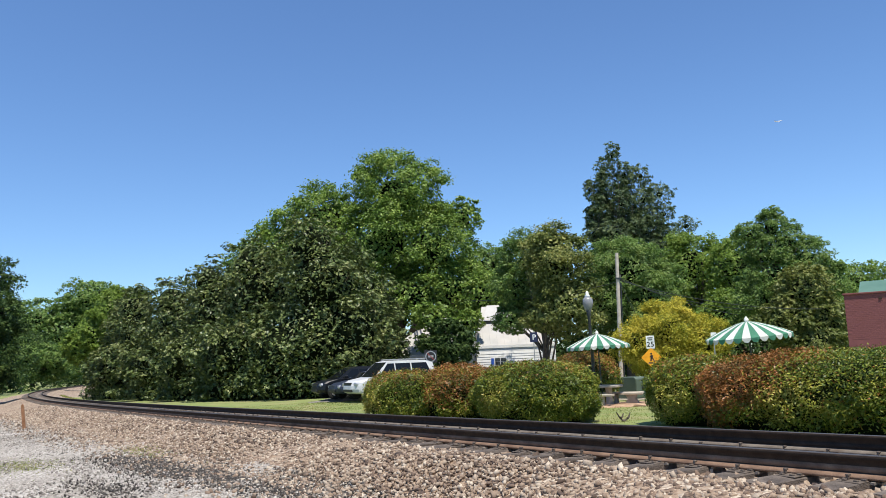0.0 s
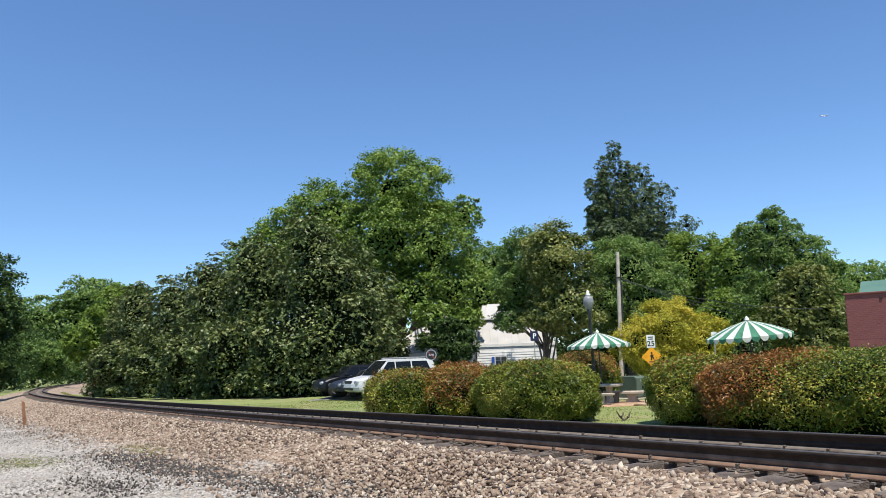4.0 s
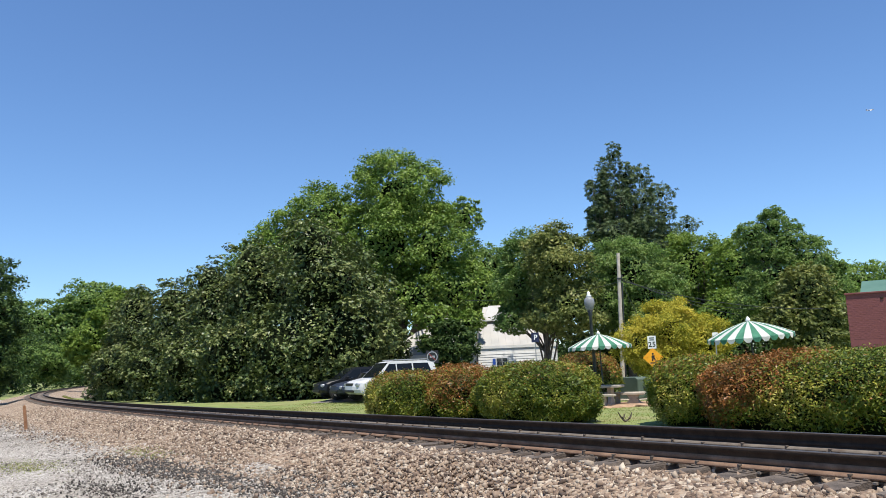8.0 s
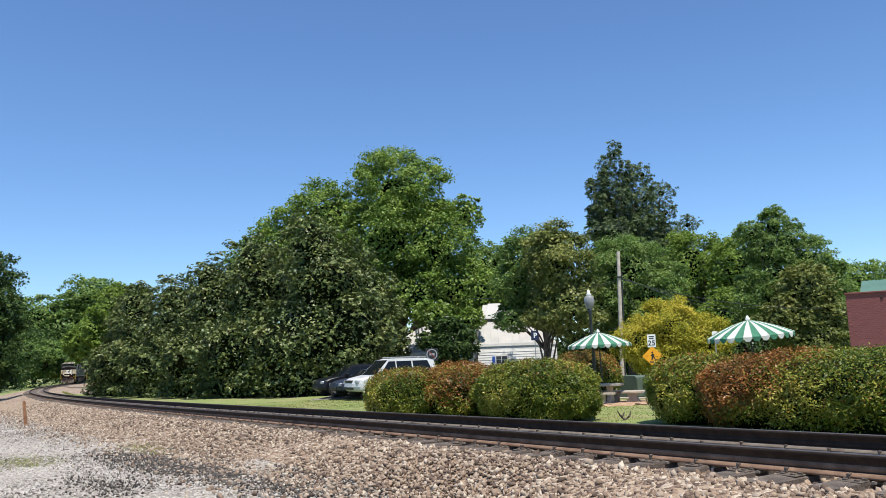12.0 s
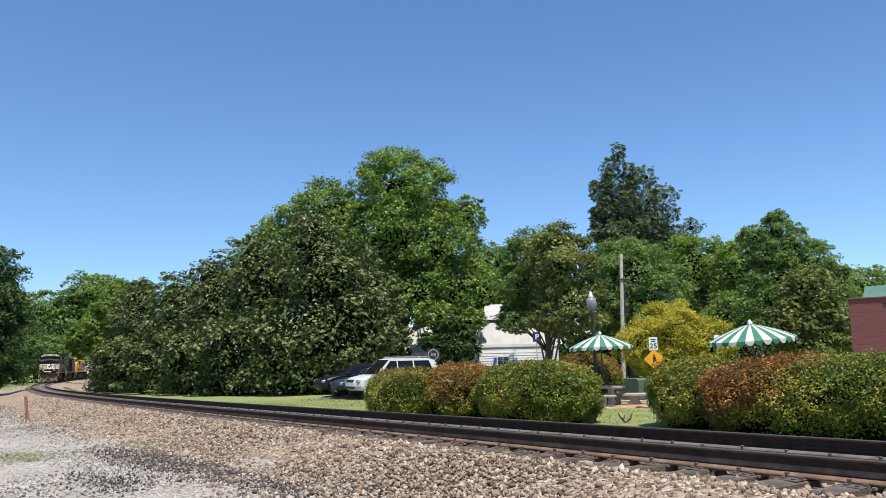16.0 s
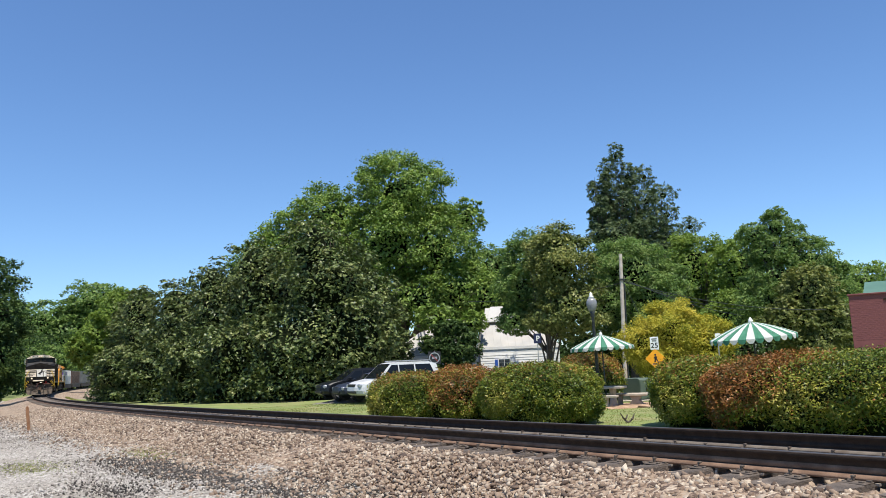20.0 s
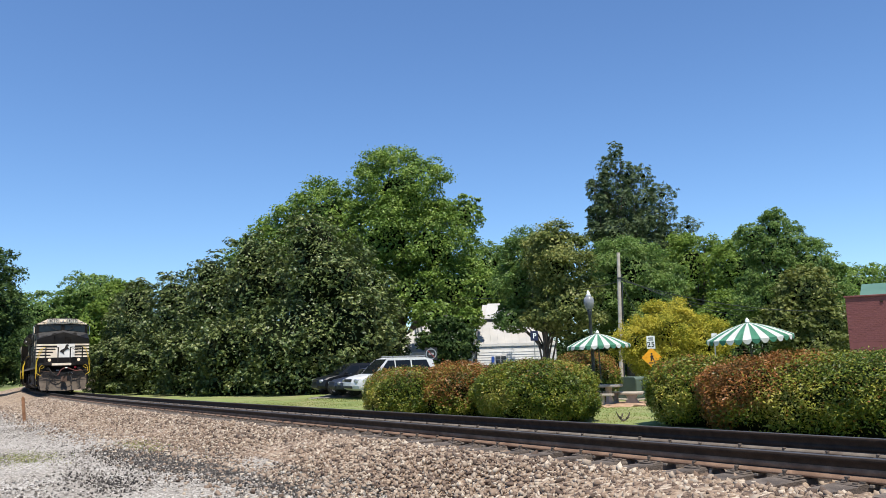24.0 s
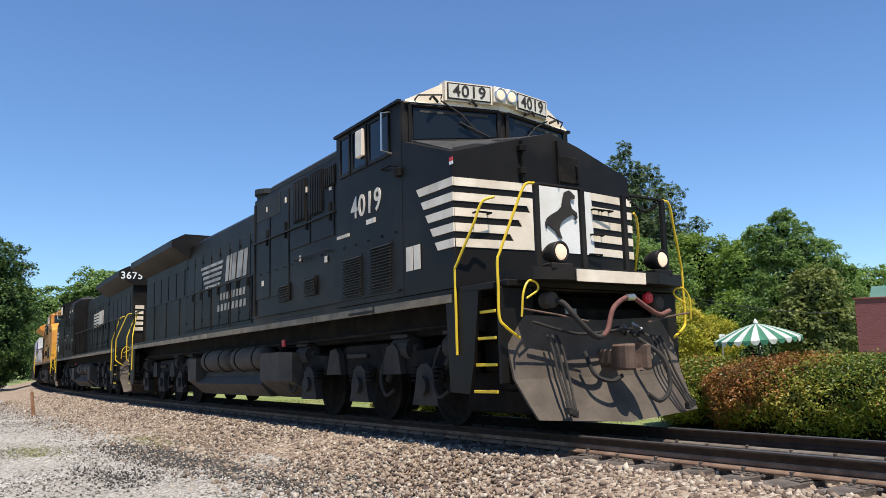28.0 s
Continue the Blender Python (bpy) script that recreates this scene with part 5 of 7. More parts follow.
M_CARGLASS = mat_glass("car_window_glass", (0.008, 0.01, 0.012))
M_CARGLASS.node_tree.nodes["Principled BSDF"].inputs["Specular IOR Level"].default_value = 0.3


def car_paint(name, col):
    m = mat_plain(name, col, 0.38)
    m.node_tree.nodes["Principled BSDF"].inputs["Specular IOR Level"].default_value = 0.3
    m.node_tree.nodes["Principled BSDF"].inputs["Coat Weight"].default_value = 0.12
    return m


def parked_car(label, x, y, turn, paint, length=4.7, high=1.72, long_roof=True, rack=False):
    """Local +x is the nose."""
    ob = empty("parked_car", pose(x, y, ground_at(x, y) + 0.19, 0, 0, turn))
    tagged(ob, label, "car", "parked cars")
    L, hw = length / 2, 0.92
    tail = -L + 0.12 if long_roof else -L + 0.9
    belt = 1.05 if high > 1.6 else 0.92
    nose = belt - 0.1
    lower = [(-L, 0.42), (-L + 0.08, 0.3), (L - 0.25, 0.26), (L - 0.06, 0.34), (L, 0.5), (L - 0.02, 0.66), (L - 0.1, nose - 0.12), (L - 0.3, nose - 0.02), (L - 1.1, belt), (-L + 0.1, belt + 0.02), (-L, belt - 0.12)]
    def ring(k, pull, lift):
        return [(px - pull if px > L * 0.6 else px * (1 - 0.08 * pull), k, pz + (lift if pz < 0.45 else -lift * 0.5)) for px, pz in lower]
    bm = loft(B(), [ring(-hw, 0.34, 0.05), ring(-hw + 0.05, 0.22, 0.0), ring(-hw + 0.22, 0.1, 0), ring(-0.4, 0.0, 0), ring(0.4, 0.0, 0), ring(hw - 0.22, 0.1, 0), ring(hw - 0.05, 0.22, 0.0), ring(hw, 0.34, 0.05)])
    body = part("body", bm, paint, ob)
    cabin = [(L - 1.15, belt - 0.03), (L - 1.95, high - 0.08), (L - 2.4, high), (tail + 0.55, high - 0.02), (tail + 0.1, high - 0.16), (tail - 0.02, belt)]
    bm = B()
    w0, w1 = hw - 0.05, hw - 0.24
    yy = lambda pz, s: s * (w0 + (w1 - w0) * (pz - belt) / (high - belt))
    loft(bm, [[(px, yy(pz, -1), pz) for px, pz in cabin], [(px, yy(pz, 1), pz) for px, pz in cabin]])
    part("cabin", bm, paint, ob)
    # glass
    for s in (-1, 1):
        edges = [(L - 1.42, L - 1.98, L - 2.35, L - 2.35), (L - 2.42, L - 2.42, L - 3.3, L - 3.3), (L - 3.38, L - 3.38, tail + 0.5, tail + 0.25)]
        for a, b, c, d in edges:
            z0, z1 = belt + 0.05, high - 0.14
            bm = loft(B(), [[(a, yy(z0, s) + s * 0.012, z0), (b, yy(z1, s) + s * 0.012, z1), (c, yy(z1, s) + s * 0.012, z1), (d, yy(z0, s) + s * 0.012, z0)], [(a, yy(z0, s) - s * 0.02, z0), (b, yy(z1, s) - s * 0.02, z1), (c, yy(z1, s) - s * 0.02, z1), (d, yy(z0, s) - s * 0.02, z0)]])
            part("side_window", bm, M_CARGLASS, ob)
        part("mirror", box(B(), L - 1.62, L - 1.45, s * (hw + 0.02), s * (hw + 0.2), belt + 0.02, belt + 0.16, 0.03), paint, ob)
        part("headlight", box(B(), L - 0.42, L - 0.1, s * (hw - 0.4), s * (hw - 0.09), nose - 0.3, nose - 0.12, 0.05), M_RIM, ob)
        if rack:
            part("roof_rail", tube(B(), [(L - 2.3, s * (w1 - 0.06), high + 0.05), (tail + 0.5, s * (w1 - 0.06), high + 0.05)], 0.03, 6), M_GALV, ob)
    z0, z1 = belt, high - 0.1
    bm = loft(B(), [[(L - 1.17, -w0 + 0.1, z0), (L - 1.17, w0 - 0.1, z0), (L - 1.93, w1 - 0.05, z1), (L - 1.93, -w1 + 0.05, z1)], [(L - 1.22, -w0 + 0.1, z0 - 0.02), (L - 1.22, w0 - 0.1, z0 - 0.02), (L - 1.98, w1 - 0.05, z1 - 0.02), (L - 1.98, -w1 + 0.05, z1 - 0.02)]])
    for v in bm.verts:
        v.co.z += 0.025
    part("windscreen", bm, M_CARGLASS, ob)
    part("grille", box(B(), L - 0.1, L - 0.02, -0.4, 0.4, nose - 0.26, nose - 0.12, 0.02), M_INK, ob)
    part("air_intake", box(B(), L - 0.1, L + 0.012, -0.5, 0.5, 0.36, 0.5, 0.03), M_INK, ob)
    for px in (L - 0.92, -L + 0.95):
        for s in (-1, 1):
            t = part("wheel", lathe(B(), [(0.2, -0.1), (0.33, -0.11), (0.35, -0.08), (0.35, 0.08), (0.33, 0.11), (0.2, 0.1)], 22, Matrix.Translation((px, s * (hw - 0.08), 0.35)) @ Matrix.Rotation(math.pi / 2, 4, "X")), M_TYRE, ob)
            part("rim", lathe(B(), [(0.03, 0.0), (0.08, 0.03), (0.19, 0.02), (0.22, 0.05), (0.22, 0.0)], 20, Matrix.Translation((px, s * (hw + 0.02), 0.35)) @ Matrix.Rotation(-s * math.pi / 2, 4, "X")), M_RIM, t)
            part("wheel_arch", lathe(B(), [(0.4, -0.02), (0.43, 0.0), (0.43, 0.02), (0.4, 0.02)], 20, Matrix.Translation((px, s * (hw + 0.0), 0.37)) @ Matrix.Rotation(math.pi / 2, 4, "X")), M_INK, ob)
    return ob


parked_car("dark grey crossover parked at the edge of the lawn", -5.35, 45.0, 206, car_paint("dark_grey_paint", (0.006, 0.007, 0.009)), 4.5, 1.68)
parked_car("small blue-grey hatchback parked between two larger cars", -4.35, 43.2, 208, car_paint("blue_grey_paint", (0.028, 0.036, 0.06)), 4.1, 1.4, False)
parked_car("white family off-roader with roof rails parked behind the hedge", -3.0, 41.6, 212, car_paint("white_car_paint", (0.52, 0.53, 0.54)), 4.9, 1.86, True, True)
parked_car("light blue-grey saloon parked before the white house", 4.6, 52.0, 190, car_paint("pale_blue_paint", (0.35, 0.4, 0.46)), 4.6, 1.5, False)


# ---- grass blades on the lawn ----
def build_grass():
    rng = np.random.default_rng(12)
    n = 80000
    s = -12 + 42 * rng.random(n) ** 1.2
    d = 3.4 + 14 * rng.random(n) ** 1.3
    x, y = beside(s, d)
    z = ground_z(s, d)
    h = 0.014 + 0.022 * rng.random(n)
    a = rng.random(n) * 2 * np.pi
    w = 0.01 + 0.0002 * np.maximum(s, 0)
    lean = rng.normal(size=(n, 2)) * 0.03
    base = np.stack([x, y, z], -1)
    off = np.stack([np.cos(a) * w, np.sin(a) * w, np.zeros(n)], -1)
    tip = base + np.stack([lean[:, 0], lean[:, 1], h], -1)
    v = np.stack([base - off, base + off, tip], 1).reshape(-1, 3)
    tagged(new("lawn_grass", mesh_np("lawn_grass", v, np.arange(3 * n).reshape(-1, 3), M_BLADE)), "short mown grass with dry patches", "grass", kind="stuff")
    # weeds along the edge of the ballast
    n = 4000
    s, d = -10 + 120 * rng.random(n), 3.0 + 0.5 * rng.random(n)
    x, y = beside(s, d)
    p = np.stack([x, y, ground_z(s, d) + 0.12 * rng.random(n)], -1)
    v, f = leaves(rng, p, rng.normal(size=(n, 3)), 0.08 + 0.08 * rng.random(n), 0.3)
    tagged(new("trackside_weeds", mesh_np("trackside_weeds", v, f, M_BLADE)), "green weeds along the ballast's edge", "weeds", kind="stuff")
    n = 2500
    s = np.where(np.arange(n) < 1300, 6.8 + 0.9 * rng.normal(size=n), 6.6 + 0.9 * rng.normal(size=n))
    d = np.where(np.arange(n) < 1300, -3.05 + 0.16 * rng.normal(size=n), -5.25 + 0.28 * rng.normal(size=n))
    x, y = beside(s, d)
    p = np.stack([x, y, ground_z(s, d) + 0.03 * rng.random(n)], -1)
    v, f = leaves(rng, p, rng.normal(size=(n, 3)) + np.array([0, 0, 1]), 0.025 + 0.03 * rng.random(n), 0.3)
    tagged(new("lot_weeds", mesh_np("lot_weeds", v, f, M_BLADE)), "sparse dry weeds in the gravel lot", "weeds", kind="stuff")


build_grass()


# ---- the train ----
M_BLACK = mat_surface("black_paint", (0.0062, 0.0052, 0.0043), (0.013, 0.0108, 0.009), 0.5, 0, 2.2, 40, 0.05, (0.028, 0.023, 0.018), 0.8)
M_BLACK.node_tree.nodes["Principled BSDF"].inputs["Specular IOR Level"].default_value = 0.18
M_ROOF = mat_surface("sooty_black_paint", (0.008, 0.008, 0.008), (0.022, 0.02, 0.018), 0.7, 0, 2.2, 40, 0.1)
M_CREAM = mat_surface("cream_white_paint", (0.72, 0.585, 0.43), (0.88, 0.765, 0.61), 0.5, 0, 3, 60, 0.03, (0.52, 0.43, 0.32), 1.6)
M_NOSEWHITE = mat_surface("clean_white_paint", (0.76, 0.72, 0.65), (0.9, 0.87, 0.81), 0.45, 0, 3, 60, 0.03, (0.7, 0.64, 0.54), 1.2)
M_SILL = mat_surface("dirty_cream_paint", (0.13, 0.098, 0.062), (0.29, 0.23, 0.15), 0.7, 0, 3, 60, 0.05, (0.12, 0.09, 0.06), 2.5)
M_LETTER = mat_surface("faded_lettering_paint", (0.3, 0.27, 0.22), (0.5, 0.46, 0.4), 0.6, 0, 3, 60, 0.03, (0.16, 0.14, 0.12), 2.0)
M_YELLOW = mat_surface("yellow_paint", (0.62, 0.4, 0.01), (0.8, 0.56, 0.03), 0.45, 0, 5, 60, 0.03)
M_GRIME = mat_surface("dusty_steel", (0.032, 0.025, 0.019), (0.08, 0.064, 0.048), 0.85, 0, 3.5, 50, 0.25, (0.05, 0.042, 0.035), 1.5)
M_TRUCK = mat_surface("oily_dusty_steel", (0.009, 0.0075, 0.006), (0.038, 0.031, 0.024), 0.85, 0, 3.5, 50, 0.25, (0.015, 0.013, 0.011), 1.5)
M_PLOUGH = mat_surface("dusty_plough_steel", (0.06, 0.045, 0.032), (0.125, 0.096, 0.07), 0.85, 0, 2.5, 50, 0.2, (0.05, 0.036, 0.026), 1.2)
# oily steel, its colour lowered to hold the shade among the trucks
M_DARK = mat_surface("shaded_oily_steel", (0.004, 0.0035, 0.003), (0.013, 0.011, 0.0095), 0.85, 0.0, 4, 50, 0.3, (0.024, 0.02, 0.016), 2)
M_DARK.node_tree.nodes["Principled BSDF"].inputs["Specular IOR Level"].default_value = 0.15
M_RUST = mat_surface("rusty_coupler", (0.06, 0.036, 0.025), (0.17, 0.105, 0.07), 0.85, 0, 6, 50, 0.4)
M_HOSE = mat_surface("red_brown_hose", (0.1, 0.034, 0.027), (0.2, 0.08, 0.062), 0.8, 0, 8, 60, 0.1)
M_RUBBER = mat_surface("black_rubber", (0.012, 0.01, 0.008), (0.032, 0.026, 0.02), 0.85, 0, 8, 60, 0.1)
M_CABGLASS = mat_glass("tinted_cab_glass", (0.012, 0.016, 0.02))
M_CABGLASS.node_tree.nodes["Principled BSDF"].inputs["Specular IOR Level"].default_value = 0.28
M_CHROME = mat_surface("bare_metal", (0.5, 0.5, 0.48), (0.7, 0.7, 0.68), 0.3, 0.9, 8, 60, 0.03)
M_REDPAINT = mat_plain("red_paint", (0.62, 0.03, 0.04), 0.5)
M_BEAM = mat_lamp("headlight_lens", (1.0, 0.76, 0.52), 0.6)
M_BEAM.node_tree.nodes["Principled BSDF"].inputs["Base Color"].default_value = (0.4, 0.32, 0.24, 1)
M_BOARD = mat_surface("number_board_face", (0.56, 0.51, 0.42), (0.7, 0.65, 0.55), 0.4, 0, 4, 60, 0.02)
M_SKID = mat_surface("dusty_antiskid_paint", (0.016, 0.015, 0.014), (0.05, 0.047, 0.043), 0.9, 0, 3, 80, 0.3)
M_ORANGE = mat_surface("orange_paint", (0.55, 0.22, 0.025), (0.72, 0.33, 0.05), 0.5, 0, 2.5, 40, 0.04, (0.4, 0.16, 0.04), 1.1)
M_WHITEBOX = mat_surface("white_box_paint", (0.6, 0.6, 0.6), (0.8, 0.8, 0.8), 0.55, 0, 1.5, 40, 0.04, (0.5, 0.48, 0.45), 0.8)
M_GREYBOX = mat_surface("grey_box_paint", (0.07, 0.075, 0.08), (0.13, 0.135, 0.14), 0.6, 0, 1.5, 40, 0.04, (0.25, 0.22, 0.2), 0.8)
M_BROWNBOX = mat_surface("brown_box_paint", (0.06, 0.035, 0.028), (0.11, 0.065, 0.05), 0.6, 0, 1.5, 40, 0.04, (0.05, 0.035, 0.03), 0.8)
M_PURPLE = mat_plain("purple_paint", (0.12, 0.05, 0.3), 0.5)


def loco_wheels(ob):
    """Six wheelsets, each a part of its own that turns about its axle."""
    made = []
    for centre in (6.2, -6.5):
        for dx in (-1.98, 0, 1.98):
            ax = empty("wheelset", pose(centre + dx, 0, 0.53))
            ax.parent = ob
            m = Matrix.Rotation(math.pi / 2, 4, "X")
            for side in (-1, 1):
                bm = lathe(B(), [(0.1, -0.07), (0.2, -0.05), (0.42, -0.045), (0.47, -0.07), (0.53, -0.07), (0.535, 0.05), (0.56, 0.06), (0.56, 0.08), (0.2, 0.07), (0.1, 0.08)], 24, Matrix.Translation((0, side * 0.75, 0)) @ Matrix.Rotation(side * math.pi / 2, 4, "X"))
                for k in range(5):
                    a = 2 * math.pi * k / 5
                    box(bm, 0.3 * math.cos(a) - 0.03, 0.3 * math.cos(a) + 0.03, side * 0.79, side * 0.81, 0.3 * math.sin(a) - 0.03, 0.3 * math.sin(a) + 0.03)
                part("wheel", bm, M_DARK, ax)
            part("axle", tube(B(), [(0, -0.7, 0), (0, 0.7, 0)], 0.09, 12), M_DARK, ax)
            made.append(ax)
    return made


def loco_truck(ob, centre):
    bm = B()
    for side in (-1, 1):
        y0, y1 = side * 0.98, side * 1.16
        prism(bm, [(centre - 2.9, 0.95), (centre - 2.6, 0.72), (centre + 2.6, 0.72), (centre + 2.9, 0.95), (centre + 2.75, 1.12), (centre + 1.2, 1.02), (centre + 0.7, 1.18), (centre - 0.7, 1.18), (centre - 1.2, 1.02), (centre - 2.75, 1.12)], y0, y1)
        for dx in (-2.95, 2.95):
            box(bm, centre + dx - 0.09, centre + dx + 0.09, -1.1, 1.1, 0.72, 1.0, 0.02)
    part("truck_frame", bm, M_DARK, ob)
    for side in (-1, 1):
        for dx in (-1.98, 0, 1.98):
            x = centre + dx
            bm = prism(B(), [(x - 0.34, 0.3), (x + 0.34, 0.3), (x + 0.27, 0.48), (x + 0.2, 0.78), (x + 0.08, 0.86), (x - 0.08, 0.86), (x - 0.2, 0.78), (x - 0.27, 0.48)], side * 1.17, side * 1.3)
            tube(bm, [(x, side * 1.28, 0.56), (x, side * 1.37, 0.56)], 0.13, 12)
            part("axle_box", bm, M_TRUCK, ob)
            bm = B()
            for q in (-0.2, 0.2):
                for k in range(4):
                    tube(bm, [(x + q * 1.5, side * 1.24, 0.62 + 0.06 * k), (x + q * 1.5, side * 1.24, 0.65 + 0.06 * k)], 0.085, 8)
            part("coil_spring", bm, M_DARK, ob)
        for dx in (-1.0, 1.0):
            x = centre + dx
            bm = prism(B(), [(x - 0.28, 0.72), (x + 0.28, 0.72), (x + 0.2, 1.06), (x + 0.08, 1.16), (x - 0.14, 1.12)], side * 1.17, side * 1.27)
            part("bracket", bm, M_TRUCK, ob)
        for dx in (-2.75, 2.35, 0.9):
            x = centre + dx
            bm = tube(B(), [(x, side * 1.08, 1.08), (x + 0.5, side * 1.08, 1.08)], 0.17, 14)
            tube(bm, [(x + 0.5, side * 1.08, 1.08), (x + 0.62, side * 1.08, 1.08)], 0.07, 8)
            tube(bm, [(x + 0.1, side * 1.14, 1.0), (x - 0.16, side * 1.18, 0.62)], 0.05, 8)
            box(bm, x - 0.05, x + 0.45, side * 1.02, side * 1.2, 1.24, 1.3, 0.01)
            part("brake_cylinder", bm, M_TRUCK, ob)
            bm = tube(B(), curve_pts([(x - 0.1, side * 1.2, 1.1), (x - 0.2, side * 1.28, 0.7), (x - 0.02, side * 1.3, 0.42), (x + 0.2, side * 1.28, 0.5)], 4), 0.025, 6)
            part("brake_hose", bm, M_RUBBER, ob)
        box_bm = box(B(), centre - 0.6, centre + 0.1, side * 1.17, side * 1.22, 0.98, 1.05, 0.01)
        part("lift_lug", box_bm, M_TRUCK, ob)


def loco_pilot(ob, end):
    """Plough, coupler, hoses and steps at one end; end is 1 for the cab end, -1 for the other."""
    e = end
    # plough: a dished steel sheet with swept wings
    rows = []
    ys = [-1.4, -1.22, -0.9, -0.5, 0, 0.5, 0.9, 1.22, 1.4]
    for z, reach in ((0.12, 10.7), (0.35, 10.58), (0.65, 10.4), (1.0, 10.3), (1.34, 10.26)):
        rows.append([(e * (reach - 0.045 * abs(y) ** 2.2), y * (0.84 + 0.16 * min(1, max(0.3, z) / 0.5)), z + (0.05 * abs(y) - 0.2 * max(0, abs(y) - 1.2) if z > 1.2 else 0.06 * abs(y) if z < 0.2 else 0)) for y in ys])
    bm = B()
    grid = [[bm.verts.new(p) for p in r] for r in rows]
    back = [[bm.verts.new((p[0] - e * 0.035, p[1], p[2])) for p in r] for r in rows]
    nr, nc = len(rows), len(ys)
    for a in (grid, back):
        for i in range(nr - 1):
            for j in range(nc - 1):
                bm.faces.new((a[i][j], a[i][j + 1], a[i + 1][j + 1], a[i + 1][j]))
    rim = [(0, j) for j in range(nc)] + [(i, nc - 1) for i in range(1, nr)] + [(nr - 1, j) for j in range(nc - 2, -1, -1)] + [(i, 0) for i in range(nr - 2, 0, -1)]
    for (a, b), (c, d) in zip(rim, rim[1:] + rim[:1]):
        bm.faces.new((grid[a][b], grid[c][d], back[c][d], back[a][b]))
    part("plough", bm, M_PLOUGH, ob, "dusty grey steel pilot plough")
    bm = box(B(), e * 9.6, e * 10.1, -1.3, 1.3, 0.75, 1.5, 0.02)
    part("end_plate", bm, M_DARK, ob)
    # coupler
    bm = box(B(), e * 10.2, e * 10.75, -0.12, 0.12, 0.78, 0.98, 0.03)
    part("coupler_shank", bm, M_RUST, ob)
    bm = prism(B(), [(e * 10.55, -0.12), (e * 10.72, -0.18), (e * 10.86, -0.17), (e * 10.9, -0.06), (e * 10.78, 0.0), (e * 10.84, 0.06), (e * 10.95, 0.1), (e * 10.92, 0.18), (e * 10.75, 0.19), (e * 10.58, 0.13)], 0.72, 1.03, "z")
    bmesh.ops.bevel(bm, geom=bm.edges[:], offset=0.025, segments=1, affect="EDGES")
    part("coupler_head", bm, M_RUST, ob, "rusty knuckle coupler")
    bm = tube(B(), curve_pts([(e * 10.5, -0.5, 0.95), (e * 10.62, -0.46, 0.68), (e * 10.7, -0.28, 0.6), (e * 10.72, -0.12, 0.66)], 5), 0.026, 7)
    part("brake_pipe", bm, M_RUBBER, ob)
    bm = tube(B(), curve_pts([(e * 10.5, 0.42, 1.1), (e * 10.85, 0.46, 0.85), (e * 10.95, 0.42, 0.5), (e * 10.95, 0.24, 0.36), (e * 10.9, 0.1, 0.44)], 6), 0.027, 8)
    part("air_hose", bm, M_RUBBER, ob)
    for side in (-1, 1):
        for k in range(3):
            y = side * (0.8 + 0.075 * k)
            low = y + side * 0.1 - side * 0.03 * (k - 1)
            bm = tube(B(), curve_pts([(e * 10.36, y, 1.15), (e * 10.46, y, 0.98), (e * 10.56, y + side * 0.02, 0.7), (e * 10.74, low - side * 0.02, 0.36)], 4), 0.016, 7)
            tube(bm, [(e * 10.72, low - side * 0.02, 0.4), (e * 10.77, low, 0.3)], 0.024, 7)
            box(bm, e * 10.73, e * 10.81, low - 0.022, low + 0.022, 0.22 + 0.02 * k, 0.3 + 0.02 * k, 0.008)
            part("air_hose", bm, M_RUBBER, ob)
        # uncoupling lever and its yellow grip
        bm = tube(B(), [(e * 10.5, side * 1.4, 1.44), (e * 10.54, side * 0.95, 1.38), (e * 10.6, side * 0.5, 1.3)], 0.012, 6)
        part("cut_lever", bm, M_RUST, ob)
        bm = tube(B(), curve_pts([(e * 10.5, side * 1.42, 1.35), (e * 10.52, side * 1.4, 1.62), (e * 10.5, side * 1.3, 1.76), (e * 10.48, side * 1.17, 1.74), (e * 10.48, side * 1.16, 1.66), (e * 10.5, side * 1.34, 1.56)], 4), 0.013, 6)
        part("grip", bm, M_YELLOW, ob)
        # corner steps
        x0, x1 = e * 9.25, e * 10.05
        bm = prism(B(), [(e * 9.14, 1.72), (e * 9.2, 0.5), (e * 9.62, 0.48), (e * 9.72, 0.85), (e * 9.86, 1.72)], side * 1.5, side * 1.55)
        part("step_side", bm, M_BLACK, ob)
        bm = box(B(), e * 10.14, e * 10.2, side * 1.0, side * 1.5, 0.6, 1.72, 0.01)
        part("step_side", bm, M_BLACK, ob)
        for k in range(4):
            z = 0.5 + 0.31 * k
            bm = box(B(), e * (9.66 + 0.055 * k), e * 10.13, side * (1.2 - 0.05 * k), side * 1.5, z, z + 0.03, 0.006)
            t = part("step", bm, M_DARK, ob)
            bm = box(B(), e * (9.66 + 0.055 * k), e * 10.13, side * 1.5, side * 1.52, z - 0.005, z + 0.03, 0.004)
            part("step_edge", bm, M_YELLOW, t)
        # yellow grab rails by the steps
        bm = tube(B(), curve_pts([(e * 9.4, side * 1.57, 0.95), (e * 9.4, side * 1.57, 1.5), (e * 9.4, side * 1.57, 1.97), (e * 9.43, side * 1.56, 2.06), (e * 9.64, side * 1.45, 2.5), (e * 9.72, side * 1.36, 2.78), (e * 9.8, side * 1.22, 2.85)], 5), 0.017, 8)
        part("grab_rail", bm, M_YELLOW, ob)
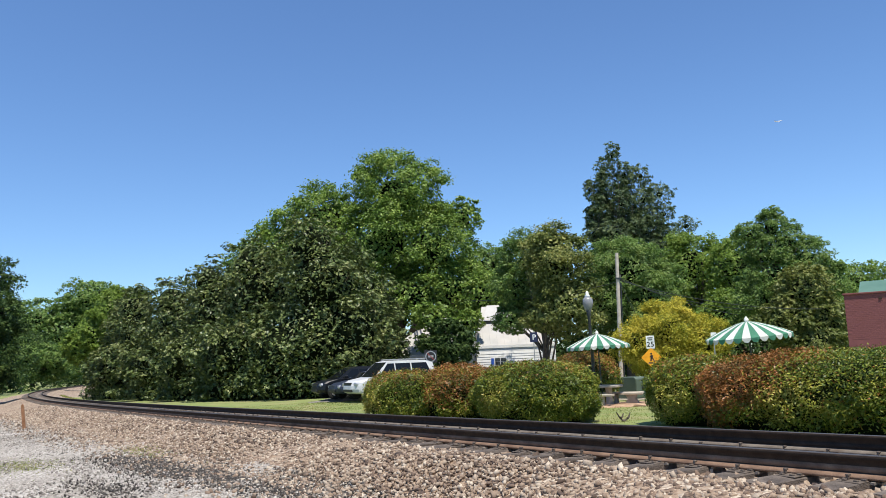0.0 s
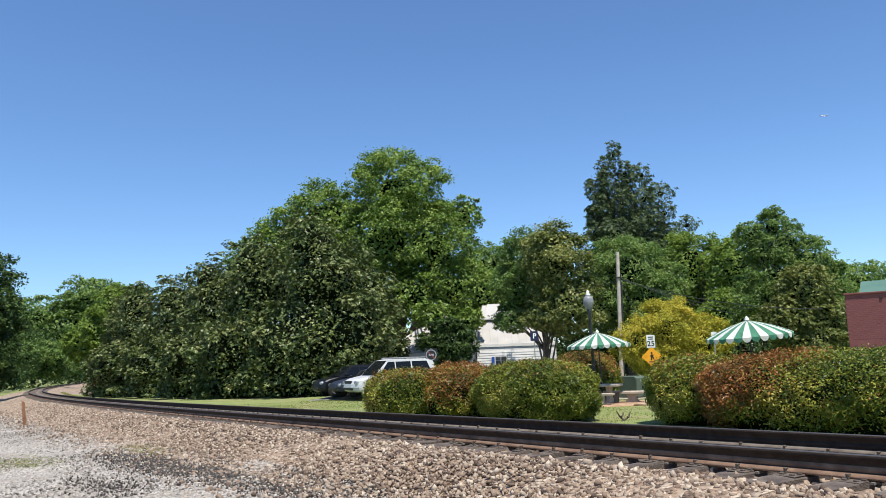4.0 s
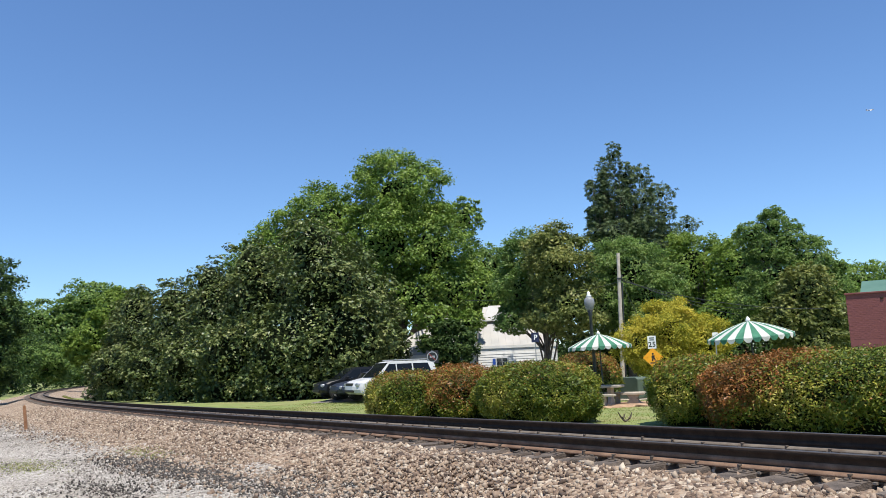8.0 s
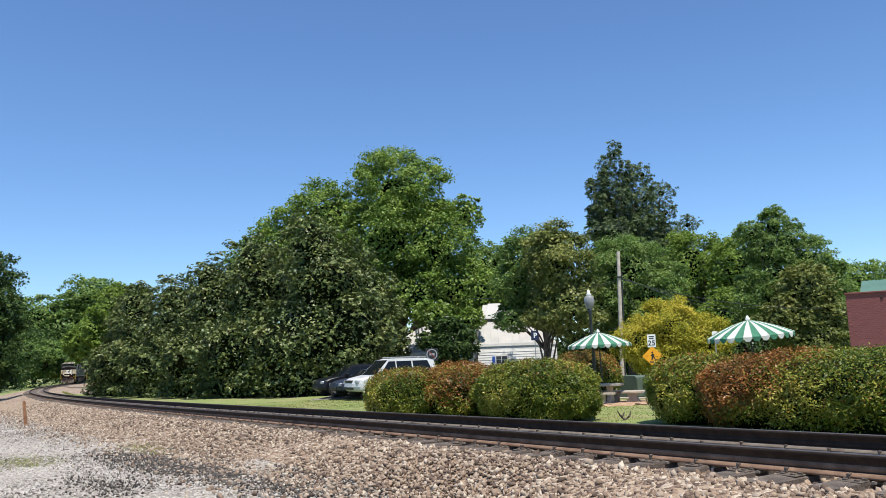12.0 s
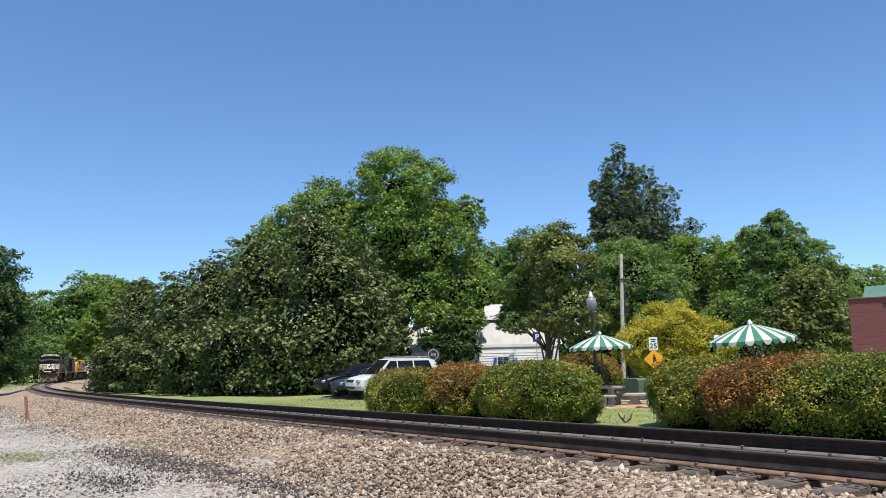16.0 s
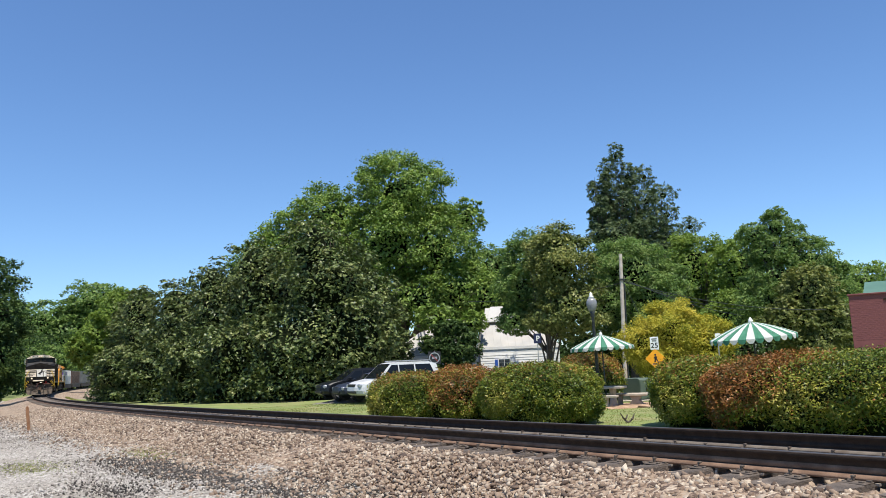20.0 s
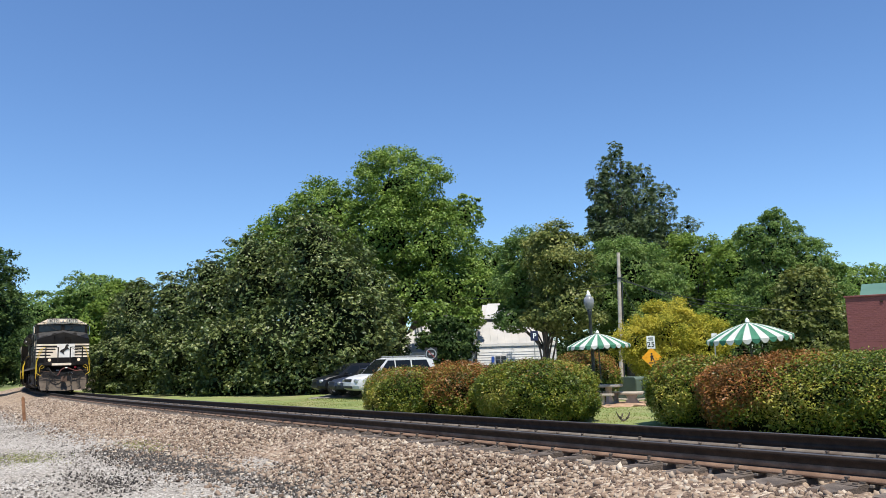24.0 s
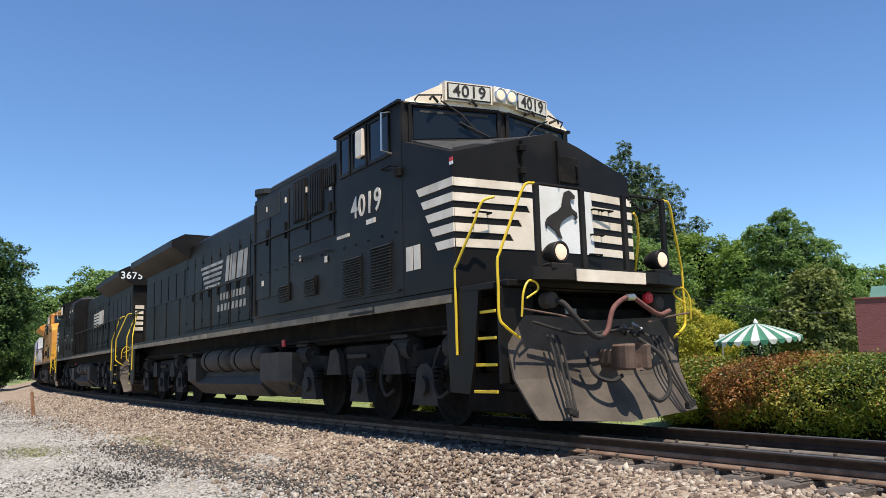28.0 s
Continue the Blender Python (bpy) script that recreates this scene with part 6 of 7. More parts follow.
        bm = tube(B(), curve_pts([(e * 10.3, side * 1.3, 1.12), (e * 10.3, side * 1.5, 1.25), (e * 10.28, side * 1.57, 1.36), (e * 10.28, side * 1.57, 1.7), (e * 10.28, side * 1.57, 2.0), (e * 10.295, side * 1.54, 2.1), (e * 10.37, side * 1.36, 2.58), (e * 10.42, side * 1.24, 2.86), (e * 10.43, side * 1.1, 2.9)], 5), 0.017, 8)
        part("grab_rail", bm, M_YELLOW, ob)


def locomotive(name, label, body, lead, number):
    ob = empty(name)
    tagged(ob, label, "locomotive", "train")
    X = lambda u: 11.15 - u
    # frame and running board
    part("underframe", box(B(), X(21.4), X(1.5), -1.05, 1.05, 1.25, 1.7, 0.02), M_DARK, ob)
    part("running_board", box(B(), X(21.2), X(1.0), -1.55, 1.55, 1.7, 1.78, 0.01), body, ob)
    for side in (-1, 1):
        for k in range(9):
            a, b = 1.85 + k * 2.12, 1.85 + (k + 1) * 2.12 - 0.06
            part("sill_stripe", box(B(), X(b), X(a), side * 1.52, side * 1.565, 1.605, 1.71, 0.004), M_SILL, ob)
    # nose: front corners cut, top falling forward from a centre ridge
    def nose_ring(x, hw, zc, ze, zb=1.78):
        return [(x, -hw, zb), (x, hw, zb), (x, hw, ze), (x, hw * 0.5, (ze + zc) / 2), (x, 0, zc), (x, -hw * 0.5, (ze + zc) / 2), (x, -hw, ze)]
    NU = lambda v: 1.6 + 0.12 * max(0.0, abs(v) - 0.5) / 1.07
    rows = []
    for v in (-1.57, -1.0, -0.5, 0.0, 0.5, 1.0, 1.57):
        q = abs(v) / 1.57
        rows.append([(X(NU(v)), v, 1.78), (X(NU(v) + 0.04), v, 3.88 - 0.42 * q), (X(2.95), v, 4.1 - 0.22 * q), (X(3.3), v, 4.1 - 0.22 * q), (X(3.3), v, 1.78)])
    part("nose", loft(B(), rows), body, ob)
    tops = []
    for v in (-1.45, -0.75, 0, 0.75, 1.45):
        q = abs(v) / 1.57
        tops.append([(X(NU(v) + 0.1), v, 3.888 - 0.42 * q), (X(2.9), v, 4.106 - 0.22 * q), (X(2.9), v, 4.09 - 0.22 * q), (X(NU(v) + 0.1), v, 3.87 - 0.42 * q)])
    part("nose_top", loft(B(), tops), M_SKID if body is M_BLACK else body, ob)
    # cab shell with a raked windscreen and a peaked roof
    def cab_ring(x, hw, eave, top, zb):
        return [(x, -hw, zb), (x, hw, zb), (x, hw, eave), (x, hw * 0.62, top), (x, -hw * 0.62, top), (x, -hw, eave)]
    part("cab", loft(B(), [cab_ring(X(5.15), 1.575, 4.5, 4.76, 1.78), cab_ring(X(3.3), 1.575, 4.5, 4.76, 1.78), cab_ring(X(3.02), 1.575, 4.48, 4.56, 1.78)]), body, ob)
    CU = lambda v: 2.66 + 0.3 * abs(v) / 1.5            # the cab front bows out at its middle
    for side in (-1, 1):
        bm = loft(B(), [[(X(CU(v)), side * v, 4.47), (X(CU(v) + 0.02), side * v, zt), (X(3.4), side * v, zt), (X(3.4), side * v, 4.47)] for v, zt in ((0.0, 4.79), (0.95, 4.79), (1.52, 4.5))])
        part("roof_front", bm, M_CREAM if body is M_BLACK else body, ob, "white cab roof front")
        bm = loft(B(), [[(X(CU(v) + 0.03), side * v, 3.86), (X(CU(v) + 0.06), side * v, 4.48), (X(3.4), side * v, 4.48), (X(3.4), side * v, 3.86)] for v in (0.0, 1.56)])
        part("cab_front", bm, body, ob)
        def on_front(v, z, out):
            return (X(CU(v) + 0.03 - out), side * v, z)
        def panel(v0, v1, z00, z01, z10, z11, near, far):
            return loft(B(), [[on_front(v0, z00, far), on_front(v1, z10, far), on_front(v1, z11, far), on_front(v0, z01, far)], [on_front(v0, z00, near), on_front(v1, z10, near), on_front(v1, z11, near), on_front(v0, z01, near)]])
        b = part("number_board", panel(0.22, 0.96, 4.53, 4.81, 4.53, 4.81, -0.05, 0.09), M_CREAM if body is M_BLACK else body, ob)
        part("board_rim", panel(0.25, 0.93, 4.55, 4.79, 4.55, 4.79, 0.08, 0.1), M_RUBBER, b)
        part("board_face", panel(0.27, 0.91, 4.57, 4.77, 4.57, 4.77, 0.08, 0.106), M_BOARD, b)
        if lead:
            tilt = math.atan2(0.3, 1.5) * side
            m = Matrix((( -math.sin(tilt), 0, math.cos(tilt), X(CU(0.59) + 0.03 - 0.109)), (math.cos(tilt), 0, math.sin(tilt), side * 0.59), (0, 1, 0, 4.67), (0, 0, 0, 1)))
            letters("board_number", number, 0.25, m, M_RUBBER, b)
        hl = part("headlight", lathe(B(), [(0.09, -0.12), (0.105, 0.0), (0.1, 0.03), (0.085, 0.02)], 18, Matrix.Translation((X(2.6), side * 0.105, 4.68)) @ Matrix.Rotation(math.pi / 2, 4, "Y")), M_CHROME, ob, "", True)
        part("lens", lathe(B(), [(0.085, 0.0), (0.07, 0.015), (0.02, 0.022)], 16, Matrix.Translation((X(2.59), side * 0.105, 4.68)) @ Matrix.Rotation(math.pi / 2, 4, "Y")), M_BEAM, hl, "glowing lamp")
        part("headlight_box", box(B(), X(2.72), X(2.6), side * 0.0, side * 0.215, 4.56, 4.8, 0.01), M_CREAM if body is M_BLACK else body, ob)
        w = part("windscreen", panel(0.12, 1.4, 4.08, 4.42, 3.95, 4.4, -0.02, 0.006), M_CABGLASS, ob)
        bm = B()
        rim = [on_front(0.08, 4.04, 0.01), on_front(1.45, 3.9, 0.01), on_front(1.45, 4.44, 0.01), on_front(0.08, 4.46, 0.01)]
        for a, q in zip(rim, rim[1:] + rim[:1]):
            tube(bm, [a, q], 0.03, 6)
        part("windscreen_frame", bm, body, w)
        bm = tube(B(), [on_front(1.0, 4.52, 0.05), on_front(0.7, 4.36, 0.05), on_front(0.45, 4.12, 0.05)], 0.012, 5)
        tube(bm, [on_front(0.72, 4.24, 0.045), on_front(0.25, 4.06, 0.045)], 0.014, 5)
        part("wiper", bm, M_RUBBER, w)
        part("sun_visor", panel(0.25, 1.3, 4.36, 4.4, 4.34, 4.38, 0.0, 0.012), M_GRIME, w)
        for v in (0.45, 1.05):
            bm = tube(B(), [on_front(v, 4.5, 0.05), on_front(v + 0.12, 4.56, 0.12), on_front(v + 0.16, 4.5, 0.12)], 0.02, 6)
            part("wiper_motor", bm, M_RUBBER, ob)
        part("roof_grab", tube(B(), [on_front(1.38, 4.5, 0.0), on_front(1.36, 4.56, 0.08), on_front(1.0, 4.6, 0.08), on_front(0.98, 4.56, 0.0)], 0.013, 5), M_RUBBER, ob)
        # cab side windows
        for a, b in ((3.35, 4.0), (4.05, 4.55), (4.62, 5.0)):
            w = part("cab_window", box(B(), X(b), X(a), side * 1.55, side * 1.582, 3.82, 4.4, 0.01), M_CABGLASS, ob)
            bm = B()
            for q in ((b, b - 0.04, 3.8, 4.42), (a + 0.04, a, 3.8, 4.42), (b, a, 3.78, 3.83), (b, a, 4.39, 4.43)):
                box(bm, X(q[0]), X(q[1]), side * 1.57, side * 1.6, q[2], q[3])
            part("window_frame", bm, body, w)
        part("wind_deflector", box(B(), X(4.3), X(4.08), side * 1.6, side * 1.66, 3.95, 4.36, 0.01), M_CREAM, ob)
        part("mirror_arm", tube(B(), [(X(3.3), side * 1.58, 4.4), (X(3.3), side * 1.74, 4.36), (X(3.3), side * 1.74, 3.82), (X(3.3), side * 1.58, 3.8)], 0.016, 6), M_CHROME, ob)
        part("drip_rail", box(B(), X(5.15), X(3.0), side * 1.57, side * 1.63, 4.46, 4.5), body, ob)
    # equipment cabinet behind the cab
    part("equipment_cabinet", loft(B(), [cab_ring(X(9.15), 1.54, 4.2, 4.42, 1.78), cab_ring(X(5.17), 1.54, 4.2, 4.42, 1.78)]), body, ob)
    part("inner_block", box(B(), X(9.0), X(5.0), -1.3, 1.3, 4.3, 4.5, 0.06), M_ROOF, ob)
    for side in (-1, 1):
        for a in (5.3, 6.28, 7.26, 8.24):
            d = part("cabinet_door", box(B(), X(a + 0.92), X(a), side * 1.53, side * 1.56, 2.95 if a < 7 else 2.2, 4.12, 0.012), body, ob)
            part("door_latch", box(B(), X(a + 0.14), X(a + 0.1), side * 1.56, side * 1.59, 3.2, 3.5, 0.005), M_DARK, d)
            part("door_latch", box(B(), X(a + 0.14), X(a + 0.1), side * 1.56, side * 1.585, 3.85, 3.95, 0.004), M_CREAM, d)
        for a, z, w in ((5.6, 2.6, 0.05), (6.7, 2.75, 0.04), (8.6, 2.5, 0.05), (7.0, 3.7, 0.04), (5.42, 3.75, 0.05)):
            part("placard", box(B(), X(a + w), X(a - w), side * 1.56, side * 1.567, z - 0.05, z + 0.05), M_CREAM if body is M_BLACK else M_BLACK, ob)
        part("grab_iron", tube(B(), [(X(5.5), side * 1.55, 2.72), (X(5.5), side * 1.62, 2.74), (X(6.9), side * 1.62, 2.74), (X(6.9), side * 1.55, 2.72)], 0.013, 6), M_BLACK, ob)
        part("conduit", tube(B(), [(X(9.05), side * 1.56, 1.9), (X(9.05), side * 1.56, 4.1)], 0.03, 6), M_BLACK, ob)
        part("grille_recess", box(B(), X(8.95), X(7.7), side * 1.55, side * 1.572, 3.72, 4.12, 0.006), M_ROOF, ob)
        for a, b, z0, z1, n in ((3.32, 4.02, 1.92, 2.56, 15), (4.25, 4.95, 1.92, 2.5, 15), (6.0, 6.5, 2.1, 2.36, 6), (7.2, 7.75, 2.1, 2.36, 6)):
            lv = part("louvre_panel", box(B(), X(b), X(a), side * 1.55, side * 1.582, z0 - 0.03, z1 + 0.03, 0.004), M_BLACK if body is M_BLACK else M_DARK, ob)
            for k in range(n):
                z = z0 + (z1 - z0) * (k + 0.5) / n
                part("louvre", prism(B(), [(side * 1.58, z - 0.006), (side * 1.625, z - 0.018), (side * 1.625, z - 0.008), (side * 1.58, z + 0.012)], X(b) + 0.03, X(a) - 0.03, "x"), M_ROOF, lv)
        for a, b, z0, z1, n in ((5.72, 6.22, 3.42, 4.1, 7), (6.42, 6.98, 3.42, 4.1, 8), (5.2, 5.62, 3.78, 4.06, 5)):
            lv = part("air_intake", box(B(), X(b), X(a), side * 1.55, side * 1.578, z0 - 0.03, z1 + 0.03, 0.004), M_DARK, ob)
            for k in range(n):
                u = X(b) + (b - a) * (k + 0.5) / n
                part("upright_slat", box(B(), u - 0.014, u + 0.014, side * 1.578, side * 1.6, z0, z1), M_BLACK if body is M_BLACK else M_DARK, lv)
        part("drip_ledge", box(B(), X(9.1), X(5.2), side * 1.555, side * 1.6, 3.3, 3.325), body, ob)
        part("drip_ledge", box(B(), X(9.1), X(3.1), side * 1.575, side * 1.6, 1.86, 1.885), body, ob)
        for k in range(14):
            part("rivet", box(B(), X(3.2 + 0.42 * k) - 0.015, X(3.2 + 0.42 * k) + 0.015, side * 1.575, side * 1.592, 2.66, 2.69), M_DARK, ob)
        part("grab_iron", tube(B(), [(X(3.2), side * 1.575, 3.6), (X(3.2), side * 1.65, 3.6), (X(3.48), side * 1.65, 3.6), (X(3.48), side * 1.575, 3.6)], 0.013, 6), M_DARK, ob)
        part("marker_lamp", box(B(), X(3.14), X(3.02), side * 1.575, side * 1.63, 3.42, 3.54, 0.01), M_DARK, ob)
        part("battery_label", box(B(), X(2.72), X(2.55), side * 1.58, side * 1.586, 2.1, 2.42), M_CREAM, ob)
        part("battery_label", box(B(), X(2.92), X(2.75), side * 1.58, side * 1.586, 2.1, 2.42), M_CREAM, ob)
    # long hood
    def hood_ring(x, hw, eave, top):
        return [(x, -hw, 1.78), (x, hw, 1.78), (x, hw, eave), (x, hw * 0.72, top), (x, -hw * 0.72, top), (x, -hw, eave)]
    part("long_hood", loft(B(), [hood_ring(X(16.2), 1.03, 4.22, 4.42), hood_ring(X(9.1), 1.03, 4.22, 4.42)]), body, ob)
    for side in (-1, 1):
        for k in range(9):
            a = 9.35 + 0.75 * k
            d = part("hood_door", box(B(), X(a + 0.7), X(a), side * 1.02, side * 1.05, 1.95, 3.85, 0.012), body, ob)
            part("door_latch", box(B(), X(a + 0.12), X(a + 0.07), side * 1.05, side * 1.085, 2.7, 2.95, 0.005), M_DARK, d)
            for z in (2.15, 2.9, 3.65):
                part("hinge", box(B(), X(a + 0.72), X(a + 0.64), side * 1.05, side * 1.072, z - 0.04, z + 0.04, 0.006), M_DARK, d)
    part("exhaust_stack", lathe(B(), [(0.3, 4.3), (0.3, 5.06), (0.36, 5.1), (0.36, 5.22), (0.28, 5.22), (0.26, 4.9)], 18, Matrix.Translation((X(12.5), 0, 0))), M_ROOF, ob)
    # radiator with its overhanging wings
    part("radiator_body", box(B(), X(21.2), X(16.2), -1.03, 1.03, 1.78, 4.2, 0.03), body, ob)
    part("radiator_wing", prism(B(), [(-1.03, 3.92), (1.03, 3.92), (1.55, 4.22), (1.55, 4.4), (1.2, 4.58), (-1.2, 4.58), (-1.55, 4.4), (-1.55, 4.22)], X(21.3), X(15.9), "x"), body, ob)
    for side in (-1, 1):
        for k in range(5):
            a = 16.4 + 0.92 * k
            part("radiator_grille", box(B(), X(a + 0.82), X(a), side * 1.03, side * 1.05, 2.9, 3.68, 0.01), M_ROOF, ob)
        rail = tube(B(), curve_pts([(X(9.3), side * 1.5, 2.75), (X(15), side * 1.5, 2.75), (X(20.9), side * 1.5, 2.75), (X(21.3), side * 1.45, 2.6)], 4), 0.02, 6)
        part("hand_rail", rail, M_BLACK, ob)
        for k in range(9):
            a = 9.4 + 1.42 * k
            part("rail_post", tube(B(), [(X(a), side * 1.5, 1.76), (X(a), side * 1.5, 2.75)], 0.02, 6), M_BLACK, ob)
    # tank between the trucks, with air reservoirs on it
    tank = [(-1.45, 0.62), (-1.05, 0.3), (1.05, 0.3), (1.45, 0.62), (1.45, 1.16), (-1.45, 1.16)]
    part("fuel_tank", prism(B(), [(-1.44, 0.55), (-1.2, 0.3), (1.2, 0.3), (1.44, 0.55), (1.2, 0.72), (1.0, 1.2), (-1.0, 1.2), (-1.2, 0.72)], X(13.6), X(9.0), "x"), M_GRIME, ob)
    part("fuel_tank", loft(B(), [[(X(9.0) + 0.0, y, z) for y, z in tank], [(X(8.0), y, z) for y, z in tank], [(X(7.55), y * 0.94, max(z, 0.4) if z < 1 else z - 0.02) for y, z in tank]]), M_GRIME, ob)
    part("fuel_tank", prism(B(), tank, X(14.3), X(13.6), "x"), M_GRIME, ob)
    for side in (-1, 1):
        for a in (9.15, 11.4):
            p = Matrix.Translation((X(a + 2.1), side * 1.16, 1.08)) @ Matrix.Rotation(math.pi / 2, 4, "Y")
            t = part("air_reservoir", lathe(B(), [(0.08, 0.0), (0.22, 0.08), (0.26, 0.2), (0.26, 1.9), (0.22, 2.02), (0.08, 2.1)], 18, p), M_GRIME, ob, "", True)
            for q in (0.5, 1.6):
                part("strap", lathe(B(), [(0.268, 0), (0.275, 0.0), (0.275, 0.05), (0.268, 0.05)], 18, Matrix.Translation((X(a + q), side * 1.16, 1.08)) @ Matrix.Rotation(math.pi / 2, 4, "Y")), M_DARK, t)
        part("filler_cap", tube(B(), [(X(8.3), side * 1.2, 1.16), (X(8.3), side * 1.3, 1.32)], [0.09, 0.06], 10), M_DARK, ob)
        part("filler_flag", box(B(), X(8.25), X(8.1), side * 1.26, side * 1.3, 1.26, 1.4, 0.01), M_REDPAINT, ob)
        part("pipe_run", tube(B(), [(X(2.2), side * 1.2, 1.36), (X(8), side * 1.25, 1.32), (X(20), side * 1.2, 1.34)], 0.03, 6), M_DARK, ob)
    for c in (6.2, -6.5):
        loco_truck(ob, c)
    loco_pilot(ob, 1)
    loco_pilot(ob, -1)
    # plain dark blocks added in place of the shade under the frame
    part("end_shade", box(B(), 8.7, 10.0, -0.95, 0.95, 0.22, 0.95, 0.03), M_DARK, ob)
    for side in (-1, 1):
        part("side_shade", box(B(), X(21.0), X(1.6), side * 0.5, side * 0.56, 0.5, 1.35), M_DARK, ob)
    # front of the nose: ditch lights, deck edge, rails, stripes
    part("front_deck", box(B(), X(1.75), X(0.85), -1.45, 1.45, 1.72, 1.8, 0.01), body, ob)
    part("anticlimber", prism(B(), [(X(1.2), -1.4), (X(0.62), -1.25), (X(0.5), -0.7), (X(0.48), 0.0), (X(0.5), 0.7), (X(0.62), 1.25), (X(1.2), 1.4)], 1.78, 1.92, "z"), body, ob)
    part("deck_stripe", box(B(), X(0.482), X(0.468), -0.72, 0.42, 1.76, 1.9), M_CREAM, ob)
    part("deck_stripe", box(B(), X(1.18), X(1.165), 1.2, 1.36, 1.72, 1.86), M_CREAM, ob)
    for side in (-1, 1):
        d = part("ditch_light", lathe(B(), [(0.08, -0.2), (0.12, -0.1), (0.128, 0.05), (0.1, 0.06), (0.095, 0.02)], 18, Matrix.Translation((X(0.62), side * 0.86, 2.1)) @ Matrix.Rotation(math.pi / 2, 4, "Y")), M_BLACK, ob, "", True)
        part("lens", lathe(B(), [(0.094, 0.0), (0.08, 0.022), (0.02, 0.034)], 16, Matrix.Translation((X(0.58), side * 0.86, 2.1)) @ Matrix.Rotation(math.pi / 2, 4, "Y")), M_BEAM, d)
        part("lamp_bracket", box(B(), X(0.85), X(0.55), side * 0.7, side * 1.02, 1.9, 1.97, 0.01), M_BLACK, ob)
        for y in (0.36, 1.08):
            part("rail_post", box(B(), X(0.75), X(0.69), side * y - 0.035, side * y + 0.035, 1.9, 2.9, 0.008), M_BLACK, ob)
        part("front_rail", tube(B(), [(X(0.72), side * 0.36, 2.9), (X(0.72), side * 1.08, 2.9)], 0.022, 6), M_BLACK, ob)
    if body is M_BLACK:
        back = lambda v, z: 0.04 * (z - 1.78) / (2.1 - 0.27 * abs(v))
        def strip(v0, v1, z0, z1, slant, out=0.012):
            """A painted strip that lies on the nose between two widths."""
            cut = [v0] + [v for v in (sorted((0.5, -0.5), reverse=v1 < v0)) if min(v0, v1) < v < max(v0, v1)] + [v1]
            rings = []
            for v in cut:
                sl = slant if v == v1 else 0.0
                rings.append([(X(NU(v) + back(v, z0) - out), v, z0), (X(NU(v + sl) + back(v, z1) - out), v + sl, z1), (X(NU(v + sl) + 0.04), v + sl, z1), (X(NU(v) + 0.04), v, z0)])
            return loft(B(), rings)
        for k in range(5):
            z = 3.14 - 0.19 * k
            for side in (-1, 1):
                inner = 0.36 if side < 0 else 0.69
                part("nose_stripe", strip(side * 1.56, side * inner, z - 0.105, z, 0.0), M_CREAM, ob, "cream nose stripe")
                end = 2.62 - 0.11 * k
                part("nose_stripe", prism(B(), [(X(1.735), z - 0.105), (X(1.735), z), (X(end), z), (X(end - 0.07), z - 0.105)], side * 1.565, side * 1.586), M_CREAM, ob)
        part("nose_panel", strip(0.7, -0.37, 2.275, 3.14, 0.0, 0.009), M_NOSEWHITE, ob, "plain cream nose panel")
        for k, reach in ((1, 0.44), (2, 0.58), (3, 0.72)):
            part("nose_stripe", strip(-0.37, -reach, 2.95 - 0.19 * k, 3.035 - 0.19 * k, -0.05, 0.012), M_CREAM, ob)
        horse = [(0.237, 3.118), (0.279, 3.099), (0.343, 3.049), (0.335, 3.01), (0.271, 3.023), (0.254, 2.944), (0.279, 2.872), (0.364, 2.826), (0.377, 2.754), (0.326, 2.721), (0.347, 2.78), (0.288, 2.8), (0.203, 2.754), (0.11, 2.701), (0.059, 2.649), (0.033, 2.576), (0.059, 2.511), (0.084, 2.458), (0.025, 2.471), (-0.026, 2.544), (-0.102, 2.59), (-0.17, 2.636), (-0.183, 2.576), (-0.204, 2.649), (-0.17, 2.714), (-0.102, 2.76), (0.025, 2.826), (0.093, 2.885), (0.118, 2.984), (0.152, 3.082)]
        part("nose_emblem", prism(B(), horse, X(1.6), X(1.585), "x"), M_RUBBER, ob, "plain black emblem shape")
    else:
        for k in range(3):
            part("nose_stripe", box(B(), X(1.62), X(1.58), -0.5, 0.5, 2.3 + 0.3 * k, 2.42 + 0.3 * k), M_BLACK, ob)
    door = part("nose_door", box(B(), X(1.64), X(1.6), 0.1, 0.46, 3.22, 3.58, 0.01), M_DARK, ob)
    part("door_handle", tube(B(), [(X(1.6), 0.4, 3.3), (X(1.57), 0.4, 3.32), (X(1.57), 0.4, 3.45), (X(1.6), 0.4, 3.47)], 0.014, 6), M_DARK, door)
    for y, z in ((0.9, 2.9), (1.05, 2.9), (0.85, 2.55), (-1.1, 2.7), (0.8, 2.28)):
        part("grab_iron", tube(B(), [(X(1.68), y, z), (X(1.58), y, z), (X(1.58), y - 0.22, z), (X(1.68), y - 0.22, z)], 0.013, 6), M_DARK, ob)
    sag = curve_pts([(X(0.74), -0.86, 1.56), (X(0.6), -0.82, 1.5), (X(0.5), -0.7, 1.3), (X(0.46), -0.48, 1.12), (X(0.45), -0.31, 1.18), (X(0.46), -0.17, 1.46), (X(0.48), 0.13, 1.6), (X(0.52), 0.42, 1.5), (X(0.56), 0.72, 1.4), (X(0.68), 1.05, 1.46)], 6)
    part("mu_cable", tube(B(), sag[:22], 0.034, 9), M_RUBBER, ob, "black rubber jumper hose", True)
    part("mu_cable", tube(B(), sag[21:], 0.031, 9), M_HOSE, ob, "sagging red-brown jumper hose", True)
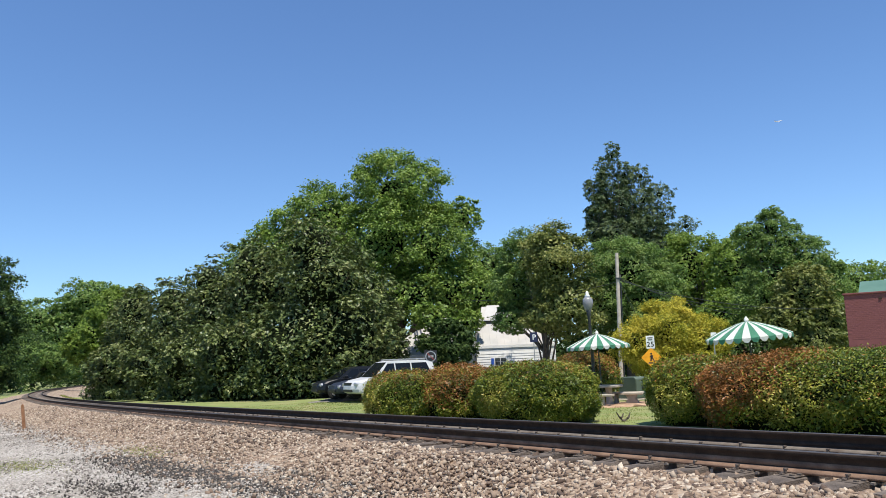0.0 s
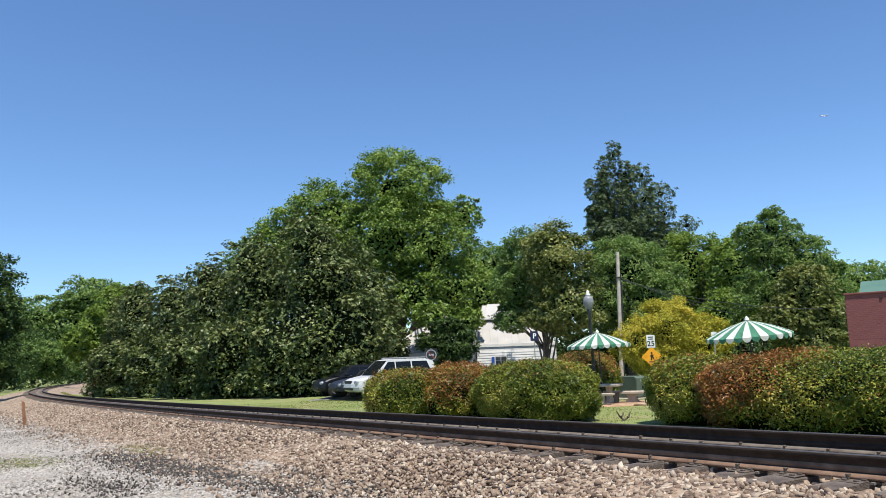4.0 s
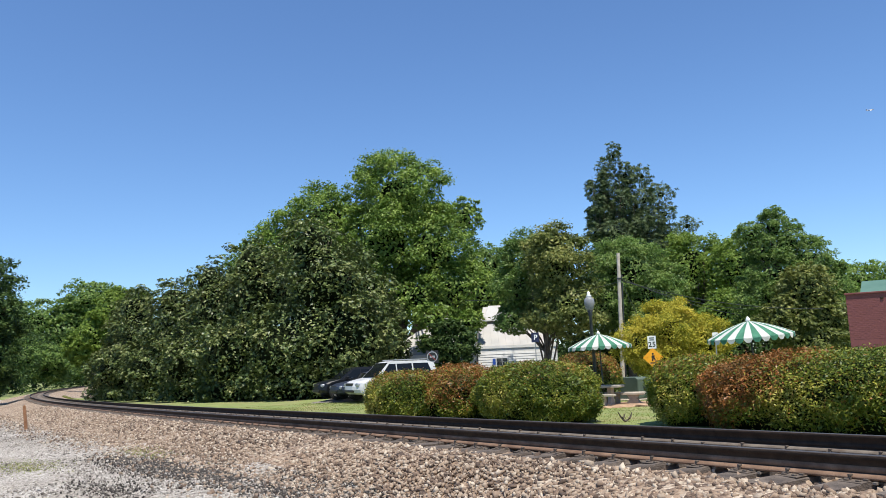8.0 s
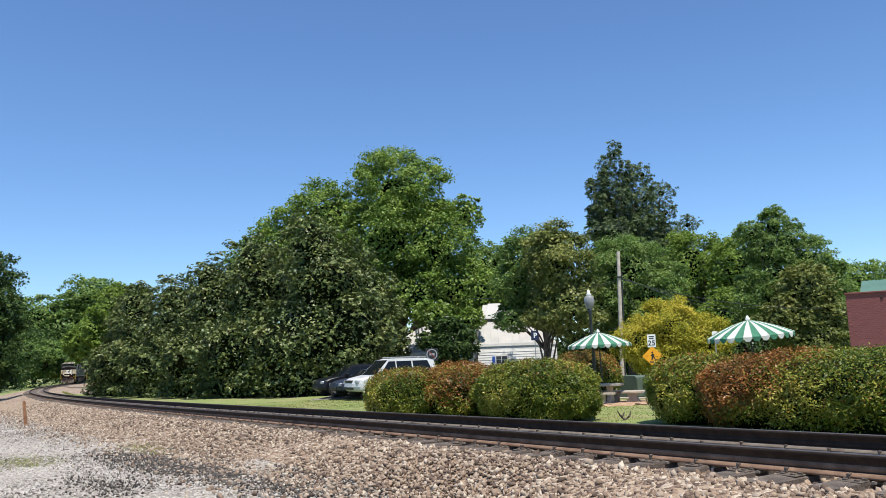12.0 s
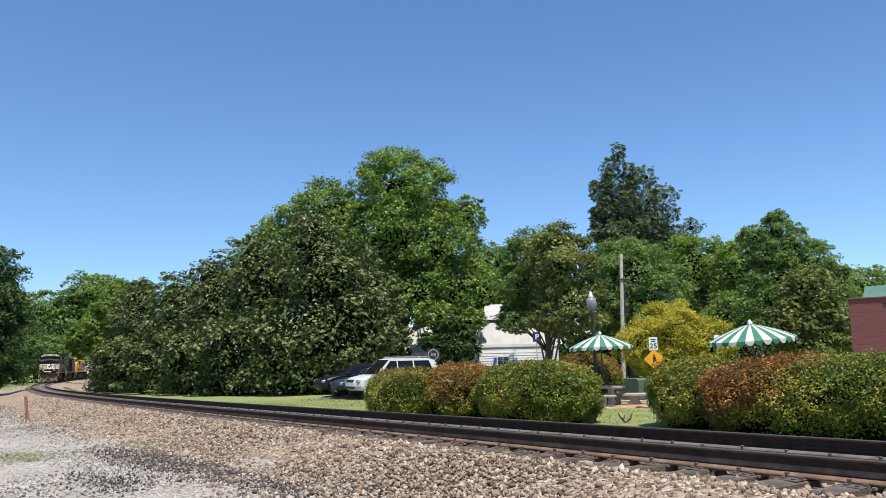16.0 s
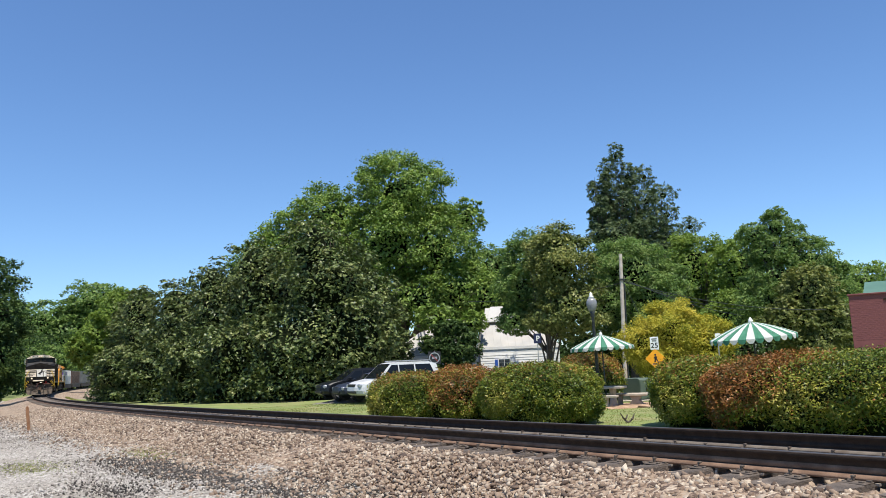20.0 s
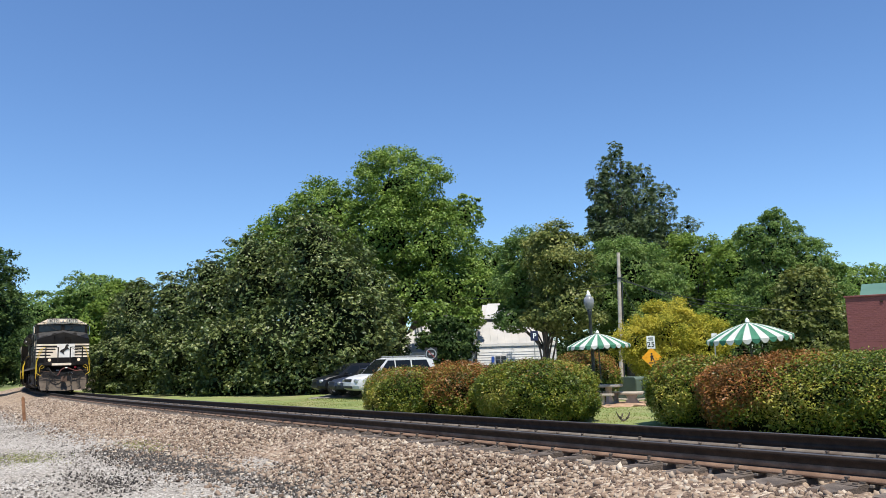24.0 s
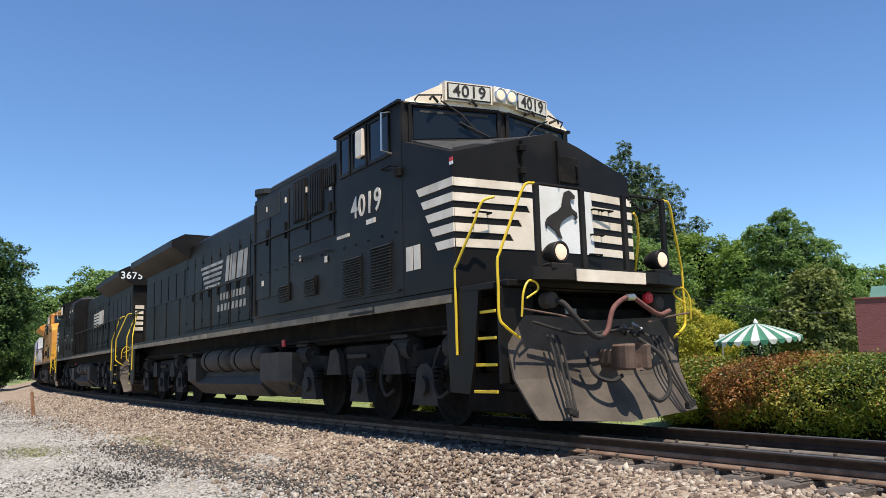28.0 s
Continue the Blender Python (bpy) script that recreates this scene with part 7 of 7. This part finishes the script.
    part("data_plate", box(B(), X(1.05), X(1.035), -0.42, -0.24, 1.42, 1.49), M_GALV, ob)
    part("train_line", tube(B(), curve_pts([(X(0.74), -1.2, 1.3), (X(0.66), -0.6, 1.16), (X(0.66), 0.0, 1.2), (X(0.7), 0.5, 1.24)], 6), 0.018, 7), M_RUBBER, ob)
    for k in range(5):
        y, z = 0.16 + 0.12 * k, 1.2 + 0.05 * math.sin(2.7 * k)
        bm = tube(B(), [(X(0.86), y, z), (X(0.78), y + 0.05 * math.cos(k), z + 0.05), (X(0.7), y + 0.02, z - 0.03)], 0.022, 7)
        part("angle_cock", bm, M_GALV if k % 2 else M_TRUCK, ob)
    part("cable_clamp", tube(B(), [(X(0.475), 0.06, 1.585), (X(0.482), 0.2, 1.6)], 0.042, 9), M_CHROME, ob)
    for side in (-1, 1):
        part("cable_socket", lathe(B(), [(0.1, 0), (0.1, 0.14), (0.075, 0.17)], 14, Matrix.Translation((X(0.86), side * 0.9, 1.56)) @ Matrix.Rotation(math.pi / 2, 4, "Y")), M_GRIME, ob)
    # seams, hinges and labels on the nose
    part("nose_seam", box(B(), X(1.655), X(1.59), -0.56, -0.535, 3.16, 3.7), M_DARK, ob)
    part("nose_seam", box(B(), X(1.655), X(1.59), 0.07, 0.09, 3.16, 3.78), M_DARK, ob)
    for z in (3.3, 3.6):
        part("hinge", box(B(), X(1.66), X(1.57), -0.6, -0.5, z - 0.04, z + 0.04, 0.006), M_DARK, ob)
    part("nose_label", box(B(), X(1.8), X(1.72), -1.583, -1.573, 3.34, 3.39), M_REDPAINT, ob)
    part("nose_label", box(B(), X(1.8), X(1.72), -1.583, -1.573, 3.3, 3.338), M_SIGNWHITE, ob)
    for k in range(16):
        q = k / 15
        z = 2.88 - 0.16 * math.sin(math.pi * q)
        part("chain_link", tube(B(), [(X(0.71), 0.42 + 0.6 * q - 0.018, z), (X(0.7), 0.42 + 0.6 * q + 0.018, z)], 0.016, 6), M_DARK, ob)
    part("red_marker", lathe(B(), [(0.075, 0), (0.075, 0.05), (0.05, 0.07)], 14, Matrix.Translation((X(0.72), 0.68, 1.62)) @ Matrix.Rotation(math.pi / 2, 4, "Y")), M_REDPAINT, ob)
    part("roof_horn", tube(B(), [(X(4.4), 0.3, 4.86), (X(4.0), 0.3, 4.9)], [0.05, 0.1], 10), M_ROOF, ob)
    part("roof_unit", box(B(), X(4.9), X(3.5), -0.6, 0.6, 4.8, 4.9, 0.03), M_ROOF, ob)
    return ob, loco_wheels(ob)


RIGHT = Matrix.Rotation(math.pi / 2, 4, "X")
lead_loco, lead_wheels = locomotive("locomotive", "black freight locomotive with cream nose stripes and yellow grab rails", M_BLACK, True, "4019")
letters("cab_number", "4019", 0.47, Matrix.Translation((11.15 - 4.12, -1.58, 3.22)) @ RIGHT, M_CREAM, lead_loco)
for k, (a, z, w, q) in enumerate(((3.95, 2.95, 0.14, 0.035), (4.9, 2.86, 0.22, 0.025))):
    part("small_lettering", box(B(), 11.15 - a - w, 11.15 - a + w, -1.59, -1.576, z - q, z + q), M_CREAM, lead_loco)
part("builder_lettering", box(B(), 11.15 - 4.75, 11.15 - 3.9, -1.572, -1.566, 1.62, 1.66), M_RUBBER, lead_loco)
# plain shapes for the company's lettering on the hood
for k in range(5):
    part("hood_stripe", prism(B(), [(11.15 - 14.7 + 0.1 * k, 3.5 - 0.13 * k - 0.07), (11.15 - 14.65 + 0.1 * k, 3.5 - 0.13 * k), (11.15 - 12.75 - 0.06 * k, 3.5 - 0.13 * k), (11.15 - 12.8 - 0.06 * k, 3.5 - 0.13 * k - 0.07)], -1.055, -1.068), M_LETTER, lead_loco)
for a, w in ((12.6, 0.2), (12.3, 0.1), (12.12, 0.24), (11.74, 0.34), (11.3, 0.22)):
    part("hood_emblem", prism(B(), [(11.15 - a, 2.95), (11.15 - a + w, 2.95), (11.15 - a + w + 0.12, 3.55), (11.15 - a + 0.12, 3.55)], -1.055, -1.068), M_LETTER, lead_loco, "plain slanted cream bar")
for z, a, b in ((2.62, 13.0, 11.05), (2.36, 13.2, 10.95)):
    for k in range(8):
        q = a + (b - a) * k / 8
        part("hood_lettering", prism(B(), [(11.15 - q, z - 0.08), (11.15 - q + 0.13, z - 0.08), (11.15 - q + 0.16, z + 0.08), (11.15 - q + 0.03, z + 0.08)], -1.066, -1.052), M_LETTER, lead_loco)
second_loco, second_wheels = locomotive("locomotive", "black freight locomotive running hood first behind the leader", M_BLACK, False, "3675")
letters("hood_number", "3675", 0.36, Matrix.Translation((-10.158, 1.1, 4.24)) @ Matrix.Rotation(-math.pi / 2, 4, "Z") @ RIGHT, M_SIGNWHITE, second_loco)
for k in range(5):
    for y in (0.78, 0.38, -0.4, -0.8):
        part("end_stripe", box(B(), -10.09, -10.06, y - 0.15, y + 0.15, 3.1 - 0.19 * k, 3.22 - 0.19 * k), M_CREAM, second_loco)
for k in range(5):
    part("hood_stripe", box(B(), -2.2 - 0.1 * k, -0.9, 1.055, 1.07, 3.4 - 0.13 * k, 3.48 - 0.13 * k), M_CREAM, second_loco)
part("hood_emblem", box(B(), -3.6, -2.4, 1.055, 1.07, 2.9, 3.5), M_CREAM, second_loco)
third_loco, third_wheels = locomotive("locomotive", "orange freight locomotive, third in the train", M_ORANGE, False, "")


def container_car(label, box_mat, band):
    ob = empty("container_car")
    tagged(ob, label, "railway wagon", "train")
    part("car_frame", box(B(), -8.6, 8.6, -1.3, 1.3, 0.55, 1.05, 0.03), M_DARK, ob)
    for side in (-1, 1):
        part("side_sill", box(B(), -7.6, 7.6, side * 1.3, side * 1.42, 0.4, 1.25, 0.02), M_GRIME, ob)
    c = part("container", box(B(), -7.3, 7.3, -1.25, 1.25, 1.1, 4.0, 0.02), box_mat, ob)
    for side in (-1, 1):
        for k in range(30):
            x = -7.05 + 0.486 * k
            part("corrugation", prism(B(), [(x - 0.09, side * 1.24), (x - 0.05, side * 1.285), (x + 0.05, side * 1.285), (x + 0.09, side * 1.24)], 1.3, 3.85, "z"), box_mat, c)
        if band:
            part("logo_panel", box(B(), 2.2, 6.6, side * 1.29, side * 1.3, 3.0, 3.7), M_PURPLE, c, "plain purple panel")
    if band:
        part("logo_panel", box(B(), 7.3, 7.31, -0.8, 0.9, 3.0, 3.6), M_PURPLE, c)
    wheels = []
    for x in (-7.9, -6.4, 6.4, 7.9):
        ax = empty("wheelset", pose(x, 0, 0.45))
        ax.parent = ob
        for side in (-1, 1):
            part("wheel", lathe(B(), [(0.1, -0.06), (0.38, -0.05), (0.45, -0.06), (0.455, 0.05), (0.48, 0.07), (0.1, 0.07)], 18, Matrix.Translation((0, side * 0.75, 0)) @ Matrix.Rotation(side * math.pi / 2, 4, "X")), M_DARK, ax)
        part("axle", tube(B(), [(0, -0.7, 0), (0, 0.7, 0)], 0.08, 10), M_DARK, ax)
        wheels.append(ax)
    return ob, wheels


cars = [container_car("well wagon carrying a white container with a purple panel", M_WHITEBOX, True)]
for k in range(3):
    cars.append(container_car("well wagon carrying a dark grey container" if k % 2 else "well wagon carrying a dark brown container", M_GREYBOX if k % 2 else M_BROWNBOX, False))


def front_at(t):
    """How far along the line the leading coupler stands at t seconds."""
    q = 28.0 - t
    return -4.22 + 12.2538 * q + 6.2318 * (q / 10) ** 2 - 3.9498 * (q / 10) ** 3


def rolling(s_mid, half, flip):
    """The pose of a vehicle whose middle is s_mid along the line, riding on two trucks."""
    (xa, xb), (ya, yb), _ = line_at([s_mid - half, s_mid + half])
    za, zb = (float(v) for v in rail_z([s_mid - half, s_mid + half]))
    d = Vector((xa - xb, ya - yb, za - zb)).normalized()
    if flip:
        d = -d
    side = Vector((0, 0, 1)).cross(d).normalized()
    m = Matrix((d, side, d.cross(side))).transposed().to_4x4()
    m.translation = ((xa + xb) / 2, (ya + yb) / 2, (za + zb) / 2)
    return m


def raise_body(ob, factor=1.035, sill=1.8):
    """True height of the body over the sill."""
    for o in ob.children_recursive:
        if o.type != "MESH" or "wheel" in o.parent.name:
            continue
        if o.matrix_basis.is_identity:
            for v in o.data.vertices:
                if v.co.z > sill:
                    v.co.z = sill + (v.co.z - sill) * factor
        else:
            o.location.z = sill + (o.location.z - sill) * factor if o.location.z > sill else o.location.z


for engine in (lead_loco, second_loco, third_loco):
    raise_body(engine)

TRAIN = [(lead_loco, lead_wheels, 11.15, 6.35, False, 0.53), (second_loco, second_wheels, 33.55, 6.35, True, 0.53), (third_loco, third_wheels, 55.95, 6.35, False, 0.53)]
for k, (ob, wh) in enumerate(cars):
    TRAIN.append((ob, wh, 76.4 + 17.6 * k, 7.1, False, 0.455))


# ---- an airliner far off in the sky ----
plane = tagged(empty("airplane"), "small white airliner far off in the clear sky", "airplane")
M_HULL = mat_plain("white_hull", (0.5, 0.5, 0.5), 0.5)
part("fuselage", tube(B(), [(-19, 0, 1), (-14, 0, 0.4), (-6, 0, 0), (10, 0, 0), (16, 0, -0.2), (19, 0, -0.6)], [0.4, 1.4, 2.0, 2.0, 1.6, 0.3], 14), M_HULL, plane, "", True)
for side in (-1, 1):
    part("wing", prism(B(), [(4, side * 1.5), (-2.5, side * 1.5), (-7, side * 17), (-5, side * 17)], -0.8, -0.4, "z"), M_HULL, plane)
    part("tailplane", prism(B(), [(-14, side * 0.5), (-17.5, side * 0.5), (-19, side * 6.5), (-17.6, side * 6.5)], 1.2, 1.4, "z"), M_HULL, plane)
    part("engine", tube(B(), [(-0.5, side * 5.5, -1.8), (3.5, side * 5.5, -1.8)], [0.8, 1.05], 12), M_HULL, plane)
part("fin", prism(B(), [(-13, 1.5), (-18.5, 1.5), (-20, 7.5), (-17.8, 7.5)], -0.2, 0.2), M_HULL, plane)


def plane_at(t):
    """Straight flight, climbing a little away to the east."""
    p = Vector((1602 + 41.4 * t, 3556 - 21.1 * t, 1054 - 2.0 * t))
    return Matrix.Translation(p) @ Matrix.Rotation(math.atan2(-21.1, 41.4) + 0.5, 4, "Z") @ Matrix.Rotation(radians(-9), 4, "Y") @ Matrix.Rotation(radians(28), 4, "X")


# ---- what moves ----
def motions():
    steps = [0.5 * k for k in range(57)]
    turns = [k / 30 for k in range(841)]
    walk(plane, [(t, plane_at(t)) for t in (0, 7, 14, 21, 28)])
    for ob, wheels, back, half, flip, radius in TRAIN:
        walk(ob, [(t, rolling(front_at(t) + back, half, flip)) for t in steps])
        # a wheel turns as far as the train has rolled
        for ax in wheels if ob in (lead_loco, second_loco) else wheels[:0]:
            at = ax.matrix_basis.translation.copy()
            sign = -1 if flip else 1
            walk(ax, [(t, Matrix.Translation(at) @ Matrix.Rotation(sign * (front_at(0) - front_at(t)) / radius, 4, "Y")) for t in turns])


motions()
